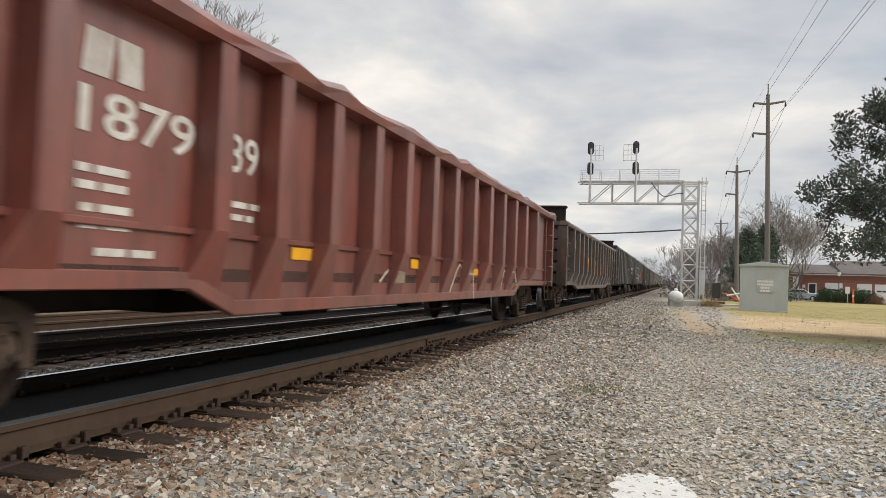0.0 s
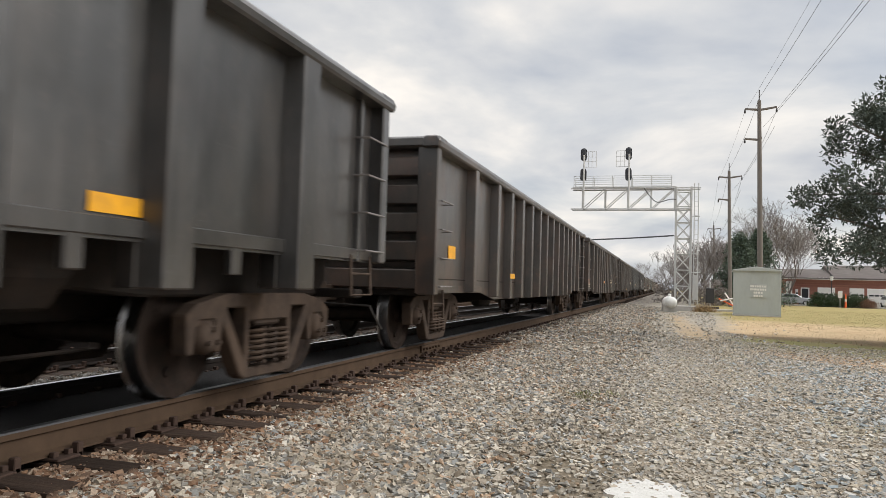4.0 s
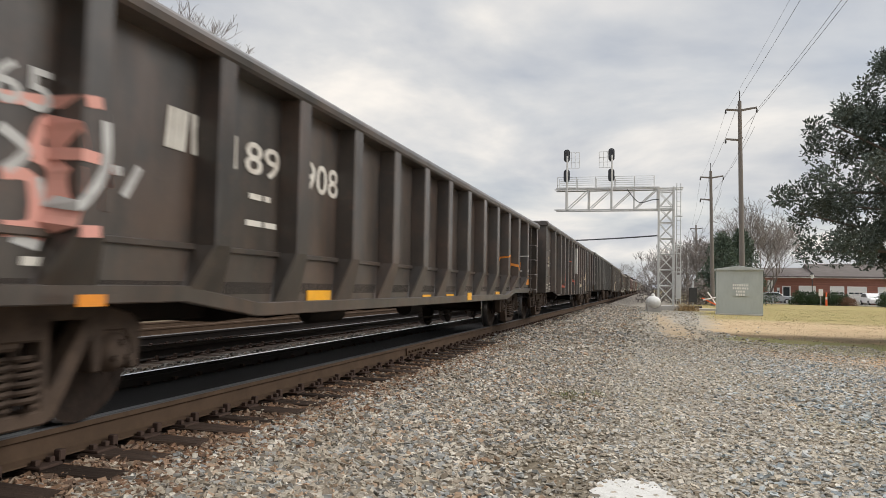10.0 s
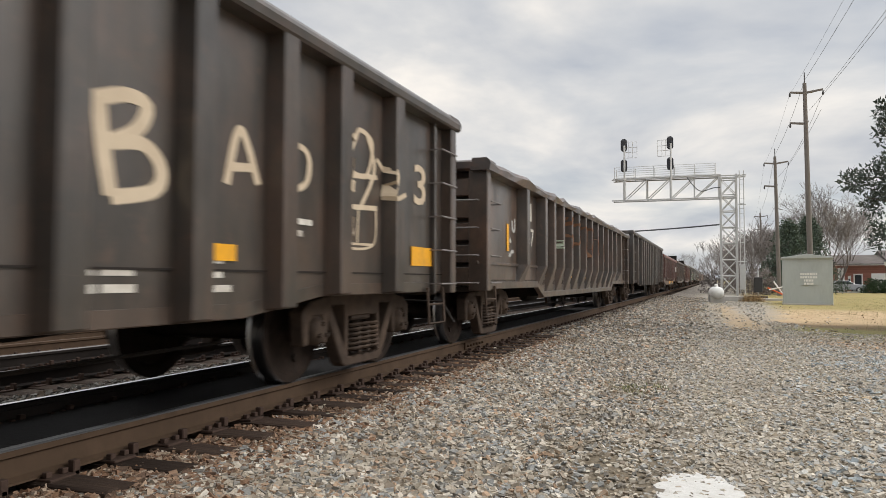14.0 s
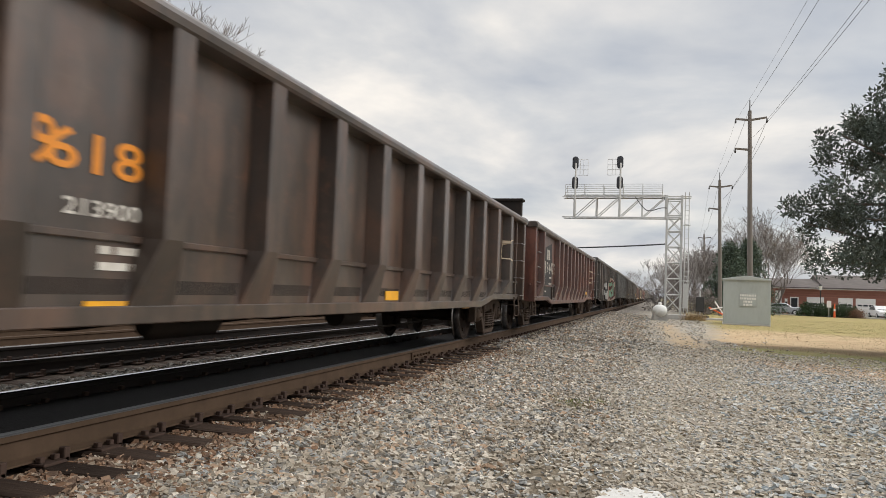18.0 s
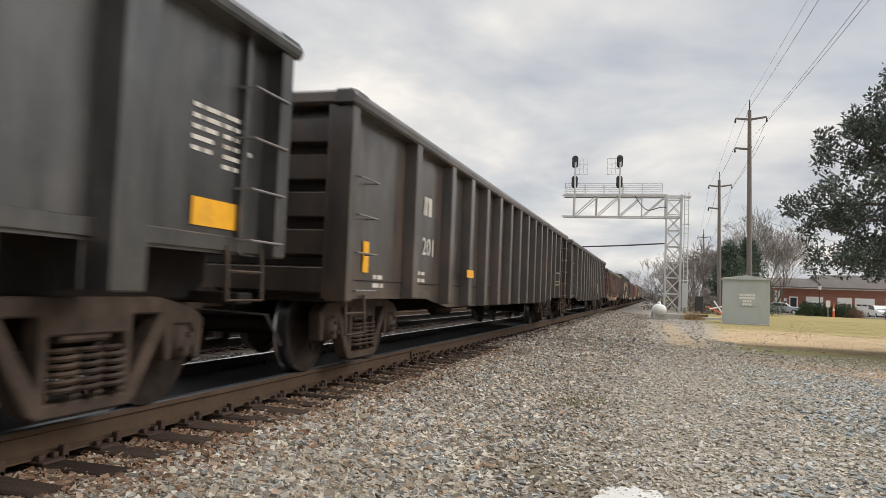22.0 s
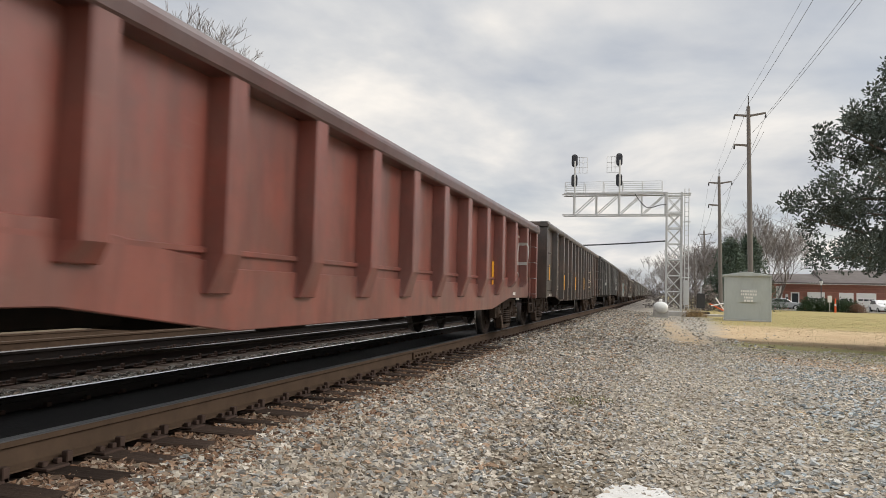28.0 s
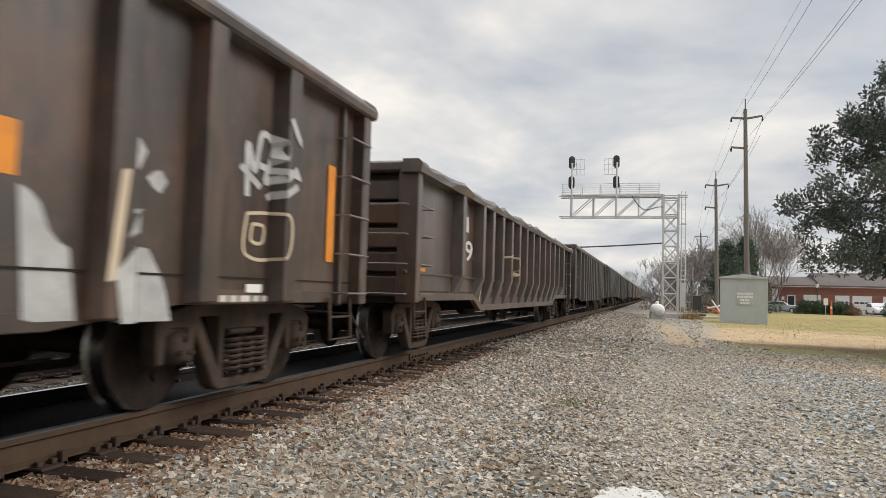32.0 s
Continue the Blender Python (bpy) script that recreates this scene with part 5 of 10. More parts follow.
def mark_shapes(car, kind, y, z, w, h, material=None):
    """The owner's two-letter mark, as plain slanted bars."""
    spec, g = KINDS[kind], Geo()
    x0, x1 = spec["sheet"] + 0.004, spec["sheet"] + 0.009
    for a in (0.0, 0.15, 0.30, 0.58, 0.71, 0.84):
        lean = 0.06 if a < 0.5 else -0.04
        g.prism([(y + a * w, z), (y + (a + 0.11) * w, z), (y + (a + 0.11 + lean) * w, z + h), (y + (a + lean) * w, z + h)], x0, x1)
    part("owner_mark", g, material or M_WHITE, car, "pale painted owner's mark")


def striped_logo(car, kind, y, z, w, h):
    """Five slanted stripes and a bold slanted block: the painted emblem as plain shapes."""
    spec, g = KINDS[kind], Geo()
    x0, x1 = spec["sheet"] + 0.004, spec["sheet"] + 0.009
    for i in range(5):
        k = i / 4
        zz = z + h * (1 - k) * 0.95
        g.prism([(y + 0.06 * w, zz - 0.05 * h), (y + w * (1.0 - 0.42 * k), zz - 0.05 * h), (y + w * (0.94 - 0.42 * k), zz + 0.05 * h), (y + 0.08 * w, zz + 0.05 * h)], x0, x1)
    part("painted_emblem", g, M_WHITE, car, "pale striped emblem")


# ---- the train, nearest car first ----
CAR_LIST = [
    ("knee", "red", "red"), ("flare", "brown", "brown"), ("tub", "black", "black"), ("tub", "black", "black"), ("slab", "charcoal", "charcoal"),
    ("slab", "umber", "umber"), ("slab", "umber", "umber"), ("tub", "black", "black"), ("tub", "black", "black"), ("flare", "umber", "umber"),
    ("slab", "umber", "umber"), ("tub", "black", "black"), ("slab", "umber", "umber"), ("knee", "orange_rust", "brown"), ("slab", "charcoal", "charcoal"),
    ("wide", "maroon", "red"), ("flare", "brown", "brown"), ("louvre", "oxide", "brown"), ("slab", "charcoal", "charcoal"), ("tub", "black", "black"),
    ("slab", "umber", "umber"), ("slab_even", "charcoal", "charcoal"), ("wide", "oxide", "brown"), ("slab_even", "charcoal", "charcoal"), ("knee", "maroon", "red"),
    ("wide", "red", "maroon"), ("slab", "brown", "brown"), ("tub", "black", "black"), ("slab", "brown", "brown"), ("knee", "brown", "brown"),
    ("slab", "charcoal", "charcoal"), ("tub", "black", "black"), ("slab", "charcoal", "charcoal"), ("tub", "black", "black"), ("slab", "umber", "umber"),
]
COLOUR_WORDS = {"red": "faded red", "brown": "rusty brown", "black": "weathered black", "charcoal": "dusty charcoal", "umber": "dusty brown-grey", "orange_rust": "rust-streaked orange-brown", "maroon": "maroon", "oxide": "oxide brown"}
KIND_WORDS = {"tub": "deep-tub coal gondola car", "slab": "flat-posted coal gondola car", "slab_even": "flat-posted coal gondola car", "knee": "older coal gondola car with flared posts", "louvre": "gondola car with louvred side panels", "flare": "coal gondola car with flared posts", "wide": "broad-bayed coal gondola car with flared posts"}
SHEETS = {15: "sooty_red", 24: "sooty_red"}   # cars whose bays are black with soot
TRAIN_CARS, TRAIN_WHEELS = [], []
for index in range(50):
    kind, paint, chord = CAR_LIST[index] if index < len(CAR_LIST) else CAR_LIST[2 + (index * 7) % 11]
    close = index < 32
    car = thing("gondola_car", (TRACKS[0][0], LENGTH * index, RH), f"{COLOUR_WORDS[paint]} {KIND_WORDS[kind]} rolling on rails", "railway car", "coal train")
    add_body(car, kind, PAINTS[paint], PAINTS[chord], raised=index in (1, 16), near=close, sheet=PAINTS[SHEETS[index]] if index in SHEETS else None, sill=PAINTS["dusty_orange"] if index in (15, 22) else None)
    wheels = []
    for y in (-TRUCK_Y, TRUCK_Y):
        wheels += add_truck(car, y, close)
    TRAIN_CARS.append(car)
    TRAIN_WHEELS.append(wheels if close else [])


def tub_marks(index, number):
    """The lettering that all deep-tub cars share, as plain shapes but for the number."""
    car, kind = TRAIN_CARS[index], "tub"
    striped_logo(car, kind, -6.78, 2.28, 0.46, 0.44)
    g = Geo()
    x0, x1, y, z = 1.434, 1.440, -5.42, 2.28
    for a, b in ((0.0, 0.2), (0.27, 0.45), (0.56, 0.88)):
        g.prism([(y + a, z), (y + b, z), (y + b + 0.1, z + 0.4), (y + a + 0.1, z + 0.4)], x0, x1)
    part("painted_emblem", g, M_WHITE, car, "bold slanted pale emblem")
    mark_shapes(car, kind, -6.70, 1.78, 0.36, 0.25)
    letters(car, kind, number, -5.42, 1.78, 0.24, width=0.78)
    if index in (3, 7):
        return
    plates(car, kind, [(-6.62, 1.53, 0.30, 0.21), (-3.8, 1.44, 0.40, 0.09), (-1.4, 1.44, 0.34, 0.09), (1.5, 1.44, 0.34, 0.09), (3.9, 1.44, 0.30, 0.09), (6.80, 1.52, 0.44, 0.21)], M_YELLOW, label="yellow reflective strip")
    plates(car, kind, [(-2.6, 1.46, 0.22, 0.12)], M_TRIMWHITE, "notice_plate", "small white notice plate")
    data_bars(car, kind, -5.40, 1.62, 2, 0.16)
    data_bars(car, kind, -4.85, 1.60, 2, 0.30)
    data_bars(car, kind, 6.55, 2.28, 5, 0.13, 0.035, 0.08)
    data_bars(car, kind, 6.86, 2.28, 6, 0.16, 0.035, 0.08)
    for y in (-6.09, 6.21):
        letters(car, kind, "JACK LIFT HERE", y, 1.06, 0.06, width=0.44, upright=True, bold=0.0)
        plates(car, kind, [(y - 0.03, 0.99, 0.07, 0.08)], M_TRIMWHITE, "jacking_mark")


for index, number in ((2, "10606"), (3, "11263"), (7, "21054"), (8, "21077"), (11, "11418"), (19, "11164"), (27, "10798")):
    tub_marks(index, number)
mark_shapes(TRAIN_CARS[0], "knee", -5.28, 2.13, 0.4, 0.27, M_WHITE)
letters(TRAIN_CARS[0], "knee", "1879", -5.25, 1.79, 0.27, M_WHITE, "stencilled_number", width=0.85)
letters(TRAIN_CARS[0], "knee", "39", -4.12, 1.77, 0.29, M_WHITE, "stencilled_number", width=0.47)
data_bars(TRAIN_CARS[0], "knee", -5.28, 1.55, 2, 0.35)
data_bars(TRAIN_CARS[0], "knee", -5.25, 1.32, 2, 0.3)
data_bars(TRAIN_CARS[0], "knee", -5.15, 1.06, 1, 0.35)
data_bars(TRAIN_CARS[0], "knee", -4.08, 1.49, 2, 0.25)
plates(TRAIN_CARS[0], "knee", [(-3.15, 1.17, 0.38, 0.11), (-0.75, 1.16, 0.32, 0.12), (1.65, 1.1, 0.22, 0.11)], M_YELLOW, label="yellow reflective strip")
paint_strokes(TRAIN_CARS[0], "knee", [(0.03, (-1.72, 0.92), (-1.49, 1.06), (-1.5, 0.85)), (0.03, (0.46, 0.75), (0.9, 1.2), (1.04, 0.65)), (0.03, (3.16, 0.71), (3.45, 1.17), (3.79, 0.64))], M_CREAM, label="pale chalked scrawl")
letters(TRAIN_CARS[1], "flare", "189", -5.77, 1.95, 0.26, M_WHITE, "stencilled_number", width=0.52)
letters(TRAIN_CARS[1], "flare", "372", -4.77, 1.92, 0.27, M_WHITE, "stencilled_number", width=0.57)
mark_shapes(TRAIN_CARS[1], "flare", -5.67, 2.3, 0.3, 0.28, M_WHITE)
letters(TRAIN_CARS[1], "flare", "89372", -5.92, 1.29, 0.37, M_PALE, "graffiti", width=0.76)
data_bars(TRAIN_CARS[1], "flare", -4.91, 1.27, 2, 0.4)
plates(TRAIN_CARS[1], "flare", [(-6.05, 2.25, 0.1, 0.35), (-3.0, 1.62, 0.1, 0.54), (-1.0, 1.59, 0.1, 0.54), (1.0, 1.58, 0.1, 0.53)], M_ORANGE, label="upright orange strip")
paint_strokes(TRAIN_CARS[1], "flare", [(0.035, (0.46, 2.7), (0.77, 2.17), (0.44, 1.23), (0.38, 0.73))], M_PALE, label="runny white paint line")
paint_strokes(TRAIN_CARS[2], "tub", [(0.1, (5.01, 1.59), (5.07, 1.91), (5.11, 2.16), (5.13, 2.01), (5.15, 1.89), (5.23, 2.14), (5.29, 2.25)), (0.1, (5.27, 1.85), (5.3, 2.04), (5.44, 2.18), (5.34, 2.1)), (0.1, (5.23, 1.74), (5.41, 1.81), (5.56, 1.9)), (0.1, (5.42, 1.88), (5.42, 2.05), (5.5, 2.12), (5.48, 1.88))], M_PALE, label="white spray-paint tag")
paint_strokes(TRAIN_CARS[2], "tub", [(0.1, (5.57, 1.84), (5.59, 2.1), (5.66, 2.26), (5.76, 2.19), (5.74, 1.98), (5.64, 1.85)), (0.1, (5.72, 1.77), (5.77, 2.03), (5.91, 2.12), (5.97, 1.97), (5.89, 1.81), (5.75, 1.78)), (0.1, (5.33, 1.62), (5.48, 1.63), (5.4, 1.73), (5.52, 1.73), (5.56, 1.64)), (0.1, (5.34, 1.48), (5.52, 1.6), (5.73, 1.62))], M_PALE, label="white spray-paint tag")
paint_strokes(TRAIN_CARS[2], "tub", [(0.1, (5.85, 1.73), (5.98, 1.63))], M_PALE, label="white spray-paint tag")
paint_strokes(TRAIN_CARS[2], "tub", [(0.05, (-1.64, 1.83), (-1.59, 2.37), (-1.34, 2.45), (-1.4, 2.0)), (0.05, (1.95, 1.31), (1.8, 1.87), (2.34, 1.97), (2.16, 1.44))], M_PALE, label="small pale tag")
paint_strokes(TRAIN_CARS[3], "tub", [(0.05, (-3.29, 2.27), (-3.12, 2.28), (-3.04, 2.11), (-3.11, 1.93), (-3.26, 1.85), (-3.43, 1.91), (-3.53, 2.06), (-3.51, 2.27), (-3.37, 2.42), (-3.15, 2.44), (-2.96, 2.34), (-2.88, 2.13), (-2.92, 1.91), (-3.08, 1.77), (-3.37, 1.72)), (0.05, (-3.37, 1.72), (-3.13, 1.74), (-2.81, 1.75), (-2.79, 1.46), (-2.87, 1.32), (-2.97, 1.16)), (0.05, (-2.79, 2.09), (-2.76, 2.27), (-2.59, 2.46), (-2.37, 2.41), (-2.23, 2.22), (-2.23, 1.93), (-2.4, 1.76), (-2.6, 1.69), (-2.63, 1.56)), (0.05, (-2.51, 1.72), (-2.3, 1.74), (-2.21, 1.54), (-2.24, 1.26), (-2.35, 1.16))], M_CREAM, label="pale outline graffiti letters")
paint_strokes(TRAIN_CARS[3], "tub", [(0.045, (-2.23, 2.24), (-2.13, 2.39), (-1.88, 2.45), (-1.62, 2.46), (-1.54, 2.28), (-1.65, 1.89), (-1.89, 1.78), (-2.02, 1.94), (-2.06, 2.18)), (0.045, (-1.55, 2.41), (-1.25, 2.4), (-0.85, 2.4), (-0.86, 2.1), (-0.88, 1.78), (-1.17, 1.79)), (0.045, (-2.1, 1.54), (-1.95, 1.75), (-1.64, 1.82), (-1.32, 1.79)), (0.045, (-1.9, 1.12), (-1.56, 1.22))], M_CREAM, label="pale outline graffiti letters")
paint_strokes(TRAIN_CARS[3], "tub", [(0.045, (-0.61, 1.88), (-0.4, 2.06), (-0.2, 1.88), (-0.16, 1.6), (-0.26, 1.31), (-0.44, 1.16)), (0.045, (-0.57, 1.94), (-0.49, 1.57), (-0.38, 1.24)), (0.045, (-1.13, 1.77), (-0.91, 1.62), (-0.89, 1.37), (-1.0, 1.21)), (0.045, (-2.64, 2.02), (-2.6, 1.76))], M_CREAM, label="pale outline graffiti letters")
paint_strokes(TRAIN_CARS[3], "tub", [(0.045, (-3.69, 1.83), (-3.55, 1.84), (-3.35, 1.84)), (0.045, (-3.5, 1.25), (-3.4, 1.37), (-3.38, 1.7))], M_CREAM, label="pale outline graffiti letters")
paint_strokes(TRAIN_CARS[3], "tub", [(0.06, (-3.62, 1.78), (-3.64, 1.4)), (0.06, (-3.51, 1.78), (-3.55, 1.38)), (0.06, (-3.33, 1.67), (-3.33, 1.27), (-3.36, 1.2)), (0.06, (-1.42, 1.61), (-1.43, 1.24))], M_PALE, label="pale drips")
paint_strokes(TRAIN_CARS[3], "tub", [(0.06, (-1.31, 1.6), (-1.29, 1.08))], M_PALE, label="pale drips")
plates(TRAIN_CARS[3], "tub", [(-3.33, 1.46, 0.41, 0.11), (-1.08, 1.45, 0.36, 0.1), (4.28, 1.44, 0.41, 0.12)], M_YELLOW, label="yellow reflective strip")
plates(TRAIN_CARS[3], "tub", [(-2.3, 1.47, 0.23, 0.12)], M_TRIMWHITE, label="white notice plate")
data_bars(TRAIN_CARS[3], "tub", 0.77, 1.5, 2, 0.2)
paint_fill(TRAIN_CARS[3], "tub", [[(1.8, 1.21), (1.82, 2.11), (2.07, 2.16), (2.34, 2.02), (2.35, 1.19)]], M_REDSPRAY, lift=0.005, label="red and white spray-paint head")
paint_strokes(TRAIN_CARS[3], "tub", [(0.04, (1.82, 2.03), (2.08, 1.91), (2.26, 1.54), (2.0, 1.26))], M_PALE, label="white spray lines")
plates(TRAIN_CARS[4], "slab", [(-6.5, 1.5, 0.3, 0.2), (-3.4, 1.2, 0.36, 0.1), (-0.5, 1.2, 0.36, 0.1), (2.4, 1.2, 0.36, 0.1), (6.4, 1.5, 0.3, 0.2)], M_YELLOW, label="yellow reflective strip")
plates(TRAIN_CARS[5], "slab", [(-6.5, 1.28, 0.39, 0.23), (-3.96, 1.35, 0.33, 0.1), (-1.45, 1.31, 0.32, 0.11)], M_ORANGE, label="faded orange strip")
mark_shapes(TRAIN_CARS[5], "slab", -3.25, 1.96, 0.39, 0.28, M_WHITE)
letters(TRAIN_CARS[5], "slab", "201", -3.32, 1.46, 0.23, M_WHITE, "stencilled_number", width=0.45)
letters(TRAIN_CARS[5], "slab", "675", -2.51, 1.43, 0.25, M_WHITE, "stencilled_number", width=0.48)
data_bars(TRAIN_CARS[5], "slab", -6.3, 1.13, 2, 0.35)
data_bars(TRAIN_CARS[5], "slab", -5.74, 1.12, 3, 0.2)
data_bars(TRAIN_CARS[5], "slab", -3.44, 1.18, 2, 0.2)
data_bars(TRAIN_CARS[5], "slab", -2.52, 1.18, 2, 0.2)
paint_strokes(TRAIN_CARS[5], "slab", [(0.045, (2.24, 1.28), (2.25, 1.59), (2.16, 1.76), (2.29, 1.81), (2.42, 1.59), (2.44, 1.83), (2.61, 1.8), (2.68, 1.45)), (0.045, (2.7, 1.76), (3.03, 1.78)), (0.045, (2.17, 1.18), (2.46, 1.24), (2.34, 1.08), (2.17, 1.18), (2.43, 0.98), (2.15, 0.8)), (0.045, (2.5, 1.24), (3.03, 1.42), (3.13, 1.34), (2.84, 1.15), (3.0, 1.1))], M_CREAM, label="cream looped tag")
paint_strokes(TRAIN_CARS[5], "slab", [(0.045, (3.0, 1.04), (3.19, 0.98), (3.16, 0.83), (3.01, 0.89))], M_CREAM, label="cream looped tag")
plates(TRAIN_CARS[5], "slab", [(1.48, 1.34, 0.46, 0.1), (6.92, 1.23, 0.41, 0.24)], M_ORANGE, label="faded orange strip")
data_bars(TRAIN_CARS[5], "slab", 0.3, 0.99, 1, 0.5)
data_bars(TRAIN_CARS[5], "slab", 1.18, 0.98, 1, 0.25)
paint_fill(TRAIN_CARS[5], "slab", [[(0.47, 1.52), (0.66, 1.53), (0.64, 1.49), (0.47, 1.48)]], M_PALE, lift=0.005, label="")
paint_fill(TRAIN_CARS[5], "slab", [[(0.57, 1.69), (0.63, 1.69), (0.61, 1.65)]], M_PALE, lift=0.005, label="")
paint_fill(TRAIN_CARS[5], "slab", [[(0.65, 1.64), (0.72, 1.63), (0.7, 1.57)]], M_PALE, lift=0.005, label="")
paint_strokes(TRAIN_CARS[5], "slab", [(0.03, (5.45, 1.68), (6.08, 1.71), (6.03, 1.32), (5.43, 1.33), (5.45, 1.68)), (0.03, (5.73, 1.69), (5.73, 1.33))], M_CREAM, label="")
plates(TRAIN_CARS[6], "slab", [(-0.62, 0.95, 0.38, 0.12), (2.11, 0.94, 0.38, 0.14), (4.71, 0.96, 0.26, 0.17)], M_YELLOW, label="yellow reflective strip")
plates(TRAIN_CARS[6], "slab", [(6.73, 1.43, 0.52, 0.24)], M_ORANGE, label="orange strip")
paint_strokes(TRAIN_CARS[6], "slab", [(0.03, (5.43, 1.63), (5.91, 1.65), (5.87, 1.27), (5.4, 1.28), (5.43, 1.63))], M_CREAM, label="")
data_bars(TRAIN_CARS[6], "slab", -0.41, 0.98, 1, 0.12)
data_bars(TRAIN_CARS[6], "slab", -7.31, 1.43, 2, 0.3)
letters(TRAIN_CARS[7], "tub", "Blue", -2.56, 2.15, 0.36, M_GREENSPRAY, "graffiti", width=0.54)
letters(TRAIN_CARS[7], "tub", "Lives", -2.52, 1.93, 0.14, M_GREENSPRAY, "graffiti", width=0.64)
letters(TRAIN_CARS[7], "tub", "Don't", -2.47, 1.75, 0.13, M_GREENSPRAY, "graffiti", width=0.42)
letters(TRAIN_CARS[7], "tub", "Prosr", -2.57, 1.45, 0.21, M_GREENSPRAY, "graffiti", width=0.53)
letters(TRAIN_CARS[7], "tub", "it", -1.49, 2.0, 0.21, M_PALE, "graffiti", width=0.2)
letters(TRAIN_CARS[7], "tub", "Bill", -1.48, 1.77, 0.23, M_PALE, "graffiti", width=0.37)
letters(TRAIN_CARS[7], "tub", "Pall", -1.46, 1.4, 0.28, M_PALE, "graffiti", width=0.58)
letters(TRAIN_CARS[7], "tub", "Unless", -0.44, 2.27, 0.19, M_GREENSPRAY, "graffiti", width=0.67)
letters(TRAIN_CARS[7], "tub", "you are", -0.43, 2.06, 0.16, M_GREENSPRAY, "graffiti", width=0.85)
letters(TRAIN_CARS[7], "tub", "sucks?", -0.42, 1.74, 0.14, M_GREENSPRAY, "graffiti", width=0.69)
letters(TRAIN_CARS[7], "tub", "not", 1.76, 2.29, 0.08, M_GREENSPRAY, "graffiti", width=0.38)
letters(TRAIN_CARS[7], "tub", "like", 1.77, 2.12, 0.11, M_GREENSPRAY, "graffiti", width=0.48)
letters(TRAIN_CARS[7], "tub", "IDK", 1.78, 1.82, 0.15, M_GREENSPRAY, "graffiti", width=0.48)
paint_strokes(TRAIN_CARS[7], "tub", [(0.035, (-0.43, 1.55), (-0.19, 1.66), (0.16, 1.67), (0.31, 1.6))], M_PALE, label="")
data_bars(TRAIN_CARS[7], "tub", -0.28, 1.51, 3, 0.3)
plates(TRAIN_CARS[7], "tub", [(-1.0, 1.44, 0.43, 0.1), (1.86, 1.44, 0.27, 0.12), (4.21, 1.46, 0.45, 0.11), (6.95, 1.52, 0.34, 0.25)], M_YELLOW, label="yellow reflective strip")
plates(TRAIN_CARS[7], "tub", [(-2.24, 1.47, 0.26, 0.12)], M_TRIMWHITE, label="white notice plate")
paint_strokes(TRAIN_CARS[7], "tub", [(0.03, (5.07, 1.45), (5.18, 2.14), (5.61, 2.08), (5.39, 1.47), (5.79, 1.49))], M_REDSPRAY, label="red tag")
paint_fill(TRAIN_CARS[8], "tub", [[(-2.7, 1.19), (-2.69, 1.78), (-2.54, 2.1), (-2.31, 2.23), (-2.1, 2.12), (-2.06, 1.83), (-2.03, 1.2)]], M_PALE, lift=0.005, label="white sprayed hooded head")
paint_strokes(TRAIN_CARS[8], "tub", [(0.05, (-2.67, 1.98), (-2.41, 1.88)), (0.05, (-2.68, 1.83), (-2.37, 1.73), (-2.43, 1.48)), (0.05, (-2.32, 2.0), (-2.25, 1.8), (-2.39, 1.56)), (0.05, (-2.2, 1.92), (-2.13, 1.77), (-2.29, 1.49))], M_INK, label="black sprayed lines")
paint_strokes(TRAIN_CARS[8], "tub", [(0.05, (-2.64, 1.43), (-2.35, 1.38), (-2.07, 1.51)), (0.05, (-2.6, 1.32), (-2.42, 1.4), (-2.18, 1.29))], M_INK, label="black sprayed lines")
paint_fill(TRAIN_CARS[8], "tub", [[(-3.91, 2.08), (-3.87, 2.24), (-3.8, 2.11)]], M_BLUE, lift=0.005, label="blue arrow marks")
paint_fill(TRAIN_CARS[8], "tub", [[(-3.92, 1.91), (-3.87, 2.06), (-3.8, 1.93)]], M_BLUE, lift=0.005, label="blue arrow marks")
data_bars(TRAIN_CARS[8], "tub", -4.38, 1.59, 1, 0.55)
data_bars(TRAIN_CARS[8], "tub", -4.33, 1.43, 1, 0.45)
paint_strokes(TRAIN_CARS[8], "tub", [(0.04, (-0.3, 1.73), (-0.18, 1.77), (-0.17, 1.63), (-0.32, 1.6), (-0.3, 1.73)), (0.04, (-0.07, 1.75), (0.06, 1.76), (0.04, 1.61), (-0.09, 1.6)), (0.04, (1.8, 1.54), (1.89, 2.28), (2.08, 2.12), (1.97, 1.64)), (0.04, (2.97, 2.38), (3.12, 2.66), (3.36, 2.43))], M_PALE, label="small white tags")
paint_strokes(TRAIN_CARS[8], "tub", [(0.04, (5.32, 1.39), (5.49, 2.02), (5.76, 1.4))], M_PALE, label="small white tags")
data_bars(TRAIN_CARS[8], "tub", 0.7, 1.51, 2, 0.2)
mark_shapes(TRAIN_CARS[9], "flare", -5.39, 1.95, 0.42, 0.3, M_WHITE)
letters(TRAIN_CARS[9], "flare", "189", -4.5, 1.94, 0.27, M_WHITE, "stencilled_number", width=0.64)
letters(TRAIN_CARS[9], "flare", "908", -3.5, 1.93, 0.3, M_WHITE, "stencilled_number", width=0.66)
data_bars(TRAIN_CARS[9], "flare", -4.51, 1.72, 1, 0.3)
data_bars(TRAIN_CARS[9], "flare", -4.54, 1.49, 1, 0.25)
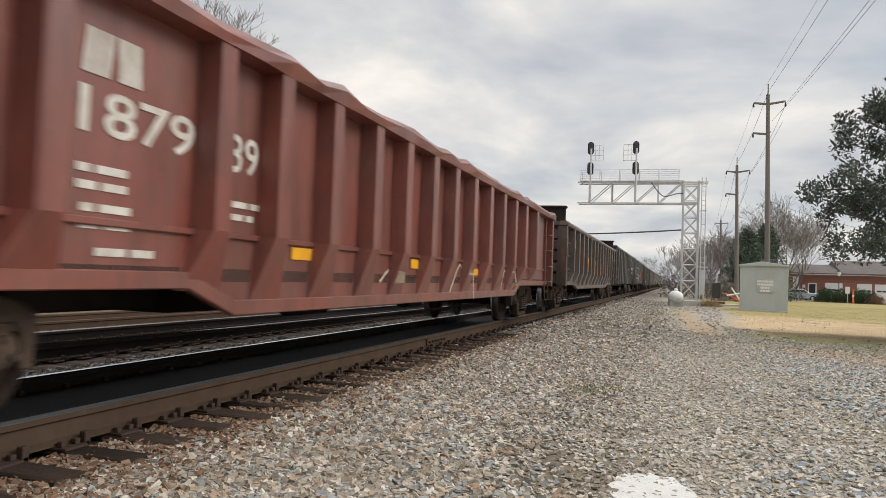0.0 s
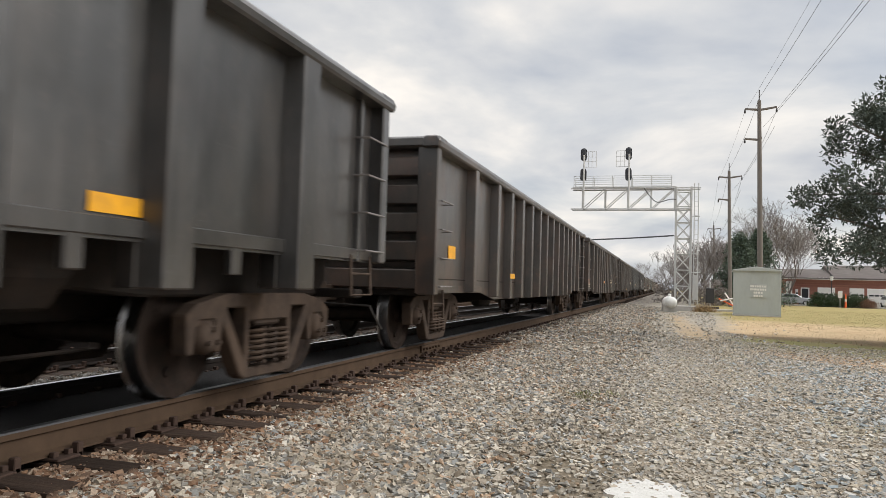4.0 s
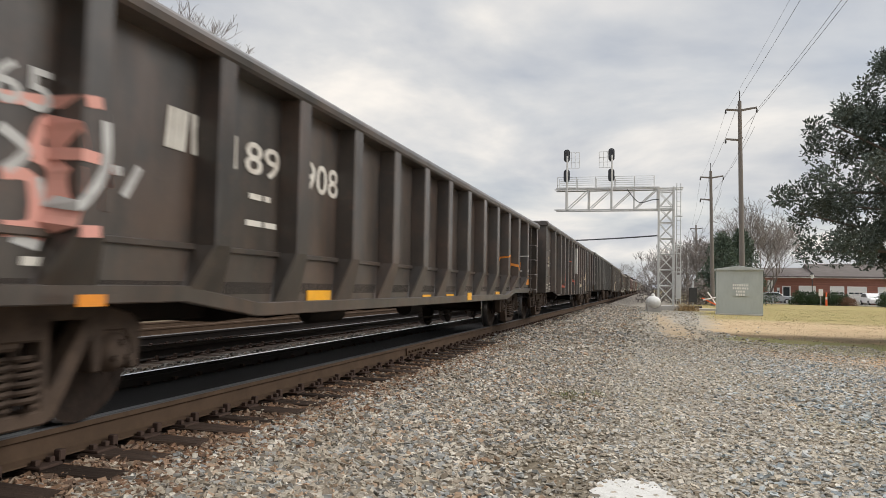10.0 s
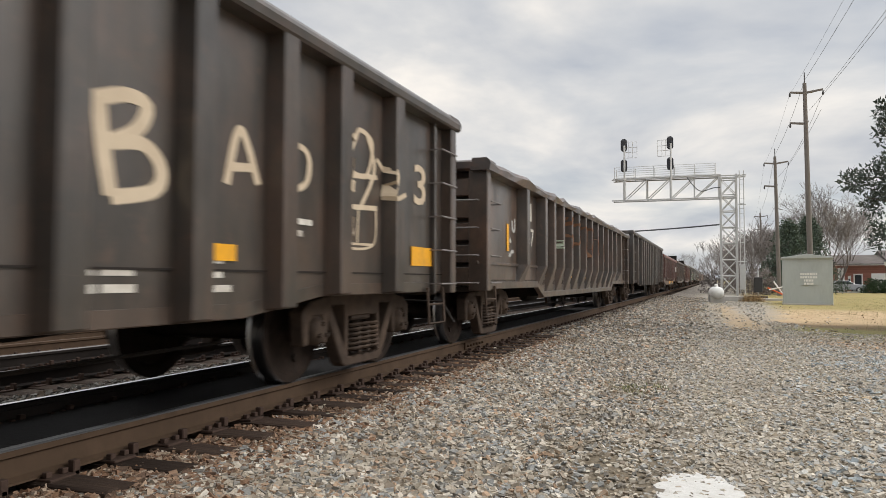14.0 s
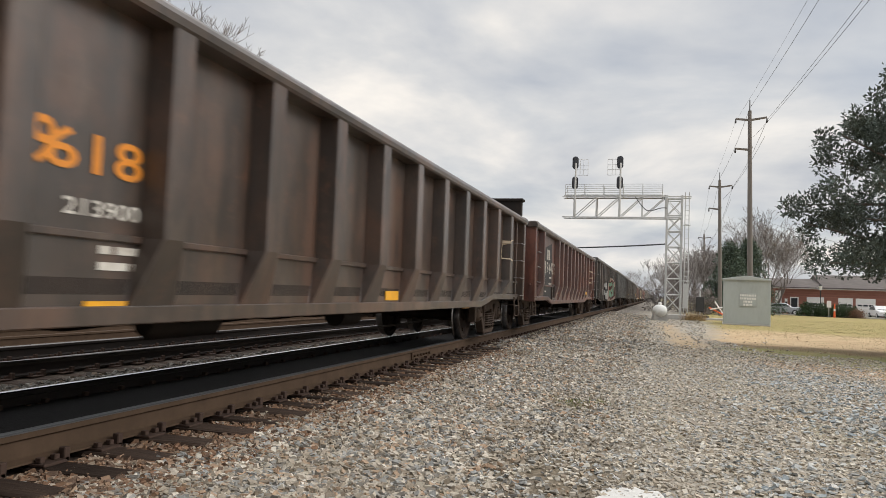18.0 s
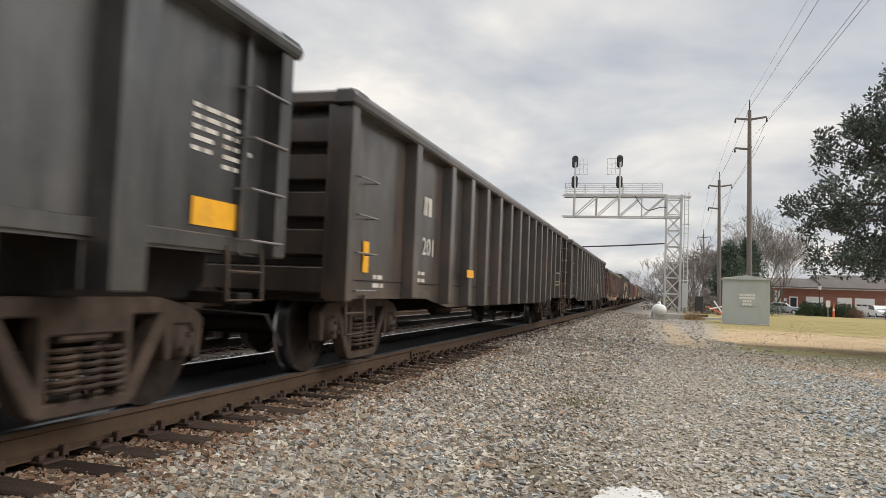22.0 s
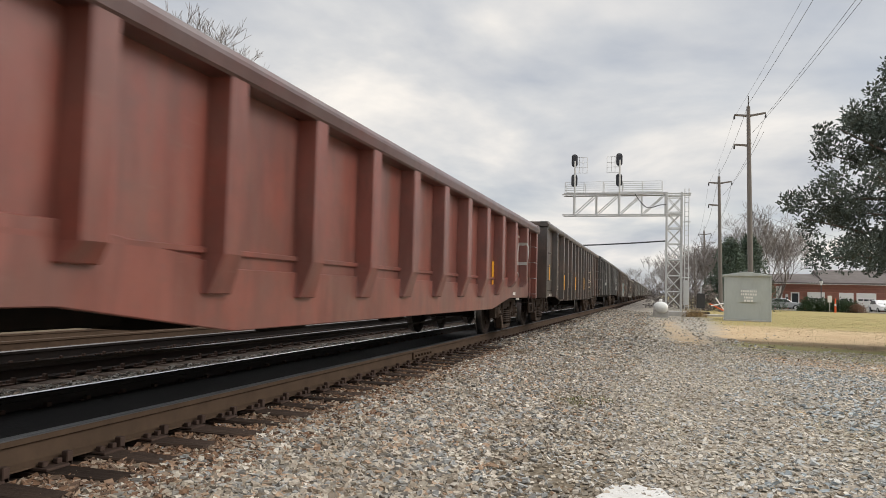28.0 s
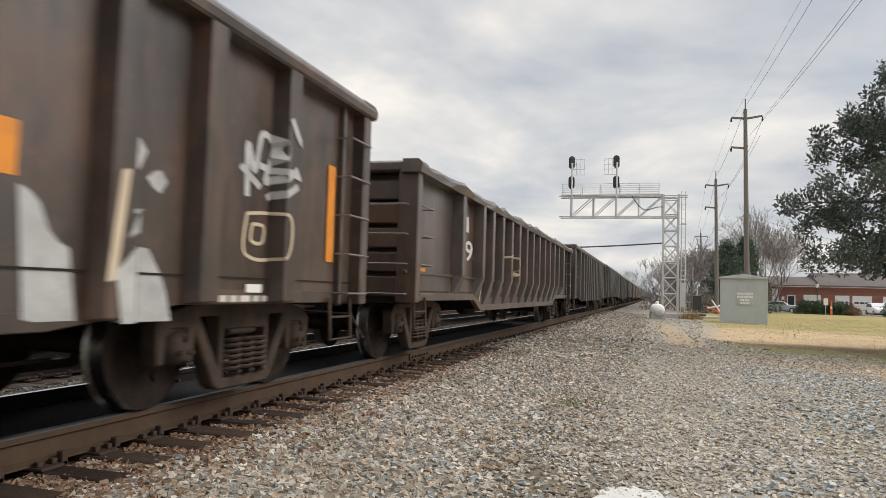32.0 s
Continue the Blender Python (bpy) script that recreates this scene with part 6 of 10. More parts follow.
plates(TRAIN_CARS[9], "flare", [(-3.42, 0.87, 0.43, 0.14), (-0.5, 0.81, 0.32, 0.12), (0.55, 0.8, 0.37, 0.14)], M_YELLOW, label="yellow reflective strip")
plates(TRAIN_CARS[9], "flare", [(-6.05, 0.89, 0.17, 0.07)], M_ORANGE, label="yellow reflective strip")
letters(TRAIN_CARS[9], "flare", "265", -6.43, 1.94, 0.24, M_PALE, "graffiti", width=0.49)
paint_strokes(TRAIN_CARS[9], "flare", [(0.07, (-6.44, 1.96), (-6.28, 1.99), (-6.03, 2.04)), (0.07, (-6.26, 1.69), (-6.19, 1.9), (-6.13, 1.72)), (0.07, (-6.25, 1.72), (-6.03, 1.71)), (0.07, (-6.41, 1.56), (-6.26, 1.56), (-6.24, 1.32), (-6.39, 1.28))], M_PINK, label="pink and white graffiti")
paint_strokes(TRAIN_CARS[9], "flare", [(0.07, (-6.26, 1.69), (-6.15, 1.63), (-6.17, 1.36), (-6.23, 1.23)), (0.07, (-5.98, 1.41), (-5.95, 1.67), (-5.89, 1.46), (-5.87, 1.68)), (0.07, (-6.39, 1.26), (-6.01, 1.29))], M_PINK, label="pink and white graffiti")
paint_strokes(TRAIN_CARS[9], "flare", [(0.06, (-6.43, 1.81), (-6.29, 1.71), (-6.39, 1.58)), (0.06, (-6.23, 1.57), (-6.15, 1.42), (-6.0, 1.66), (-6.0, 1.94)), (0.06, (-5.89, 1.9), (-5.87, 1.72), (-5.71, 1.71)), (0.06, (-5.69, 1.55), (-5.58, 1.76))], M_PALE, label="white graffiti lines")
paint_strokes(TRAIN_CARS[9], "flare", [(0.06, (-6.34, 1.23), (-6.2, 1.19))], M_PALE, label="white graffiti lines")
data_bars(TRAIN_CARS[9], "flare", -6.29, 1.08, 1, 0.2)
paint_strokes(TRAIN_CARS[9], "flare", [(0.04, (3.64, 1.35), (3.8, 1.63), (4.09, 1.72), (4.11, 1.44)), (0.04, (4.75, 1.3), (4.79, 1.68), (5.0, 1.44), (5.19, 1.72), (5.15, 1.26))], M_ORANGE, label="")
plates(TRAIN_CARS[9], "flare", [(1.02, 0.83, 0.23, 0.13), (3.73, 0.83, 0.44, 0.14)], M_YELLOW, label="yellow reflective strip")
plates(TRAIN_CARS[9], "flare", [(6.88, 1.2, 0.42, 0.24)], M_ORANGE, label="yellow reflective strip")
paint_strokes(TRAIN_CARS[9], "flare", [(0.03, (5.79, 1.8), (6.19, 1.81), (6.16, 1.47), (5.77, 1.48), (5.79, 1.8))], M_PALE, label="")
plates(TRAIN_CARS[10], "slab", [(-6.93, 1.39, 0.39, 0.22), (-3.67, 1.29, 0.36, 0.12), (-1.92, 1.27, 0.33, 0.12), (-0.11, 1.26, 0.4, 0.14)], M_YELLOW, label="yellow reflective strip")
mark_shapes(TRAIN_CARS[10], "slab", -5.37, 2.02, 0.42, 0.24, M_WHITE)
letters(TRAIN_CARS[10], "slab", "210", -5.47, 1.63, 0.23, M_WHITE, "stencilled_number", width=0.51)
letters(TRAIN_CARS[10], "slab", "16", -4.42, 1.63, 0.23, M_WHITE, "stencilled_number", width=0.26)
data_bars(TRAIN_CARS[10], "slab", -6.76, 1.07, 2, 0.35)
data_bars(TRAIN_CARS[10], "slab", -6.13, 1.13, 3, 0.2)
data_bars(TRAIN_CARS[10], "slab", -5.55, 1.23, 1, 0.3)
data_bars(TRAIN_CARS[10], "slab", -5.59, 0.97, 2, 0.4)
paint_fill(TRAIN_CARS[10], "slab", [[(-0.07, 1.69), (-0.0, 2.75), (0.46, 2.77), (0.34, 1.61)]], M_PALE, lift=0.005, label="tall pale painted panel")
paint_strokes(TRAIN_CARS[10], "slab", [(0.05, (1.79, 0.89), (2.05, 1.83), (2.48, 1.13)), (0.05, (3.29, 0.88), (3.64, 1.8), (3.57, 0.88)), (0.05, (5.36, 1.46), (5.65, 1.69))], M_CREAM, label="")
paint_strokes(TRAIN_CARS[10], "slab", [(0.04, (-6.41, 1.87), (-6.34, 1.73), (-6.21, 1.89), (-6.26, 2.02), (-6.35, 1.97))], M_CREAM, label="")
data_bars(TRAIN_CARS[10], "slab", -6.41, 1.71, 1, 0.25)
paint_strokes(TRAIN_CARS[10], "slab", [(0.05, (-3.6, 0.91), (-3.24, 1.76), (-2.99, 1.94), (-2.78, 1.51), (-3.11, 0.91)), (0.05, (-1.91, 1.07), (-1.85, 1.99), (-1.62, 2.1)), (0.05, (-1.16, 0.9), (-0.92, 1.54), (-0.6, 0.99))], M_REDSPRAY, label="rusty red graffiti")
paint_strokes(TRAIN_CARS[10], "slab", [(0.05, (6.34, 2.11), (6.39, 1.98), (6.52, 1.88), (6.64, 1.94), (6.75, 1.91)), (0.05, (6.71, 2.28), (6.78, 2.24), (6.73, 2.18), (6.67, 2.2), (6.71, 2.28)), (0.05, (6.42, 1.62), (6.58, 1.81), (6.81, 1.83), (6.94, 1.76), (6.75, 1.66), (6.56, 1.63)), (0.05, (6.82, 1.9), (6.91, 2.16), (7.0, 2.15), (7.08, 2.14))], M_CREAM, label="cream and brown graffiti face")
paint_strokes(TRAIN_CARS[10], "slab", [(0.05, (6.85, 1.89), (7.07, 1.98)), (0.05, (6.51, 1.51), (6.63, 1.57)), (0.05, (6.53, 1.47), (6.77, 1.55))], M_CREAM, label="cream and brown graffiti face")
paint_strokes(TRAIN_CARS[10], "slab", [(0.08, (6.51, 1.97), (6.62, 2.12), (6.7, 1.93), (6.62, 1.72)), (0.08, (6.44, 1.77), (6.54, 1.59)), (0.08, (6.91, 1.82), (7.08, 1.93))], M_REDSPRAY, label="brown sprayed shading")
paint_strokes(TRAIN_CARS[10], "slab", [(0.06, (6.34, 1.1), (6.42, 1.28), (6.5, 1.31), (6.43, 1.05)), (0.06, (6.51, 1.06), (6.58, 1.29), (6.66, 1.12), (6.74, 1.34)), (0.06, (6.79, 1.06), (6.87, 1.29), (6.99, 1.14)), (0.06, (6.55, 0.95), (6.59, 1.15))], M_PALE, label="pale blocky graffiti")
plates(TRAIN_CARS[10], "slab", [(7.31, 1.6, 0.34, 0.18)], M_YELLOW, label="yellow reflective strip")
data_bars(TRAIN_CARS[10], "slab", 6.31, 1.13, 3, 0.55)
data_bars(TRAIN_CARS[10], "slab", 6.72, 1.13, 3, 0.45)
paint_strokes(TRAIN_CARS[11], "tub", [(0.04, (-4.1, 1.61), (-4.02, 2.02), (-3.86, 1.87), (-4.06, 1.7))], M_PALE, label="")
paint_strokes(TRAIN_CARS[12], "slab", [(0.09, (3.02, 2.04), (3.05, 1.77), (3.10, 1.49)), (0.09, (2.97, 2.01), (3.18, 2.1), (3.31, 2.07), (3.25, 1.91), (3.06, 1.78)), (0.09, (3.06, 1.79), (3.29, 1.83), (3.41, 1.71), (3.37, 1.56), (3.10, 1.48))], M_CREAM, label="cream sprayed letter")
paint_strokes(TRAIN_CARS[12], "slab", [(0.065, (3.92, 1.69), (4.04, 2.11), (4.22, 1.73)), (0.065, (3.97, 1.82), (4.17, 1.85)), (0.055, (4.59, 2.15), (4.62, 1.75)), (0.055, (4.57, 2.13), (4.74, 2.11), (4.80, 2.0), (4.76, 1.83), (4.60, 1.74))], M_CREAM, label="cream sprayed letter")
letters(TRAIN_CARS[12], "slab", "3", 6.72, 1.9, 0.46, M_CREAM, "graffiti", width=0.28)
plates(TRAIN_CARS[12], "slab", [(3.79, 1.2, 0.43, 0.12), (6.79, 1.28, 0.49, 0.22)], M_YELLOW, label="yellow reflective strip")
data_bars(TRAIN_CARS[12], "slab", 3.66, 1.12, 3, 0.25)
data_bars(TRAIN_CARS[12], "slab", 2.85, 1.03, 1, 0.35)
data_bars(TRAIN_CARS[12], "slab", 2.86, 0.93, 1, 0.3)
data_bars(TRAIN_CARS[12], "slab", 4.48, 1.47, 2, 0.25)
paint_strokes(TRAIN_CARS[12], "slab", [(0.05, (5.18, 2.34), (5.26, 2.24), (5.19, 1.83), (5.46, 2.38), (5.55, 2.48), (5.75, 2.39), (5.65, 2.05), (5.35, 2.05)), (0.05, (5.64, 2.48), (5.79, 2.13), (5.56, 1.73)), (0.05, (5.31, 2.0), (5.84, 2.06)), (0.05, (5.83, 2.25), (5.98, 2.11), (5.94, 1.86), (6.14, 1.92))], M_CREAM, label="cream sprayed figure")
paint_strokes(TRAIN_CARS[12], "slab", [(0.05, (5.31, 1.7), (5.84, 1.74))], M_CREAM, label="cream sprayed figure")
paint_strokes(TRAIN_CARS[12], "slab", [(0.025, (5.27, 1.72), (5.24, 1.35), (5.77, 1.36), (5.82, 1.76)), (0.025, (5.52, 1.73), (5.5, 1.37)), (0.025, (5.24, 1.35), (5.77, 1.36))], M_CREAM, label="")
paint_strokes(TRAIN_CARS[12], "slab", [(0.05, (-7.0, 1.41), (-6.83, 1.08), (-6.92, 1.53), (-6.56, 1.32), (-6.65, 1.62), (-6.27, 1.49), (-6.56, 1.16), (-6.37, 1.09)), (0.05, (-6.92, 0.94), (-6.47, 0.89)), (0.05, (-6.74, 1.08), (-6.65, 0.86))], M_PALE, label="white scribbled tag")
plates(TRAIN_CARS[12], "slab", [(-6.98, 1.14, 0.27, 0.26), (-3.6, 0.99, 0.19, 0.29)], M_YELLOW, label="yellow reflective strip")
letters(TRAIN_CARS[12], "slab", "20", -5.28, 1.54, 0.25, M_WHITE, "stencilled_number", width=0.31)
letters(TRAIN_CARS[12], "slab", "138", -4.33, 1.54, 0.27, M_WHITE, "stencilled_number", width=0.25)
data_bars(TRAIN_CARS[12], "slab", -5.47, 1.22, 2, 0.3)
data_bars(TRAIN_CARS[12], "slab", -5.26, 2.38, 3, 0.2)
paint_strokes(TRAIN_CARS[12], "slab", [(0.06, (-3.54, 0.85), (-3.43, 2.18), (-2.76, 2.21)), (0.06, (-2.61, 0.83), (-2.78, 1.62), (-2.38, 1.47)), (0.06, (-4.39, 1.44), (-3.86, 1.52))], M_CREAM, label="pale tall letters")
mark_shapes(TRAIN_CARS[13], "knee", -5.2, 2.13, 0.44, 0.34, M_WHITE)
letters(TRAIN_CARS[13], "knee", "167", -5.18, 1.66, 0.33, M_WHITE, "stencilled_number", width=0.53)
letters(TRAIN_CARS[13], "knee", "360", -4.24, 1.67, 0.29, M_WHITE, "stencilled_number", width=0.56)
plates(TRAIN_CARS[13], "knee", [(-4.07, 1.16, 0.44, 0.12), (-1.66, 1.12, 0.31, 0.12), (0.01, 1.09, 0.31, 0.12)], M_YELLOW, label="yellow reflective strip")
plates(TRAIN_CARS[13], "knee", [(-6.14, 1.73, 0.1, 0.46)], M_YELLOW, label="yellow reflective strip")
paint_strokes(TRAIN_CARS[13], "knee", [(0.03, (-3.37, 1.82), (-3.27, 1.37), (-3.11, 1.64), (-3.02, 1.87), (-3.33, 1.72), (-2.92, 1.72)), (0.03, (-3.09, 1.23), (-3.06, 1.54))], M_GREENSPRAY, label="pale green scribble")
paint_strokes(TRAIN_CARS[13], "knee", [(0.08, (-2.42, 2.42), (-2.12, 2.43), (-2.47, 2.12), (-2.11, 2.0), (-2.17, 1.75)), (0.08, (-1.52, 2.35), (-1.3, 2.35), (-1.33, 1.97), (-1.58, 1.88)), (0.08, (-0.72, 2.34), (-0.54, 2.3), (-0.61, 1.69)), (0.08, (0.1, 2.39), (0.32, 2.26), (0.07, 1.59))], M_RUSTRUN, label="rust-coloured faded letters")
paint_strokes(TRAIN_CARS[13], "knee", [(0.08, (0.98, 2.26), (1.12, 1.66)), (0.08, (1.87, 2.09), (1.96, 1.52))], M_RUSTRUN, label="rust-coloured faded letters")
paint_strokes(TRAIN_CARS[13], "knee", [(0.06, (-5.9, 2.04), (-5.9, 1.9), (-5.82, 1.85), (-5.77, 1.91), (-5.78, 2.08)), (0.06, (-6.03, 1.65), (-6.01, 1.72), (-5.97, 1.65)), (0.06, (-6.08, 1.44), (-6.0, 1.43), (-5.95, 1.49), (-5.82, 1.5))], M_PALE, label="")
data_bars(TRAIN_CARS[13], "knee", 0.41, 0.79, 1, 0.2)
plates(TRAIN_CARS[14], "slab", [(6.84, 1.27, 0.42, 0.21)], M_ORANGE, label="faded orange strip")
data_bars(TRAIN_CARS[14], "slab", 6.62, 1.14, 1, 0.35)
data_bars(TRAIN_CARS[14], "slab", 6.59, 1.04, 1, 0.5)
plates(TRAIN_CARS[15], "wide", [(-6.5, 1.31, 0.52, 0.23), (-2.83, 0.87, 0.32, 0.14), (-0.42, 0.78, 0.39, 0.15)], M_YELLOW, label="yellow reflective strip")
letters(TRAIN_CARS[15], "wide", "58241", -5.4, 1.8, 0.28, M_WHITE, "stencilled_number", width=0.95)
mark_shapes(TRAIN_CARS[15], "wide", -5.41, 2.28, 0.5, 0.24, M_WHITE)
data_bars(TRAIN_CARS[15], "wide", -5.42, 1.52, 2, 0.4)
plates(TRAIN_CARS[15], "wide", [(-0.22, 0.82, 0.44, 0.13), (0.89, 0.85, 0.45, 0.13), (3.27, 0.84, 0.44, 0.14), (7.17, 1.5, 0.39, 0.27)], M_YELLOW, label="yellow reflective strip")
paint_fill(TRAIN_CARS[15], "wide", [[(0.88, 1.14), (1.03, 1.73), (1.12, 1.82), (1.14, 1.52), (1.04, 1.2)]], M_PALE, lift=0.005, label="peeled pale patch")
paint_fill(TRAIN_CARS[15], "wide", [[(5.87, 2.12), (6.35, 2.15), (6.3, 1.75), (5.86, 1.75)]], M_TRIMWHITE, lift=0.005, label="")
letters(TRAIN_CARS[16], "flare", "618", -3.45, 1.64, 0.24, M_ORANGE, "stencilled_number", width=0.64)
letters(TRAIN_CARS[16], "flare", "9", -3.93, 1.64, 0.27, M_ORANGE, "stencilled_number", width=0.14)
letters(TRAIN_CARS[16], "flare", "213900", -3.42, 1.38, 0.1, M_WHITE, "stencilled_number", width=0.5)
data_bars(TRAIN_CARS[16], "flare", -3.38, 1.16, 2, 0.55)
plates(TRAIN_CARS[16], "flare", [(-3.25, 0.81, 0.41, 0.12), (0.62, 0.92, 0.36, 0.12), (3.6, 0.76, 0.36, 0.11)], M_YELLOW, label="yellow reflective strip")
paint_strokes(TRAIN_CARS[16], "flare", [(0.03, (5.95, 2.15), (6.31, 2.15), (6.26, 1.77), (5.9, 1.78), (5.95, 2.15))], M_CREAM, label="")
paint_fill(TRAIN_CARS[17], "louvre", [[(-5.51, 2.39), (-4.3, 2.63), (-4.24, 0.83), (-5.55, 0.87)]], M_INK, lift=0.003, label="repainted black panel")
mark_shapes(TRAIN_CARS[17], "louvre", -5.16, 2.07, 0.48, 0.31, M_WHITE)
for digit, y, width in (("1", -5.42, 0.10), ("9", -5.16, 0.22), ("4", -4.84, 0.23), ("4", -4.54, 0.22), ("7", -4.21, 0.22), ("9", -3.93, 0.22)):
    letters(TRAIN_CARS[17], "louvre", digit, y, 1.65, 0.35, M_WHITE, "stencilled_number", width=width, free=True)
box = Geo().box(1.44, 1.50, -4.30, -3.80, 0.84, 0.90).box(1.44, 1.50, -4.30, -3.80, 1.27, 1.33).box(1.44, 1.50, -4.30, -4.24, 0.90, 1.27).box(1.44, 1.50, -3.86, -3.80, 0.90, 1.27)
part("tool_pocket", box, PAINTS["brown"], TRAIN_CARS[17], "framed pocket in the side above the sill", bevel=0.01)
part("pocket_plate", Geo().box(1.452, 1.46, -4.24, -3.86, 0.90, 1.27), M_UNDER, TRAIN_CARS[17], "dark plate in the pocket")
plates(TRAIN_CARS[17], "louvre", [(-3.08, 1.1, 0.46, 0.1), (0.54, 1.09, 0.39, 0.12)], M_YELLOW, label="yellow reflective strip")
data_bars(TRAIN_CARS[17], "louvre", -4.65, 1.5, 1, 0.3)
data_bars(TRAIN_CARS[17], "louvre", -4.75, 1.31, 1, 0.4)
paint_fill(TRAIN_CARS[17], "louvre", [[(-5.6, 1.41), (-5.48, 1.41), (-5.5, 1.36), (-5.55, 1.32)]], M_WHITE, lift=0.005, label="")
paint_fill(TRAIN_CARS[17], "louvre", [[(-5.37, 1.12), (-5.17, 1.11), (-5.17, 1.07), (-5.37, 1.08)]], M_WHITE, lift=0.005, label="")
paint_strokes(TRAIN_CARS[17], "louvre", [(0.03, (-5.37, 1.65), (-5.37, 1.52), (-5.38, 1.26)), (0.03, (-5.29, 1.67), (-5.25, 1.58))], M_PALE, label="")
paint_strokes(TRAIN_CARS[17], "louvre", [(0.04, (5.83, 2.36), (5.55, 1.99), (5.57, 1.64), (5.89, 1.39), (6.21, 1.67), (6.23, 2.12), (6.01, 2.37), (5.83, 2.36)), (0.04, (5.43, 1.92), (5.53, 1.69), (5.69, 1.81)), (0.04, (5.52, 1.78), (6.25, 1.89)), (0.04, (5.97, 1.64), (5.79, 1.52), (6.02, 1.48))], M_CREAM, label="chalk-drawn oval face")
plates(TRAIN_CARS[17], "louvre", [(3.71, 1.11, 0.41, 0.11)], M_YELLOW, label="yellow reflective strip")
plates(TRAIN_CARS[17], "louvre", [(7.02, 1.2, 0.14, 0.23)], M_ORANGE, label="yellow reflective strip")
data_bars(TRAIN_CARS[17], "louvre", 5.47, 1.27, 2, 0.4)
plates(TRAIN_CARS[18], "slab", [(-6.46, 1.15, 0.45, 0.23), (-3.58, 1.08, 0.35, 0.15), (-0.93, 1.08, 0.29, 0.16)], M_YELLOW, label="yellow reflective strip")
letters(TRAIN_CARS[18], "slab", "2008", -5.48, 1.43, 0.29, M_PALE, "stencilled_number", width=0.72)
letters(TRAIN_CARS[18], "slab", "07", -4.38, 1.48, 0.28, M_WHITE, "stencilled_number", width=0.32)
mark_shapes(TRAIN_CARS[18], "slab", -5.45, 2.03, 0.36, 0.35, M_PALE)
data_bars(TRAIN_CARS[18], "slab", -5.5, 1.25, 1, 0.4)
data_bars(TRAIN_CARS[18], "slab", -5.48, 1.08, 1, 0.35)
paint_strokes(TRAIN_CARS[18], "slab", [(0.16, (-6.94, 1.36), (-6.85, 1.11), (-6.83, 0.91)), (0.16, (-6.84, 1.11), (-6.75, 1.33), (-6.57, 1.46)), (0.16, (-6.15, 1.22), (-6.07, 1.05), (-6.08, 0.9)), (0.16, (-6.07, 1.06), (-5.93, 1.19))], M_TEAL, label="faded teal sprayed stroke")
paint_strokes(TRAIN_CARS[18], "slab", [(0.16, (-6.56, 0.91), (-6.22, 0.91))], M_TEAL, label="faded teal sprayed stroke")
paint_fill(TRAIN_CARS[18], "slab", [[(-2.94, 0.81), (-2.84, 1.78), (-2.01, 1.81), (-1.98, 0.8)]], M_PALE, lift=0.005, label="pale grey graffiti letter")
paint_fill(TRAIN_CARS[18], "slab", [[(-1.92, 0.83), (-1.89, 1.84), (-1.31, 1.87), (-1.15, 0.82)]], M_PALE, lift=0.005, label="pale grey graffiti letter")
paint_fill(TRAIN_CARS[18], "slab", [[(-1.1, 0.82), (-0.96, 1.41), (-0.1, 1.34), (-0.07, 0.8)]], M_PALE, lift=0.005, label="pale grey graffiti letter")
paint_fill(TRAIN_CARS[18], "slab", [[(-4.43, 1.11), (-4.37, 1.46), (-4.22, 1.41), (-4.28, 1.09)]], M_PALE, lift=0.005, label="pale grey graffiti letter")
paint_fill(TRAIN_CARS[18], "slab", [[(-2.59, 1.57), (-2.32, 1.58), (-2.34, 1.34), (-2.58, 1.34)]], M_INK, lift=0.007, label="black graffiti shadow")
paint_fill(TRAIN_CARS[18], "slab", [[(-2.58, 1.16), (-2.31, 1.17), (-2.33, 0.81), (-2.59, 0.81)]], M_INK, lift=0.007, label="black graffiti shadow")
paint_fill(TRAIN_CARS[18], "slab", [[(-1.74, 1.5), (-1.4, 1.5), (-1.39, 1.22), (-1.76, 1.2)]], M_INK, lift=0.007, label="black graffiti shadow")
paint_fill(TRAIN_CARS[18], "slab", [[(-1.27, 1.98), (-0.15, 2.02), (-0.16, 1.33), (-0.96, 1.39)]], M_INK, lift=0.007, label="black graffiti shadow")
paint_fill(TRAIN_CARS[18], "slab", [[(-3.17, 1.08), (-3.0, 1.29), (-2.91, 0.83), (-3.15, 0.82)]], M_INK, lift=0.007, label="black graffiti shadow")
paint_strokes(TRAIN_CARS[18], "slab", [(0.04, (-2.91, 0.83), (-2.8, 1.8), (-2.01, 1.84)), (0.04, (-1.9, 0.83), (-1.87, 1.88), (-1.27, 1.91))], M_INK, label="black graffiti outline")
paint_fill(TRAIN_CARS[18], "slab", [[(-0.35, 0.73), (-0.38, 1.13), (-0.14, 1.25), (-0.09, 1.73), (-0.03, 1.82), (0.15, 1.9), (0.22, 2.17), (0.37, 2.08), (0.58, 2.24), (0.85, 2.2), (0.95, 2.03), (1.29, 2.23), (1.59, 2.4), (1.82, 2.35), (1.96, 2.14), (2.08, 2.29), (2.38, 2.15), (2.84, 2.37), (3.4, 2.4), (3.52, 2.24), (3.84, 2.44), (4.05, 2.17), (4.64, 2.27), (5.04, 2.01), (5.72, 2.11), (6.31, 2.11), (6.32, 0.85), (3.99, 0.74), (0.89, 0.72)]], M_BLUSH, lift=0.0045, label="pale pink graffiti cloud")
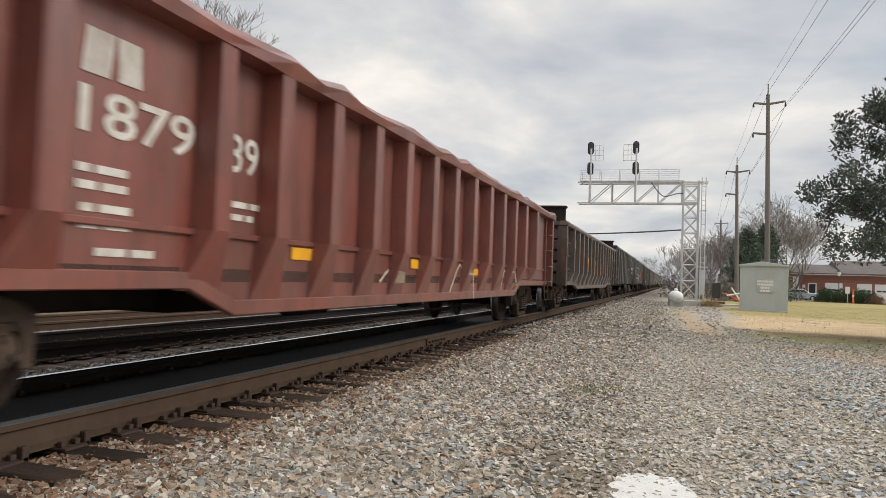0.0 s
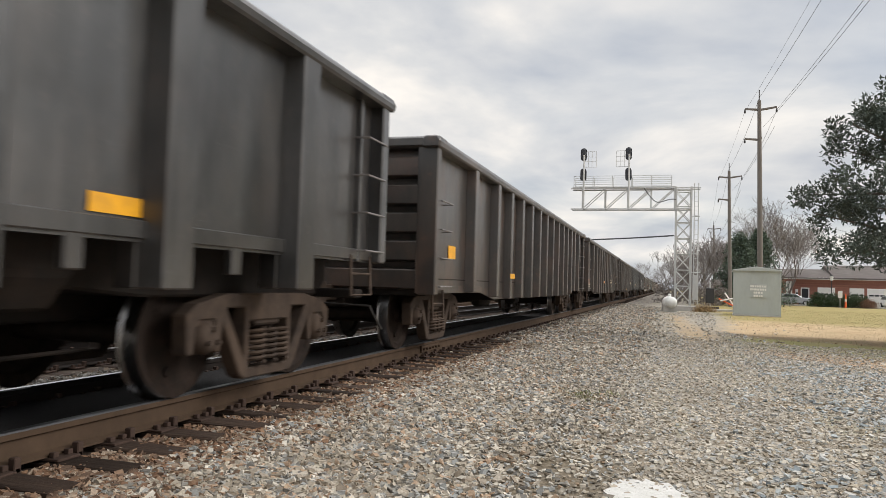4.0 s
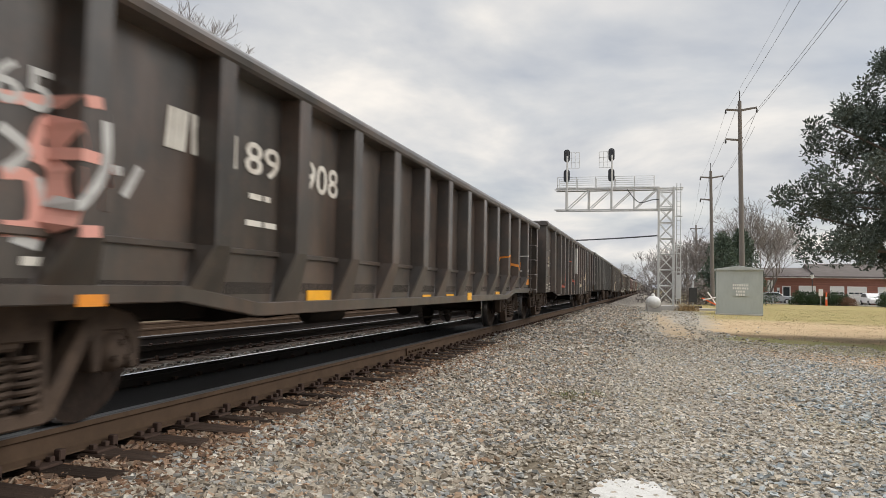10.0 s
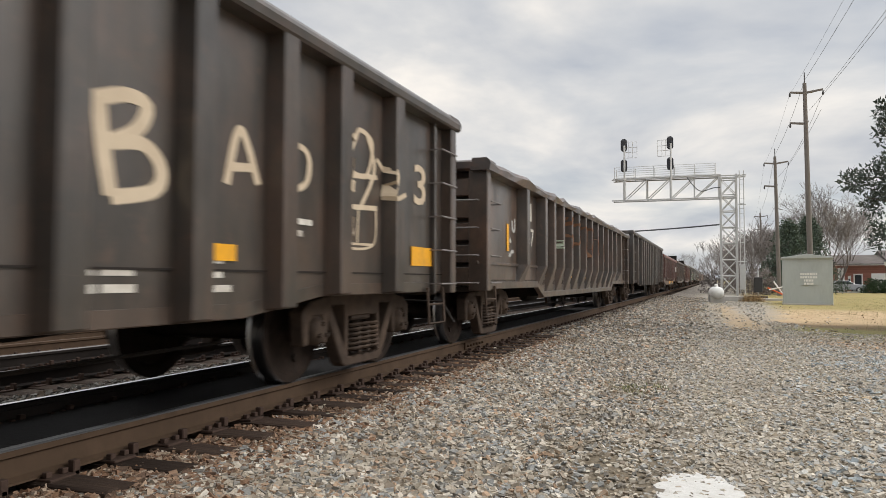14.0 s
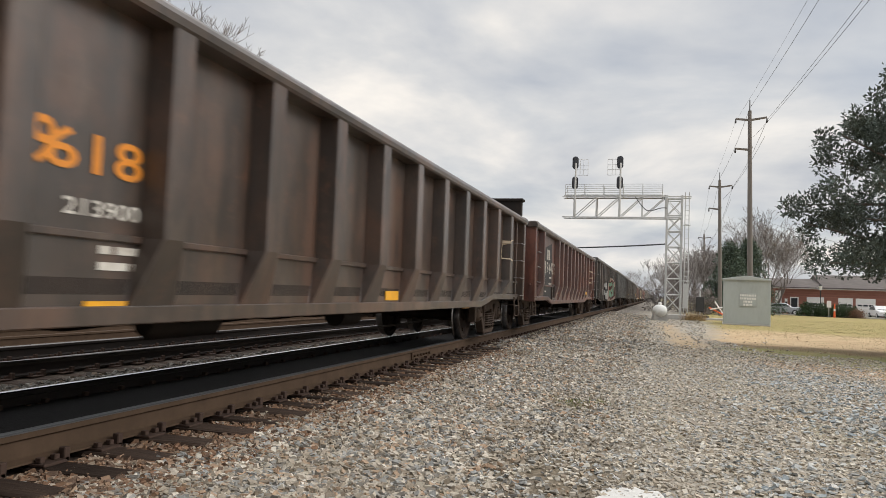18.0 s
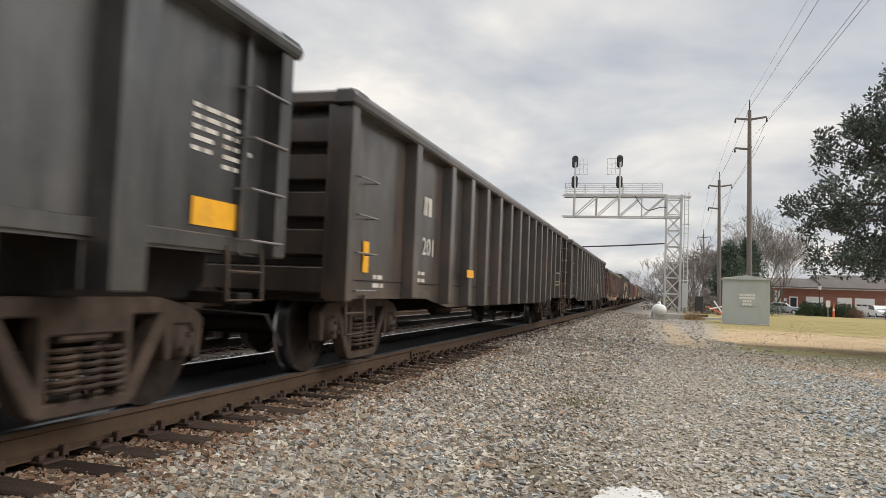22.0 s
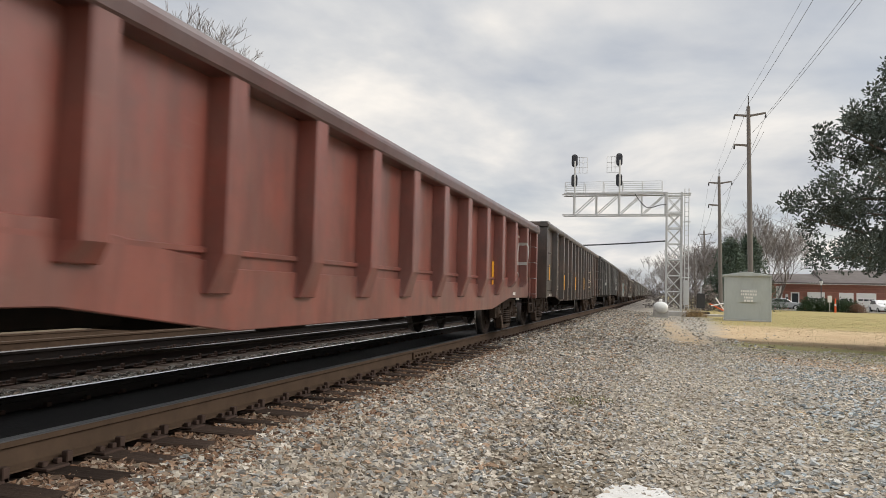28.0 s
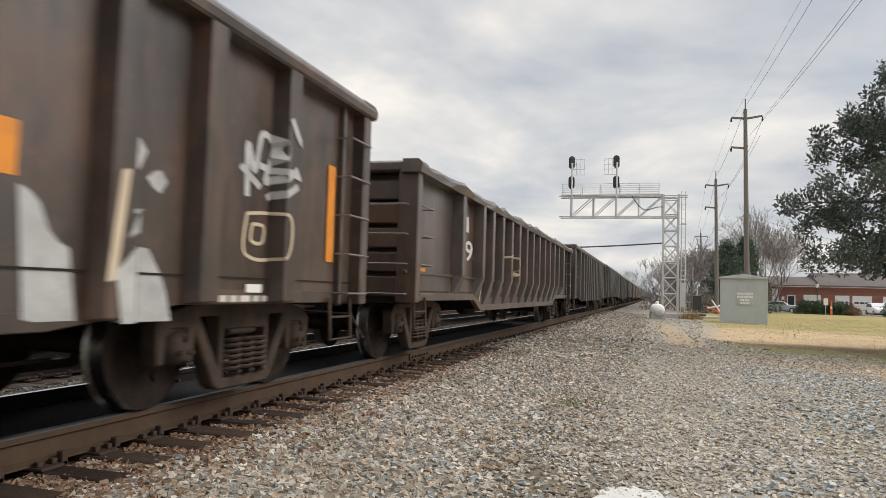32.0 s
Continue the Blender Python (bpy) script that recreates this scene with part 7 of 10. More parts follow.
paint_fill(TRAIN_CARS[18], "slab", [[(0.13, 0.85), (0.23, 1.23), (0.15, 1.92), (0.23, 2.06), (0.6, 1.8), (0.7, 1.92), (1.29, 2.15), (1.49, 1.91), (1.73, 2.03), (2.32, 1.96), (2.73, 2.17), (3.01, 1.87), (3.47, 2.19), (3.99, 2.16), (5.12, 2.03), (6.21, 1.65), (6.1, 1.03), (3.98, 0.85), (2.08, 0.73), (1.31, 0.83), (0.15, 0.78)]], M_OXRED, lift=0.006, label="dark red graffiti letters")
paint_fill(TRAIN_CARS[18], "slab", [[(0.2, 0.93), (0.3, 1.3), (0.26, 1.95), (0.61, 1.76), (0.69, 1.84), (0.75, 1.04)]], M_MINT, lift=0.0075, label="mint green graffiti fill")
paint_fill(TRAIN_CARS[18], "slab", [[(0.87, 1.04), (0.82, 1.84), (1.27, 2.07), (1.47, 1.83), (1.51, 0.95), (1.2, 0.98)]], M_MINT, lift=0.0075, label="mint green graffiti fill")
paint_fill(TRAIN_CARS[18], "slab", [[(1.62, 0.99), (1.69, 1.86), (1.98, 1.98), (2.26, 1.85), (2.38, 1.22), (2.07, 0.88)]], M_MINT, lift=0.0075, label="mint green graffiti fill")
paint_fill(TRAIN_CARS[18], "slab", [[(2.55, 0.95), (2.56, 1.89), (2.7, 2.03), (3.05, 1.81), (3.18, 1.02)]], M_MINT, lift=0.0075, label="mint green graffiti fill")
paint_fill(TRAIN_CARS[18], "slab", [[(3.61, 1.02), (3.54, 2.02), (3.88, 1.96), (3.96, 1.03)]], M_MINT, lift=0.0075, label="mint green graffiti fill")
paint_fill(TRAIN_CARS[18], "slab", [[(4.21, 1.02), (4.25, 2.0), (4.6, 1.94), (4.67, 1.03)]], M_MINT, lift=0.0075, label="mint green graffiti fill")
paint_fill(TRAIN_CARS[18], "slab", [[(5.04, 1.1), (5.13, 1.88), (5.76, 1.68), (5.8, 1.19)]], M_MINT, lift=0.0075, label="mint green graffiti fill")
paint_fill(TRAIN_CARS[18], "slab", [[(0.95, 1.68), (1.23, 1.73), (1.39, 1.63), (1.44, 1.31), (1.27, 1.26), (0.99, 1.43)]], M_OXRED, lift=0.009, label="dark red graffiti counter")
paint_fill(TRAIN_CARS[18], "slab", [[(1.79, 1.69), (1.99, 1.77), (2.22, 1.64), (2.03, 1.32), (1.78, 1.37)]], M_OXRED, lift=0.009, label="dark red graffiti counter")
paint_fill(TRAIN_CARS[18], "slab", [[(2.68, 1.79), (2.87, 1.68), (2.7, 1.51)]], M_OXRED, lift=0.009, label="dark red graffiti counter")
paint_fill(TRAIN_CARS[18], "slab", [[(2.55, 1.27), (2.85, 1.39), (2.69, 1.14)]], M_OXRED, lift=0.009, label="dark red graffiti counter")
paint_fill(TRAIN_CARS[18], "slab", [[(3.65, 1.77), (3.81, 1.68), (3.7, 1.46)]], M_OXRED, lift=0.009, label="dark red graffiti counter")
paint_fill(TRAIN_CARS[18], "slab", [[(4.39, 1.63), (4.56, 1.52), (4.42, 1.28)]], M_OXRED, lift=0.009, label="dark red graffiti counter")
paint_fill(TRAIN_CARS[18], "slab", [[(1.08, 1.48), (1.37, 1.4), (1.31, 1.33), (1.07, 1.43)]], M_CREAM, lift=0.0105, label="cream graffiti highlight")
paint_fill(TRAIN_CARS[18], "slab", [[(1.84, 1.42), (1.98, 1.56), (2.1, 1.45), (1.91, 1.33)]], M_CREAM, lift=0.0105, label="cream graffiti highlight")
paint_fill(TRAIN_CARS[18], "slab", [[(-0.21, 0.96), (-0.14, 1.2), (-0.07, 1.06), (-0.09, 0.86), (-0.18, 0.85)]], M_CREAM, lift=0.0105, label="cream graffiti highlight")
paint_fill(TRAIN_CARS[18], "slab", [[(0.96, 0.83), (1.16, 0.95), (1.45, 0.88), (1.22, 0.8)]], M_CREAM, lift=0.0105, label="cream graffiti highlight")
paint_fill(TRAIN_CARS[18], "slab", [[(2.25, 0.87), (2.47, 0.98), (2.64, 0.85)]], M_CREAM, lift=0.0105, label="cream graffiti highlight")
paint_strokes(TRAIN_CARS[18], "slab", [(0.06, (0.4, 1.71), (0.54, 1.59), (0.49, 1.29), (0.32, 1.18)), (0.06, (0.47, 1.54), (0.64, 1.62)), (0.06, (1.05, 1.79), (1.43, 1.77)), (0.06, (5.3, 1.85), (5.19, 1.25))], M_OXRED, label="dark red graffiti stroke")
paint_strokes(TRAIN_CARS[18], "slab", [(0.05, (0.0, 1.67), (0.12, 1.72), (0.15, 1.6), (0.02, 1.57)), (0.05, (-0.01, 1.47), (0.13, 1.52), (0.15, 1.39), (-0.01, 1.35)), (0.05, (-0.03, 1.29), (0.14, 1.33), (0.14, 1.2), (-0.04, 1.21)), (0.05, (-0.04, 1.11), (0.08, 1.14))], M_REDSPRAY, label="red sprayed scrawl")
paint_strokes(TRAIN_CARS[18], "slab", [(0.06, (0.11, 0.78), (0.53, 0.84), (0.97, 0.78), (2.08, 0.74), (3.98, 0.78)), (0.06, (0.15, 1.9), (0.22, 2.17), (0.41, 1.97), (0.6, 1.83)), (0.06, (0.95, 1.98), (1.31, 2.2), (1.51, 1.96))], M_CREAM, label="cream graffiti edging")
plates(TRAIN_CARS[20], "slab", [(-6.86, 1.35, 0.34, 0.36), (-3.49, 1.29, 0.36, 0.13)], M_YELLOW, label="yellow reflective strip")
mark_shapes(TRAIN_CARS[20], "slab", -5.22, 2.07, 0.32, 0.27, M_WHITE)
letters(TRAIN_CARS[20], "slab", "201", -5.22, 1.5, 0.25, M_WHITE, "stencilled_number", width=0.41)
letters(TRAIN_CARS[20], "slab", "17", -4.29, 1.5, 0.26, M_WHITE, "stencilled_number", width=0.23)
data_bars(TRAIN_CARS[20], "slab", -6.66, 1.1, 2, 0.25)
data_bars(TRAIN_CARS[20], "slab", -5.46, 1.2, 2, 0.3)
plates(TRAIN_CARS[20], "slab", [(4.12, 1.33, 0.42, 0.09), (7.26, 1.28, 0.44, 0.22)], M_YELLOW, label="yellow reflective strip")
data_bars(TRAIN_CARS[20], "slab", 4.72, 1.41, 1, 0.25)
data_bars(TRAIN_CARS[20], "slab", 4.65, 1.31, 1, 0.4)
data_bars(TRAIN_CARS[20], "slab", 3.93, 1.09, 2, 0.45)
paint_strokes(TRAIN_CARS[20], "slab", [(0.03, (5.42, 1.67), (5.95, 1.69), (5.95, 1.3), (5.43, 1.32), (5.42, 1.67)), (0.03, (5.68, 1.68), (5.68, 1.31)), (0.03, (5.43, 1.41), (5.95, 1.4))], M_CREAM, label="")
data_bars(TRAIN_CARS[20], "slab", 5.5, 1.29, 1, 0.35)
data_bars(TRAIN_CARS[20], "slab", 6.36, 1.12, 2, 0.08)
data_bars(TRAIN_CARS[20], "slab", 6.78, 1.1, 2, 0.2)
plates(TRAIN_CARS[20], "slab", [(5.63, 1.03, 0.2, 0.06)], M_GALV, label="small steel plate")
letters(TRAIN_CARS[21], "slab_even", "01283", -5.16, 1.9, 0.25, M_WHITE, "stencilled_number", width=0.67)
mark_shapes(TRAIN_CARS[21], "slab_even", -5.19, 2.34, 0.33, 0.18, M_WHITE)
data_bars(TRAIN_CARS[21], "slab_even", -4.9, 1.49, 1, 0.5)
data_bars(TRAIN_CARS[21], "slab_even", -4.87, 1.31, 1, 0.4)
plates(TRAIN_CARS[21], "slab_even", [(5.47, 1.4, 0.35, 0.47)], M_YELLOW, label="yellow reflective strip")
plates(TRAIN_CARS[21], "slab_even", [(-4.08, 1.14, 0.22, 0.06)], M_TRIMWHITE, label="yellow reflective strip")
paint_strokes(TRAIN_CARS[21], "slab_even", [(0.05, (-0.28, 2.09), (-0.25, 2.6), (-0.04, 2.2)), (0.05, (-0.17, 1.82), (0.04, 2.29))], M_CREAM, label="")
plates(TRAIN_CARS[21], "slab_even", [(2.45, 1.35, 0.23, 0.51), (5.27, 1.28, 0.29, 0.52)], M_YELLOW, label="yellow reflective strip")
paint_strokes(TRAIN_CARS[21], "slab_even", [(0.03, (5.4, 1.63), (5.85, 1.66), (5.74, 1.29), (5.34, 1.3), (5.4, 1.63)), (0.03, (5.63, 1.64), (5.56, 1.3)), (0.03, (5.37, 1.42), (5.79, 1.41))], M_CREAM, label="")
letters(TRAIN_CARS[21], "slab_even", "FAT", 5.38, 1.81, 0.18, M_CREAM, "graffiti", width=0.85)
plates(TRAIN_CARS[21], "slab_even", [(4.61, 1.33, 0.26, 0.11)], M_CREAM, label="yellow reflective strip")
plates(TRAIN_CARS[22], "wide", [(-5.95, 1.77, 0.47, 0.23), (-6.02, 0.9, 0.14, 0.09), (-3.81, 0.95, 0.44, 0.12), (-0.45, 0.79, 0.46, 0.15), (3.15, 0.78, 0.44, 0.18)], M_YELLOW, label="yellow reflective strip")
letters(TRAIN_CARS[22], "wide", "582219", -5.35, 1.74, 0.28, M_WHITE, "stencilled_number", width=1.03)
mark_shapes(TRAIN_CARS[22], "wide", -5.05, 2.26, 0.31, 0.26, M_WHITE)
data_bars(TRAIN_CARS[22], "wide", -5.05, 1.46, 1, 0.3)
data_bars(TRAIN_CARS[22], "wide", -3.87, 1.44, 1, 0.35)
plates(TRAIN_CARS[22], "wide", [(0.06, 0.82, 0.22, 0.13), (3.29, 0.8, 0.43, 0.13), (6.85, 0.85, 0.19, 0.12)], M_YELLOW, label="yellow reflective strip")
paint_strokes(TRAIN_CARS[22], "wide", [(0.03, (4.51, 1.55), (4.98, 1.56), (4.89, 1.26), (4.45, 1.27))], M_CREAM, label="")
paint_fill(TRAIN_CARS[23], "slab_even", [[(-2.19, 1.83), (-2.01, 2.07), (-1.88, 2.29), (-1.70, 2.43), (-1.62, 2.41), (-1.47, 2.37), (-1.18, 2.37), (-0.72, 2.47), (-0.55, 2.42), (0.30, 2.52), (0.30, 2.05), (0.42, 2.38), (1.01, 2.52), (1.26, 2.39), (1.39, 2.50), (2.18, 2.39), (2.26, 2.47), (3.08, 2.44), (4.10, 2.67), (3.97, 1.67), (3.17, 0.76), (1.26, 0.73), (0.30, 0.73), (-0.66, 0.74), (-1.54, 0.76), (-1.94, 0.75), (-2.14, 0.76)]], M_INK, lift=0.005, label="black sprayed ground of the big graffiti")
paint_fill(TRAIN_CARS[23], "slab_even", [[(-3.48, 1.54), (-3.05, 2.16), (-2.75, 2.42), (-2.57, 2.49), (-2.38, 2.30), (-2.40, 1.66), (-2.51, 0.76), (-3.53, 0.78), (-3.53, 1.13)]], M_INK, lift=0.005, label="black sprayed ground of the big graffiti")
paint_fill(TRAIN_CARS[23], "slab_even", [[(-3.64, 1.23), (-3.53, 1.31), (-3.53, 1.05), (-3.53, 0.98), (-3.53, 0.79), (-3.66, 0.79)]], M_MINT, lift=0.0065, label="pale green sprayed edge")
paint_fill(TRAIN_CARS[23], "slab_even", [[(-2.57, 2.32), (-2.44, 2.26), (-2.48, 1.74), (-2.57, 1.27), (-2.57, 0.77), (-2.73, 0.77), (-2.73, 1.16), (-3.29, 1.03), (-3.33, 0.78), (-3.53, 0.78), (-3.53, 1.04), (-3.53, 1.20), (-3.32, 1.49), (-2.85, 1.92)]], M_CREAM, lift=0.0085, label="huge cream graffiti letter")
paint_fill(TRAIN_CARS[23], "slab_even", [[(-2.57, 1.96), (-2.62, 1.47), (-2.85, 1.44), (-2.73, 1.68)]], M_INK, lift=0.0105, label="black counter of a graffiti letter")
paint_fill(TRAIN_CARS[23], "slab_even", [[(-2.14, 1.30), (-2.06, 1.69), (-1.96, 1.95), (-1.88, 2.18), (-1.75, 2.32), (-1.62, 2.38), (-1.58, 2.34), (-1.48, 2.30), (-1.44, 2.23), (-1.44, 1.92), (-1.46, 1.67), (-1.53, 1.44), (-1.62, 1.23), (-1.62, 0.97), (-1.62, 0.82), (-1.72, 0.76), (-2.12, 0.77)]], M_CREAM, lift=0.0085, label="huge cream graffiti letter")
paint_fill(TRAIN_CARS[23], "slab_even", [[(-1.62, 2.03), (-1.62, 1.99), (-1.62, 1.87), (-1.64, 1.75), (-1.62, 1.67), (-1.62, 1.59), (-1.49, 1.58), (-1.53, 1.46), (-1.62, 1.34), (-1.62, 1.27), (-1.66, 1.17), (-1.75, 1.14), (-1.84, 1.23), (-1.85, 1.34), (-1.81, 1.51), (-1.75, 1.72), (-1.67, 1.91)]], M_INK, lift=0.0105, label="black counter of a graffiti letter")
paint_fill(TRAIN_CARS[23], "slab_even", [[(-1.17, 2.25), (-0.69, 2.40), (-0.59, 2.35), (-0.57, 2.01), (-0.66, 1.58), (-0.66, 1.32), (-0.66, 1.06), (-0.66, 0.87), (-0.93, 0.82), (-1.41, 0.78), (-1.55, 0.80), (-1.55, 1.03), (-1.52, 1.33), (-1.48, 1.63), (-1.39, 1.87)]], M_CREAM, lift=0.0085, label="huge cream graffiti letter")
paint_fill(TRAIN_CARS[23], "slab_even", [[(-0.87, 1.94), (-0.53, 2.04), (-0.59, 1.85), (-0.66, 1.43), (-0.66, 1.34), (-0.87, 1.28), (-1.22, 1.17), (-1.10, 1.38), (-0.78, 1.47), (-0.77, 1.63), (-0.98, 1.66), (-0.93, 1.82)]], M_INK, lift=0.0105, label="black counter of a graffiti letter")
paint_fill(TRAIN_CARS[23], "slab_even", [[(-0.55, 2.39), (0.27, 2.44), (0.30, 2.05), (0.17, 1.93), (0.02, 1.68), (-0.11, 1.35), (-0.17, 0.82), (-0.66, 0.79), (-0.66, 1.10), (-0.66, 1.43), (-0.21, 1.92), (-0.53, 1.87)]], M_CREAM, lift=0.0085, label="huge cream graffiti letter")
paint_fill(TRAIN_CARS[23], "slab_even", [[(0.93, 2.34), (1.22, 2.22), (1.14, 1.64), (1.02, 1.00), (0.94, 0.85), (0.30, 0.79), (0.34, 1.18), (0.48, 1.51), (0.86, 2.02)]], M_CREAM, lift=0.0085, label="cream graffiti letter")
paint_fill(TRAIN_CARS[23], "slab_even", [[(1.26, 2.42), (2.05, 2.33), (2.11, 2.13), (1.98, 1.56), (1.50, 0.80), (1.26, 0.74), (1.26, 1.17), (1.30, 1.66), (1.31, 2.10)]], M_CREAM, lift=0.0085, label="cream graffiti letter")
paint_fill(TRAIN_CARS[23], "slab_even", [[(2.27, 2.37), (2.98, 2.35), (2.96, 1.86), (2.38, 1.30), (2.21, 0.78), (1.94, 0.74), (2.14, 1.08), (2.21, 1.50), (2.21, 1.98)]], M_CREAM, lift=0.0085, label="cream graffiti letter")
paint_fill(TRAIN_CARS[23], "slab_even", [[(3.17, 2.38), (4.02, 2.60), (3.98, 2.21), (3.34, 1.69), (3.17, 1.04), (2.95, 0.80), (3.15, 1.45), (3.17, 1.89)]], M_CREAM, lift=0.0085, label="cream graffiti letter")
paint_fill(TRAIN_CARS[23], "slab_even", [[(1.42, 1.95), (1.82, 2.14), (1.88, 1.85), (1.40, 1.45), (1.26, 1.33), (1.30, 1.66)]], M_INK, lift=0.0105, label="black counter of a graffiti letter")
paint_fill(TRAIN_CARS[23], "slab_even", [[(2.21, 2.02), (2.39, 2.21), (2.42, 1.80), (2.26, 1.53)]], M_INK, lift=0.0105, label="black counter of a graffiti letter")
paint_strokes(TRAIN_CARS[23], "slab_even", [(0.1, (-2.02, 2.23), (-1.89, 2.37), (-1.71, 2.47), (-1.62, 2.43), (-1.51, 2.43), (-1.42, 2.41), (-1.18, 2.45), (-0.95, 2.49), (-0.66, 2.53), (-0.58, 2.53), (-0.52, 2.41), (-0.07, 2.51), (0.27, 2.57)), (0.08, (0.35, 2.20), (0.46, 2.40), (0.91, 2.62), (1.20, 2.54), (1.26, 2.50), (1.39, 2.49), (2.12, 2.41), (2.21, 2.27), (2.26, 2.42), (3.03, 2.37), (3.17, 2.42), (4.02, 2.66)), (0.06, (0.04, 1.38), (0.12, 1.61), (0.30, 1.80), (0.30, 2.00), (0.30, 2.51)), (0.08, (-3.43, 1.53), (-3.35, 1.80), (-3.05, 2.24), (-2.75, 2.53), (-2.57, 2.44), (-2.44, 2.29))], M_BLUSH, lift=0.007, label="pale pink graffiti edging")
paint_strokes(TRAIN_CARS[23], "slab_even", [(0.012, (-1.90, 2.02), (-1.77, 1.98)), (0.012, (-1.96, 1.52), (-1.85, 1.53)), (0.012, (-1.96, 1.42), (-1.88, 1.40)), (0.012, (-1.86, 1.83), (-1.77, 1.84)), (0.012, (-0.98, 1.63), (-0.80, 1.61)), (0.012, (-0.97, 1.55), (-0.80, 1.53)), (0.012, (0.50, 1.47), (0.98, 1.56)), (0.012, (0.81, 1.40), (1.04, 1.38))], M_INK, lift=0.012, label="dark flaked scratch")
letters(TRAIN_CARS[23], "slab_even", "2008", -5.42, 1.74, 0.28, M_WHITE, "stencilled_number", width=0.78, free=True)
letters(TRAIN_CARS[23], "slab_even", "70", -4.16, 1.75, 0.33, M_WHITE, "stencilled_number", width=0.40, free=True)
letters(TRAIN_CARS[23], "slab_even", "S", -5.16, 2.29, 0.29, M_WHITE, "stencilled_number", width=0.19, free=True)
data_bars(TRAIN_CARS[23], "slab_even", -5.58, 1.51, 1, 0.45)
data_bars(TRAIN_CARS[23], "slab_even", -5.05, 1.52, 1, 0.25)
data_bars(TRAIN_CARS[23], "slab_even", -5.57, 1.34, 1, 0.4)
data_bars(TRAIN_CARS[23], "slab_even", -5.04, 1.36, 1, 0.25)
plates(TRAIN_CARS[23], "slab_even", [(-3.31, 0.92, 0.42, 0.15), (0.45, 0.92, 0.42, 0.15), (2.21, 0.93, 0.42, 0.15), (4.13, 0.94, 0.42, 0.15), (-6.46, 1.48, 0.46, 0.23), (6.82, 1.32, 0.42, 0.22)], M_YELLOW, label="yellow reflective strip", lift=0.018)
paint_strokes(TRAIN_CARS[23], "slab_even", [(0.03, (5.35, 1.64), (5.79, 1.67), (5.74, 1.31), (5.34, 1.31), (5.35, 1.64)), (0.03, (5.57, 1.66), (5.53, 1.31)), (0.03, (5.34, 1.4), (5.76, 1.42))], M_PALE, label="")
plates(TRAIN_CARS[24], "knee", [(-6.11, 1.06, 0.38, 0.22)], M_YELLOW, label="yellow reflective strip")
mark_shapes(TRAIN_CARS[24], "knee", -5.24, 2.08, 0.37, 0.26, M_WHITE)
letters(TRAIN_CARS[24], "knee", "1752", -5.29, 1.63, 0.29, M_WHITE, "stencilled_number", width=0.65)
paint_strokes(TRAIN_CARS[24], "knee", [(0.05, (-6.33, 1.52), (-6.27, 2.32), (-6.04, 2.11)), (0.05, (-6.47, 2.13), (-5.97, 1.63)), (0.05, (-6.25, 1.37), (-5.96, 1.54))], M_PALE, label="pale graffiti")
plates(TRAIN_CARS[25], "wide", [(3.76, 1.38, 0.28, 0.49), (6.88, 1.48, 0.3, 0.49)], M_YELLOW, label="yellow reflective strip")
paint_strokes(TRAIN_CARS[25], "wide", [(0.07, (6.19, 1.82), (6.22, 2.08), (6.03, 2.18), (5.91, 1.97), (5.89, 1.72), (5.61, 1.75)), (0.07, (5.62, 1.69), (6.06, 1.7))], M_PALE, label="pale figure mark")
paint_strokes(TRAIN_CARS[25], "wide", [(0.03, (5.52, 1.44), (6.02, 1.45), (5.9, 1.16), (5.42, 1.17), (5.52, 1.44))], M_PALE, label="")
data_bars(TRAIN_CARS[25], "wide", 5.63, 2.33, 1, 0.4)
data_bars(TRAIN_CARS[25], "wide", 4.24, 0.89, 2, 0.25)
data_bars(TRAIN_CARS[25], "wide", 5.8, 0.91, 2, 0.2)
plates(TRAIN_CARS[25], "wide", [(2.96, 1.1, 0.13, 0.17)], M_TRIMWHITE, label="white tag")
plates(TRAIN_CARS[25], "wide", [(5.47, 0.96, 0.23, 0.07)], M_TRIMWHITE, label="yellow reflective strip")
for y, low, high, hue in ((-2.40, 1.0, 2.3, M_PALE), (-1.42, 0.9, 1.9, M_BLUSH), (-1.10, 1.1, 1.7, M_ORANGE), (-0.47, 0.95, 2.4, M_PALE), (0.1, 1.0, 2.1, M_TEAL), (0.49, 1.1, 2.2, M_PALE), (1.44, 1.0, 2.0, M_BLUSH), (2.38, 0.9, 2.2, M_PALE), (-3.36, 1.2, 1.8, M_ORANGE)):
    paint_strokes(TRAIN_CARS[28], "slab", [(0.07, (y, high), (y + 0.03, 0.6 * high + 0.4 * low), (y - 0.02, low))], hue, label="faded sprayed smear")
paint_fill(TRAIN_CARS[26], "slab", [[(-5.64, 2.27), (-5.6, 2.59), (-4.78, 2.64), (-4.78, 2.31)]], M_CREAM, lift=0.004, label="repainted cream number panel", flat=True)
paint_fill(TRAIN_CARS[26], "slab", [[(-5.64, 1.69), (-5.64, 2.0), (-4.71, 1.99), (-4.71, 1.67)]], M_CREAM, lift=0.004, label="repainted cream number panel", flat=True)
mark_shapes(TRAIN_CARS[26], "slab", -5.38, 2.33, 0.38, 0.2, M_INK)
letters(TRAIN_CARS[26], "slab", "21006", -5.64, 1.75, 0.21, M_INK, "stencilled_number", width=0.96)
plates(TRAIN_CARS[26], "slab", [(-6.34, 1.62, 0.21, 0.5), (-4.40, 1.37, 0.3, 0.51), (-1.55, 1.38, 0.34, 0.51), (1.10, 1.41, 0.37, 0.5)], M_YELLOW, label="yellow reflective strip")
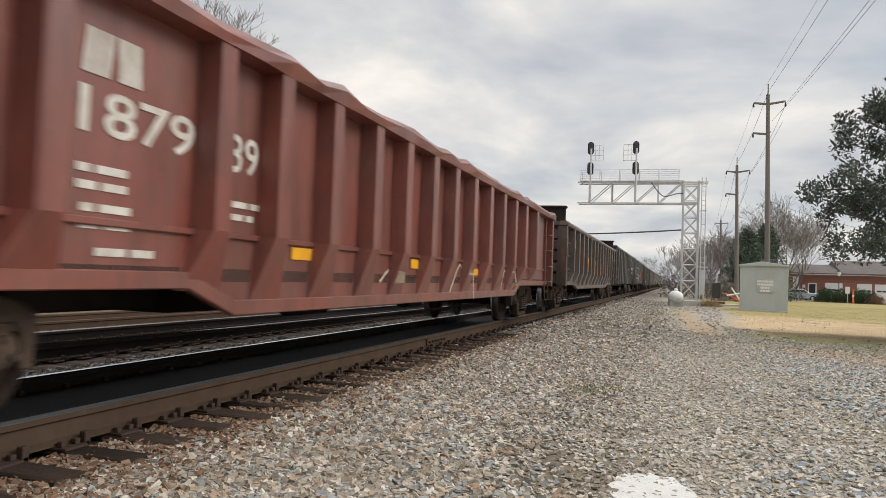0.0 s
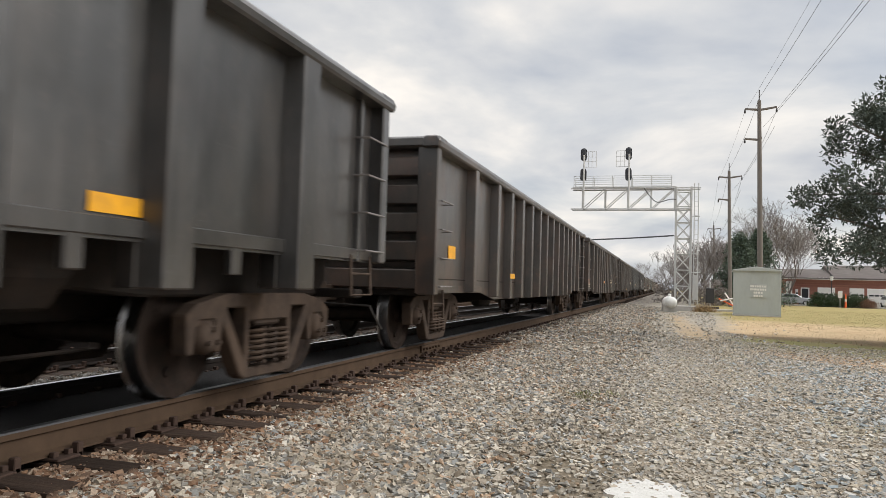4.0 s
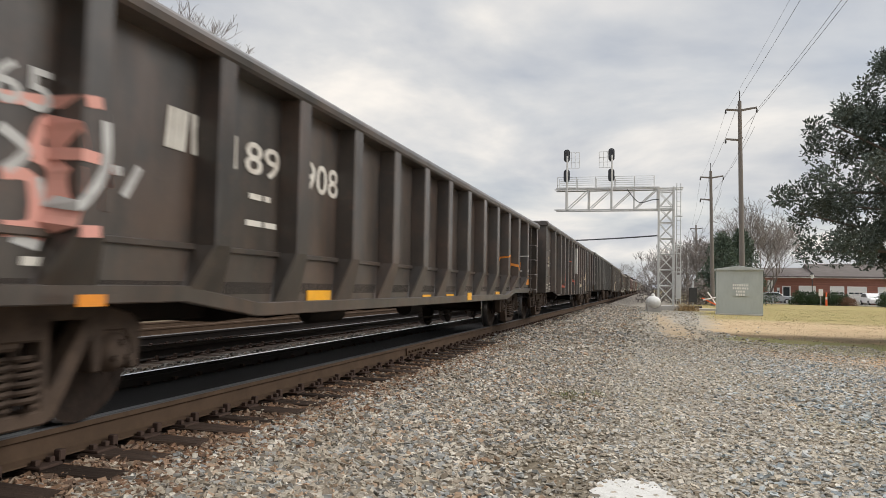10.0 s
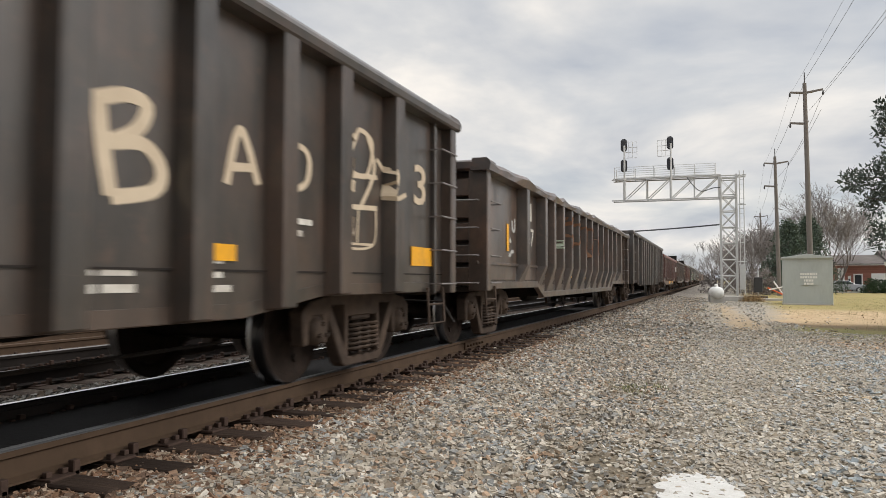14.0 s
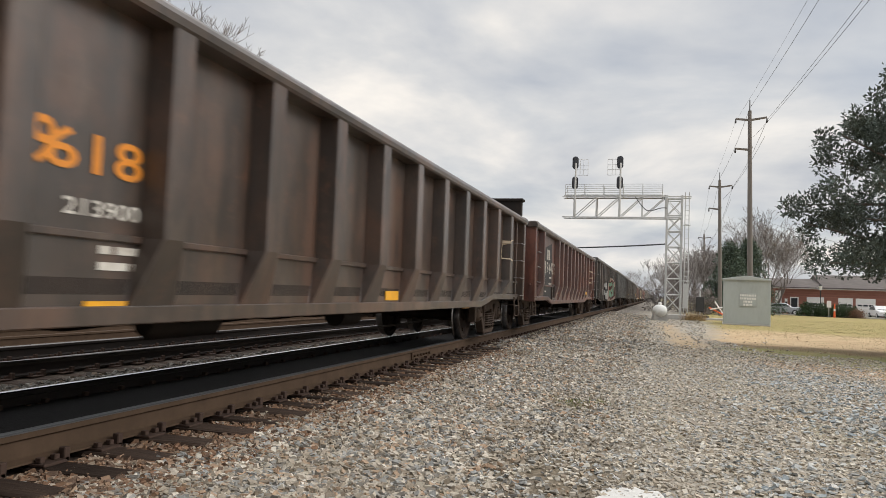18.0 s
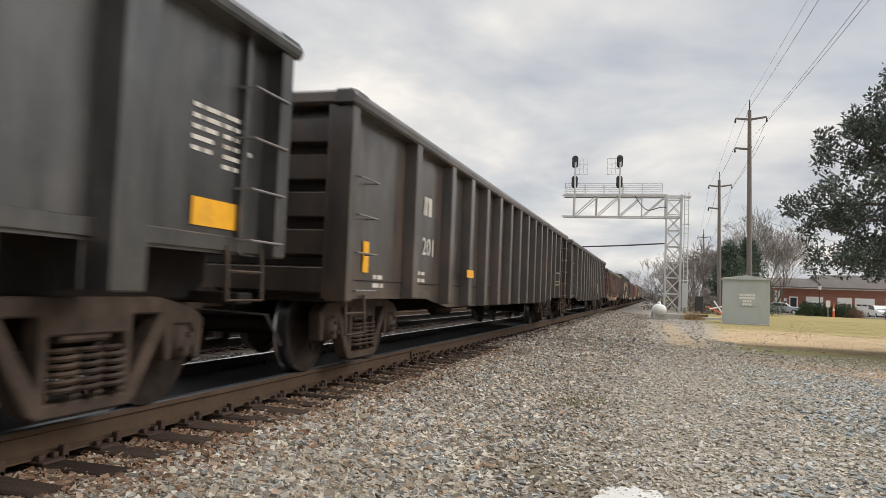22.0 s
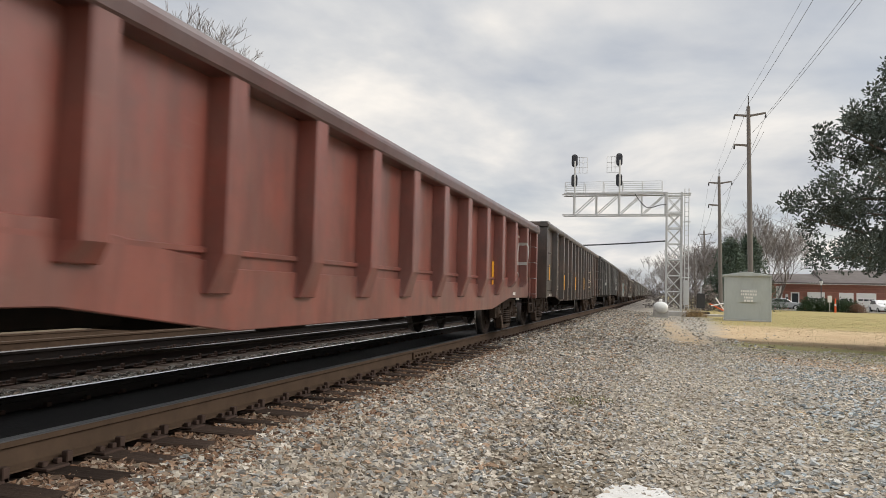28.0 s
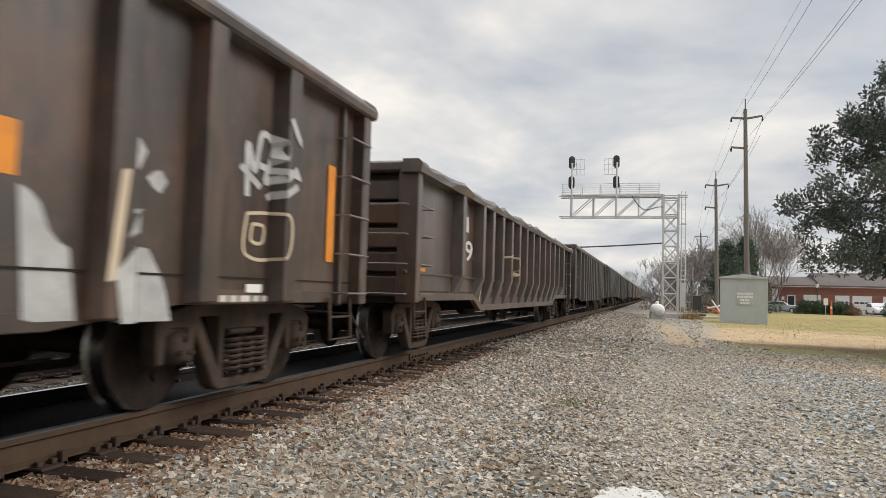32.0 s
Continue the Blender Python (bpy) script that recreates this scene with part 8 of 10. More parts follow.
data_bars(TRAIN_CARS[26], "slab", -5.69, 1.34, 1, 0.4)
data_bars(TRAIN_CARS[26], "slab", -5.68, 1.18, 2, 0.3)
data_bars(TRAIN_CARS[26], "slab", -5.12, 1.19, 2, 0.25)
data_bars(TRAIN_CARS[26], "slab", -6.36, 0.9, 1, 0.4)
data_bars(TRAIN_CARS[26], "slab", -5.71, 0.9, 1, 0.6)
paint_strokes(TRAIN_CARS[26], "slab", [(0.035, (0.44, 2.94), (0.42, 1.98), (0.37, 1.04))], M_PALE, label="runny white line")
paint_strokes(TRAIN_CARS[26], "slab", [(0.05, (-3.33, 1.19), (-3.3, 1.74), (-3.12, 1.89), (-2.97, 1.71), (-3.15, 1.32))], M_CREAM, label="")
paint_strokes(TRAIN_CARS[26], "slab", [(0.05, (0.38, 2.6), (0.37, 1.83), (0.36, 1.04))], M_PALE, label="runny white line")
paint_strokes(TRAIN_CARS[26], "slab", [(0.03, (-0.34, 1.44), (-0.38, 1.65), (-0.25, 1.75), (-0.13, 1.7), (-0.13, 1.43), (-0.34, 1.4)), (0.03, (-0.22, 1.95), (-0.14, 1.85), (-0.23, 1.76)), (0.03, (5.35, 1.6), (5.83, 1.61), (5.77, 1.25), (5.3, 1.25), (5.35, 1.6)), (0.03, (3.4, 1.76), (3.55, 2.06), (3.57, 1.71), (3.31, 1.47), (3.67, 1.57), (3.3, 0.99), (3.61, 1.21))], M_CREAM, label="faint chalk drawing")
data_bars(TRAIN_CARS[26], "slab", -1.35, 0.9, 1, 0.4)
paint_strokes(TRAIN_CARS[27], "tub", [(0.04, (-4.02, 2.28), (-3.94, 2.43), (-3.77, 2.39), (-3.73, 2.29), (-3.49, 2.25)), (0.04, (-3.92, 2.01), (-3.75, 2.07), (-3.65, 1.97), (-3.72, 1.6), (-3.92, 1.55), (-3.99, 1.93), (-3.92, 2.01)), (0.04, (-3.9, 1.8), (-3.68, 1.79)), (0.04, (-3.49, 2.22), (-3.52, 1.84), (-3.57, 1.46))], M_PALE, label="white sprayed cup drawing")
paint_strokes(TRAIN_CARS[27], "tub", [(0.06, (5.66, 1.98), (5.58, 1.83), (5.56, 1.63), (5.64, 1.47), (5.77, 1.47), (5.88, 1.61), (5.87, 1.79), (5.77, 1.88), (5.66, 1.97), (5.61, 2.07), (5.72, 2.14), (5.82, 2.1), (5.84, 1.95)), (0.06, (5.66, 1.97), (5.63, 1.58)), (0.06, (5.66, 1.97), (5.79, 1.56)), (0.06, (5.52, 1.7), (5.7, 1.69), (6.15, 1.55))], M_PALE, label="white sprayed wheel symbol")
paint_strokes(TRAIN_CARS[27], "tub", [(0.06, (5.46, 1.84), (5.64, 1.92)), (0.06, (5.48, 1.5), (5.56, 1.5)), (0.06, (5.72, 1.39), (5.89, 1.46)), (0.06, (5.77, 1.36), (5.87, 1.41))], M_PALE, label="white sprayed wheel symbol")
paint_fill(TRAIN_CARS[28], "slab", [[(-5.42, 2.21), (-5.41, 2.5), (-4.63, 2.56), (-4.65, 2.22)]], M_CREAM, lift=0.004, label="repainted cream number panel", flat=True)
paint_fill(TRAIN_CARS[28], "slab", [[(-5.43, 1.67), (-5.42, 1.98), (-4.6, 1.98), (-4.62, 1.66)]], M_CREAM, lift=0.004, label="repainted cream number panel", flat=True)
mark_shapes(TRAIN_CARS[28], "slab", -5.27, 2.23, 0.53, 0.22, M_INK)
letters(TRAIN_CARS[28], "slab", "1002", -5.37, 1.74, 0.2, M_INK, "stencilled_number", width=0.75)
paint_strokes(TRAIN_CARS[28], "slab", [(0.06, (-6.02, 2.45), (-5.97, 2.05), (-5.97, 1.45))], M_ORANGE, label="orange upright strip")
paint_strokes(TRAIN_CARS[28], "slab", [(0.04, (-7.01, 0.98), (-7.09, 1.31), (-6.83, 1.48), (-6.39, 1.42), (-6.29, 1.11), (-6.6, 0.92), (-6.89, 0.92), (-7.02, 1.09)), (0.04, (-6.83, 1.48), (-6.67, 1.82)), (0.04, (-6.39, 1.42), (-6.55, 1.78)), (0.04, (-5.36, 0.92), (-5.32, 1.42), (-5.06, 1.14), (-4.96, 1.45))], M_CREAM, label="cream bubble graffiti")
paint_strokes(TRAIN_CARS[28], "slab", [(0.04, (-3.99, 1.34), (-3.93, 1.93)), (0.04, (-3.08, 1.2), (-3.05, 1.84))], M_CREAM, label="cream bubble graffiti")
paint_fill(TRAIN_CARS[28], "slab", [[(-2.28, 0.73), (-2.23, 2.12), (-1.89, 2.1), (-1.87, 0.72)]], M_PALE, lift=0.005, label="")
paint_fill(TRAIN_CARS[28], "slab", [[(-1.21, 0.77), (-1.13, 2.12), (-0.84, 2.1), (-0.81, 0.76)]], M_PALE, lift=0.005, label="")
paint_fill(TRAIN_CARS[28], "slab", [[(-1.79, 0.84), (-1.87, 1.76), (-1.8, 1.78), (-1.72, 1.78), (-1.71, 1.92), (-1.61, 2.05), (-1.32, 2.15), (-1.2, 1.96), (-1.15, 1.54), (-1.27, 1.33), (-1.17, 1.8), (-0.99, 2.0), (-0.76, 1.99), (-0.68, 1.62), (-0.77, 1.35), (-0.52, 1.11), (-0.39, 1.35), (-0.12, 1.46), (0.11, 1.31), (0.15, 0.79), (-1.22, 0.77)]], M_PALE, lift=0.005, label="pale grey graffiti blocks")
paint_strokes(TRAIN_CARS[28], "slab", [(0.03, (-1.85, 1.5), (-1.72, 1.44), (-1.64, 1.23), (-1.6, 0.83)), (0.03, (-1.6, 2.02), (-1.32, 2.15), (-1.18, 1.9), (-1.21, 1.46), (-1.33, 1.32)), (0.03, (-1.32, 1.16), (-1.21, 1.01), (-1.15, 0.79)), (0.03, (-0.81, 1.33), (-0.67, 1.17), (-0.49, 1.09))], M_INK, label="black outline")
paint_strokes(TRAIN_CARS[28], "slab", [(0.03, (-0.39, 1.39), (-0.09, 1.46), (0.08, 1.26))], M_INK, label="black outline")
paint_strokes(TRAIN_CARS[28], "slab", [(0.05, (0.64, 1.4), (0.63, 1.89), (0.75, 1.96), (0.87, 1.57), (0.92, 1.94), (1.11, 1.98), (1.18, 1.61)), (0.05, (0.68, 1.31), (0.89, 1.27), (1.18, 1.08), (1.11, 1.34), (0.89, 1.3))], M_CREAM, label="brown and cream tag")
plates(TRAIN_CARS[28], "slab", [(-0.97, 1.51, 0.25, 0.48), (1.77, 1.55, 0.27, 0.48), (3.66, 1.67, 0.23, 0.28)], M_ORANGE, label="faded orange strip")
paint_fill(TRAIN_CARS[28], "slab", [[(4.37, 0.76), (4.36, 1.07), (4.51, 1.25), (4.73, 1.24), (4.87, 1.02), (4.94, 0.75)]], M_PALE, lift=0.005, label="white sprayed blobs")
paint_fill(TRAIN_CARS[28], "slab", [[(4.51, 1.74), (4.51, 1.91), (4.62, 1.97), (4.69, 1.88), (4.62, 1.73)]], M_PALE, lift=0.005, label="white sprayed blobs")
paint_fill(TRAIN_CARS[28], "slab", [[(4.69, 1.71), (4.79, 1.8), (4.86, 1.71), (4.79, 1.6)]], M_PALE, lift=0.005, label="white sprayed blobs")
paint_fill(TRAIN_CARS[28], "slab", [[(4.43, 1.28), (4.51, 1.46), (4.68, 1.5), (4.56, 1.36)]], M_PALE, lift=0.005, label="white sprayed blobs")
paint_fill(TRAIN_CARS[28], "slab", [[(3.97, 0.78), (3.91, 1.52), (4.01, 1.48), (4.1, 1.25), (4.22, 1.19), (4.26, 0.78)]], M_PALE, lift=0.005, label="white sprayed blobs")
paint_fill(TRAIN_CARS[28], "slab", [[(4.3, 1.01), (4.32, 1.67), (4.43, 1.71), (4.42, 1.04)]], M_CREAM, lift=0.005, label="")
paint_strokes(TRAIN_CARS[28], "slab", [(0.06, (5.65, 1.75), (5.64, 2.19), (5.73, 1.98), (5.81, 2.31), (5.96, 2.23), (5.87, 1.91), (6.09, 2.06)), (0.06, (5.79, 2.04), (6.22, 1.98)), (0.06, (5.98, 2.49), (6.11, 2.32), (6.24, 2.25)), (0.06, (5.56, 1.99), (5.81, 1.85))], M_PALE, label="white scribbled tag")
paint_strokes(TRAIN_CARS[28], "slab", [(0.06, (5.89, 1.77), (6.1, 1.91))], M_PALE, label="white scribbled tag")
paint_strokes(TRAIN_CARS[28], "slab", [(0.03, (5.66, 1.61), (6.01, 1.62), (5.99, 1.27), (5.65, 1.28), (5.66, 1.61)), (0.03, (5.73, 1.53), (5.87, 1.52), (5.85, 1.38), (5.72, 1.39), (5.73, 1.53))], M_CREAM, label="")
plates(TRAIN_CARS[28], "slab", [(6.9, 1.78, 0.22, 1.0)], M_ORANGE, label="upright orange strip")
data_bars(TRAIN_CARS[28], "slab", 5.39, 0.88, 1, 0.6)
plates(TRAIN_CARS[28], "slab", [(5.77, 0.99, 0.19, 0.07)], M_TRIMWHITE, label="small white plate")
letters(TRAIN_CARS[29], "knee", "952", -4.96, 1.58, 0.36, M_WHITE, "stencilled_number", width=1.4)
mark_shapes(TRAIN_CARS[29], "knee", -5.16, 2.09, 0.41, 0.28, M_WHITE)
plates(TRAIN_CARS[29], "knee", [(-6.99, 1.29, 0.41, 0.11), (-7.22, 1.18, 0.16, 0.11)], M_ORANGE, label="yellow reflective strip")
paint_strokes(TRAIN_CARS[29], "knee", [(0.04, (-2.43, 1.25), (-2.23, 1.82), (-1.44, 1.81), (-1.65, 1.0)), (0.04, (-4.06, 0.77), (-3.9, 1.1))], M_CREAM, label="")



CAR_MESHES = set()
for car in TRAIN_CARS:
    resize([p for p in car.children if not p.name.startswith("truck")], CAR_SIZE, CAR_MESHES)
FIXED = set(scene.objects)      # ground, tracks and train stand at their true size already


# ---- cantilever signal bridge ----
def signal_bridge():
    t = thing("signal_bridge", (1.07, 42.0, 0), "galvanised cantilever signal bridge over the tracks", "signal bridge")
    w, d = 0.49, 0.45
    legs = [(-w, -d), (w, -d), (w, d), (-w, d)]
    top = 8.72
    for x, y in legs:
        part("mast_leg", Geo().box(x - 0.065, x + 0.065, y - 0.065, y + 0.065, 0.35, top), M_GALV, t, bevel=0.01)
    n = 7
    zs = [0.6 + (top - 0.9) * i / n for i in range(n + 1)]
    for z0, z1 in zip(zs, zs[1:]):
        for (a, b), (c, e) in zip(legs, legs[1:] + legs[:1]):
            part("mast_brace", Geo().tube([(a, b, z0), (c, e, z1)], 0.028, 4), M_GALV, t)
            part("mast_brace", Geo().tube([(c, e, z0), (a, b, z1)], 0.028, 4), M_GALV, t)
            part("mast_strut", Geo().tube([(a, b, z1), (c, e, z1)], 0.04, 4), M_GALV, t)
    part("mast_base", Geo().box(-0.9, 0.9, -0.8, 0.8, -0.1, 0.35), M_CONCRETE, t, "concrete footing", bevel=0.03)
    # the arm
    x0, x1, zb, zt = -7.3, -0.5, 7.13, 8.62
    for y in (-d, d):
        part("arm_chord", Geo().box(x0 - 0.3, 0.5, y - 0.05, y + 0.05, zb - 0.04, zb + 0.04), M_GALV, t, bevel=0.01)
        part("arm_chord", Geo().box(x0 - 0.3, 1.1, y - 0.05, y + 0.05, zt - 0.04, zt + 0.04), M_GALV, t, bevel=0.01)
        k = 4
        xs = [x0 + 0.5 + (x1 - x0 - 0.6) * i / k for i in range(k + 1)]
        for a, b in zip(xs, xs[1:]):
            part("arm_brace", Geo().tube([(a, y, zb), (b, y, zt)], 0.032, 4), M_GALV, t)
        for a in xs:
            part("arm_post", Geo().box(a - 0.035, a + 0.035, y - 0.035, y + 0.035, zb, zt), M_GALV, t)
    part("walkway", Geo().box(x0 - 0.2, -0.5, -d, d, zt + 0.07, zt + 0.12), M_GALV, t, "open steel walkway")
    for y in (-d - 0.02, d + 0.02):
        for z in (zt + 0.3, zt + 0.6, zt + 0.9):
            part("hand_rail", Geo().tube([(x0 - 0.1, y, z), (-0.8, y, z)], 0.018, 6), M_GALV, t)
        for i in range(6):
            x = x0 - 0.1 + 6.6 * i / 5
            part("rail_post", Geo().tube([(x, y, zt), (x, y, zt + 0.9)], 0.025, 6), M_GALV, t)
    # ladder with hoops
    for x in (0.68, 0.94):
        part("ladder_stile", Geo().tube([(x, -0.6, 0.5), (x, -0.6, top + 0.2)], 0.03, 6), M_GALV, t)
    for i in range(25):
        put("ladder_rung", shared("bridge_rung", lambda: Geo().tube([(0.68, 0, 0), (0.94, 0, 0)], 0.018, 5).mesh("ladder_rung")), M_GALV, t, at=(0, -0.6, 0.7 + 0.33 * i))
    part("ladder_guard", Geo().box(0.62, 0.98, -0.66, -0.62, 0.8, 2.5), M_GALV, t, "plain steel ladder guard", bevel=0.01)
    for z in (2.7, 4.6, 6.6, 8.5):
        part("ladder_bracket", Geo().tube([(0.5, -0.45, z), (1.05, -0.6, z)], 0.035, 4), M_GALV, t)
    # two signal masts with two heads each
    for x in (-6.72, -3.66):
        part("signal_mast", Geo().tube([(x + 0.05, -0.98, zb), (x + 0.05, -0.98, zt + 2.35)], 0.06, 10), M_GALV, t)
        for z in (zt + 0.95, zt + 2.42):
            head = part("signal_head", Geo().prism([(x + 0.215 * math.cos(a), z + 0.215 * math.sin(a) + (0.25 if math.sin(a) > 0 else -0.25)) for a in [2 * math.pi * (i + 0.5) / 24 for i in range(24)]], -0.82, -0.78, 1), M_SIGBLACK, t, "black oval signal background")
            g = Geo()
            for dz in (0.26, 0.0, -0.26):
                g.lathe([(0.0, 0.10), (0.28, 0.12), (0.28, 0.105), (0.02, 0.09), (0.02, 0.0)], (x, -0.78, z + dz), 1, 14)
            part("lens_hood", g, M_SIGBLACK, head)
            part("signal_case", Geo().box(x - 0.13, x + 0.13, -0.90, -0.82, z - 0.36, z + 0.36), M_SIGBLACK, head, bevel=0.02)
        s = 1 if x < -5 else -1
        for a in (0.3, 0.55, 0.85):
            part("cage_upright", Geo().tube([(x + s * a, -0.5, zt + 1.55), (x + s * a, -0.5, zt + 2.7)], 0.018, 5), M_GALV, t)
        for z in (zt + 1.55, zt + 1.95, zt + 2.3, zt + 2.7):
            part("cage_bar", Geo().tube([(x, -0.6, z), (x + s * 0.85, -0.5, z)], 0.018, 5), M_GALV, t)
    part("feed_cable", Geo().tube([Vector(p) for p in smooth3([(-2.6, -0.5, 8.6), (-2.2, -0.5, 8.0), (-1.7, -0.5, 7.6), (-0.9, -0.5, 7.8), (-0.5, -0.5, 7.8)])], 0.03, 5), M_DARK, t)
    return t


def smooth3(pts, n=8):
    p = [Vector(q) for q in pts]
    out = []
    for i in range(len(p) - 1):
        a, b, c, d = p[max(i - 1, 0)], p[i], p[i + 1], p[min(i + 2, len(p) - 1)]
        for k in range(n):
            t = k / n
            out.append(0.5 * ((2 * b) + (c - a) * t + (2 * a - 5 * b + 4 * c - d) * t * t + (3 * b - a - 3 * c + d) * t ** 3))
    return out + [p[-1]]


signal_bridge()


# ---- tank, cabinet, poles ----
def white_tank():
    t = thing("gas_tank", pose(0.22, 38.9, -0.02, 0, 0, 8) @ Matrix.Scale(0.86, 4), "small white horizontal gas tank on pale cradles", "tank")
    part("tank_shell", Geo().lathe([(-1.0, 0.0), (-0.97, 0.2), (-0.85, 0.36), (-0.68, 0.44), (-0.5, 0.45), (0.5, 0.45), (0.68, 0.44), (0.85, 0.38), (0.97, 0.2), (1.0, 0.0)], (0, 0, 0.76), 1, 24), M_TANKWHITE, t, smooth=60)
    part("valve_dome", Geo().lathe([(0.0, 0.0), (0.0, 0.13), (0.16, 0.13), (0.22, 0.06), (0.22, 0.0)], (0, 0, 1.19), 2, 14), M_TANKWHITE, t, smooth=50)
    for y in (-0.5, 0.5):
        part("cradle", Geo().prism([(-0.48, 0.0), (0.48, 0.0), (0.46, 0.62), (0.3, 0.46), (0.0, 0.36), (-0.3, 0.46), (-0.46, 0.62)], y - 0.12, y + 0.12, 1), M_CONCRETE, t, "pale concrete cradle", bevel=0.01)


def cabinet():
    cx, cy = 5.18, 38.8
    t = thing("signal_cabinet", pose(cx, cy, 0, 0, 0, -4), "grey sheet-metal equipment cabinet with a low peaked roof", "equipment cabinet")
    w, d, h = 1.25, 1.1, 2.78
    part("cabinet_body", Geo().box(-w, w, -d, d, 0.08, h), M_GREYPAINT, t, bevel=0.02)
    part("cabinet_base", Geo().box(-w - 0.05, w + 0.05, -d - 0.05, d + 0.05, -0.1, 0.08), M_CONCRETE, t, bevel=0.02)
    part("cabinet_roof", Geo().prism([(-w - 0.1, h - 0.06), (w + 0.1, h - 0.06), (w + 0.1, h + 0.02), (0, h + 0.22), (-w - 0.1, h + 0.02)], -d - 0.1, d + 0.1, 1), M_GREYPAINT, t, bevel=0.015)
    for x in (-w, w):
        part("corner_trim", Geo().box(x - 0.05, x + 0.05, -d - 0.025, -d + 0.05, 0.08, h - 0.05), M_GREYPAINT, t, bevel=0.008)
    sign = part("notice", Geo().box(-0.38, 0.52, -d - 0.045, -d - 0.035, 1.15, 1.95), M_GREYPAINT, t, "faded pale notice with unreadable lines")
    r = random.Random(3)
    for i in range(4):
        z = 1.82 - 0.19 * i
        a, e = (-0.36, 0.5) if i < 2 else (-0.18, 0.36)
        x = a
        while x < e - 0.05:
            wd = r.uniform(0.06, 0.13)
            part("notice_word", Geo().box(x, min(x + wd, e), -d - 0.05, -d - 0.044, z - 0.07, z + 0.05), M_TRIMWHITE, sign)
            x += wd + 0.03


def utility_pole(x, y, h, arms, name="utility_pole"):
    t = thing(name, (x, y, 0), "weathered wooden utility pole with crossarms and wires", "utility pole", "utility poles along the lane")
    part("pole_shaft", Geo().tube([(0.16, 0, -0.2), (0.05, 0, h * 0.5), (-0.05, 0, h)], [0.19, 0.16, 0.12], 12), M_POLE, t, smooth=60)
    part("top_spike", Geo().tube([(-0.05, 0, h), (-0.05, 0, h + 0.75)], 0.035, 6), M_DARK, t)
    for z, a, b in arms:
        part("crossarm", Geo().prism([(a, z + 0.0), (0, z - 0.12), (b, z + 0.06), (b, z + 0.18), (0, z + 0.03), (a, z + 0.12)], -0.06, 0.06, 1), M_POLE, t, bevel=0.01)
        for e in (a, b):
            if abs(e) > 0.3:
                part("insulator", Geo().lathe([(-0.3, 0.0), (-0.3, 0.05), (-0.2, 0.07), (-0.1, 0.05), (0.0, 0.03), (0.0, 0.0)], (e, 0, z + 0.05), 2, 8), M_DARK, t)
    return t


white_tank()
cabinet()
POLES = [(5.95, 43.6, 14.95), (5.45, 58.0, 12.9), (7.4, 103.0, 12.6), (8.6, 150.0, 12.6)]
for i, (x, y, h) in enumerate(POLES):
    utility_pole(x, y, h, [(h - 0.62, -0.95, 1.05), (h - 2.75, -0.95, 0.15)])


def wire(a, b, sag, name="overhead_wire", r=0.011):
    pts = [(a[0] + (b[0] - a[0]) * k / 20, a[1] + (b[1] - a[1]) * k / 20, a[2] + (b[2] - a[2]) * k / 20 - sag * 4 * (k / 20) * (1 - k / 20)) for k in range(21)]
    tagged(part(name, Geo().tube(pts, r, 4), M_WIRE, None), "dark overhead wire between poles", "wire", "overhead wires")


P0 = (7.0, -14.0, 14.95)
for (x0, y0, h0), (x1, y1, h1), sag in zip([P0] + POLES, POLES, (0.9, 0.4, 1.0, 1.0)):
    wire((x0 - 0.05, y0, h0 + 0.2), (x1 - 0.05, y1, h1 + 0.2), sag)
    wire((x0 + 1.05, y0, h0 - 0.7), (x1 + 1.05, y1, h1 - 0.7), sag)
    wire((x0 - 0.95, y0, h0 - 0.7), (x1 - 0.95, y1, h1 - 0.7), sag, r=0.006)
    wire((x0 + 0.9, y0, h0 - 1.9), (x1 + 0.2, y1, h1 - 1.9), sag)
wire((5.95, 43.6, 7.5), (16, 50, 5.5), 0.3, "service_wire", 0.01)
wire((5.95, 43.6, 7.5), (0.0, 80, 3.0), 0.3, "guy_wire", 0.01)
wire((0.5, 42.0, 5.3), (-30, 44, 6.6), 0.8, "overhead_cable", 0.05)


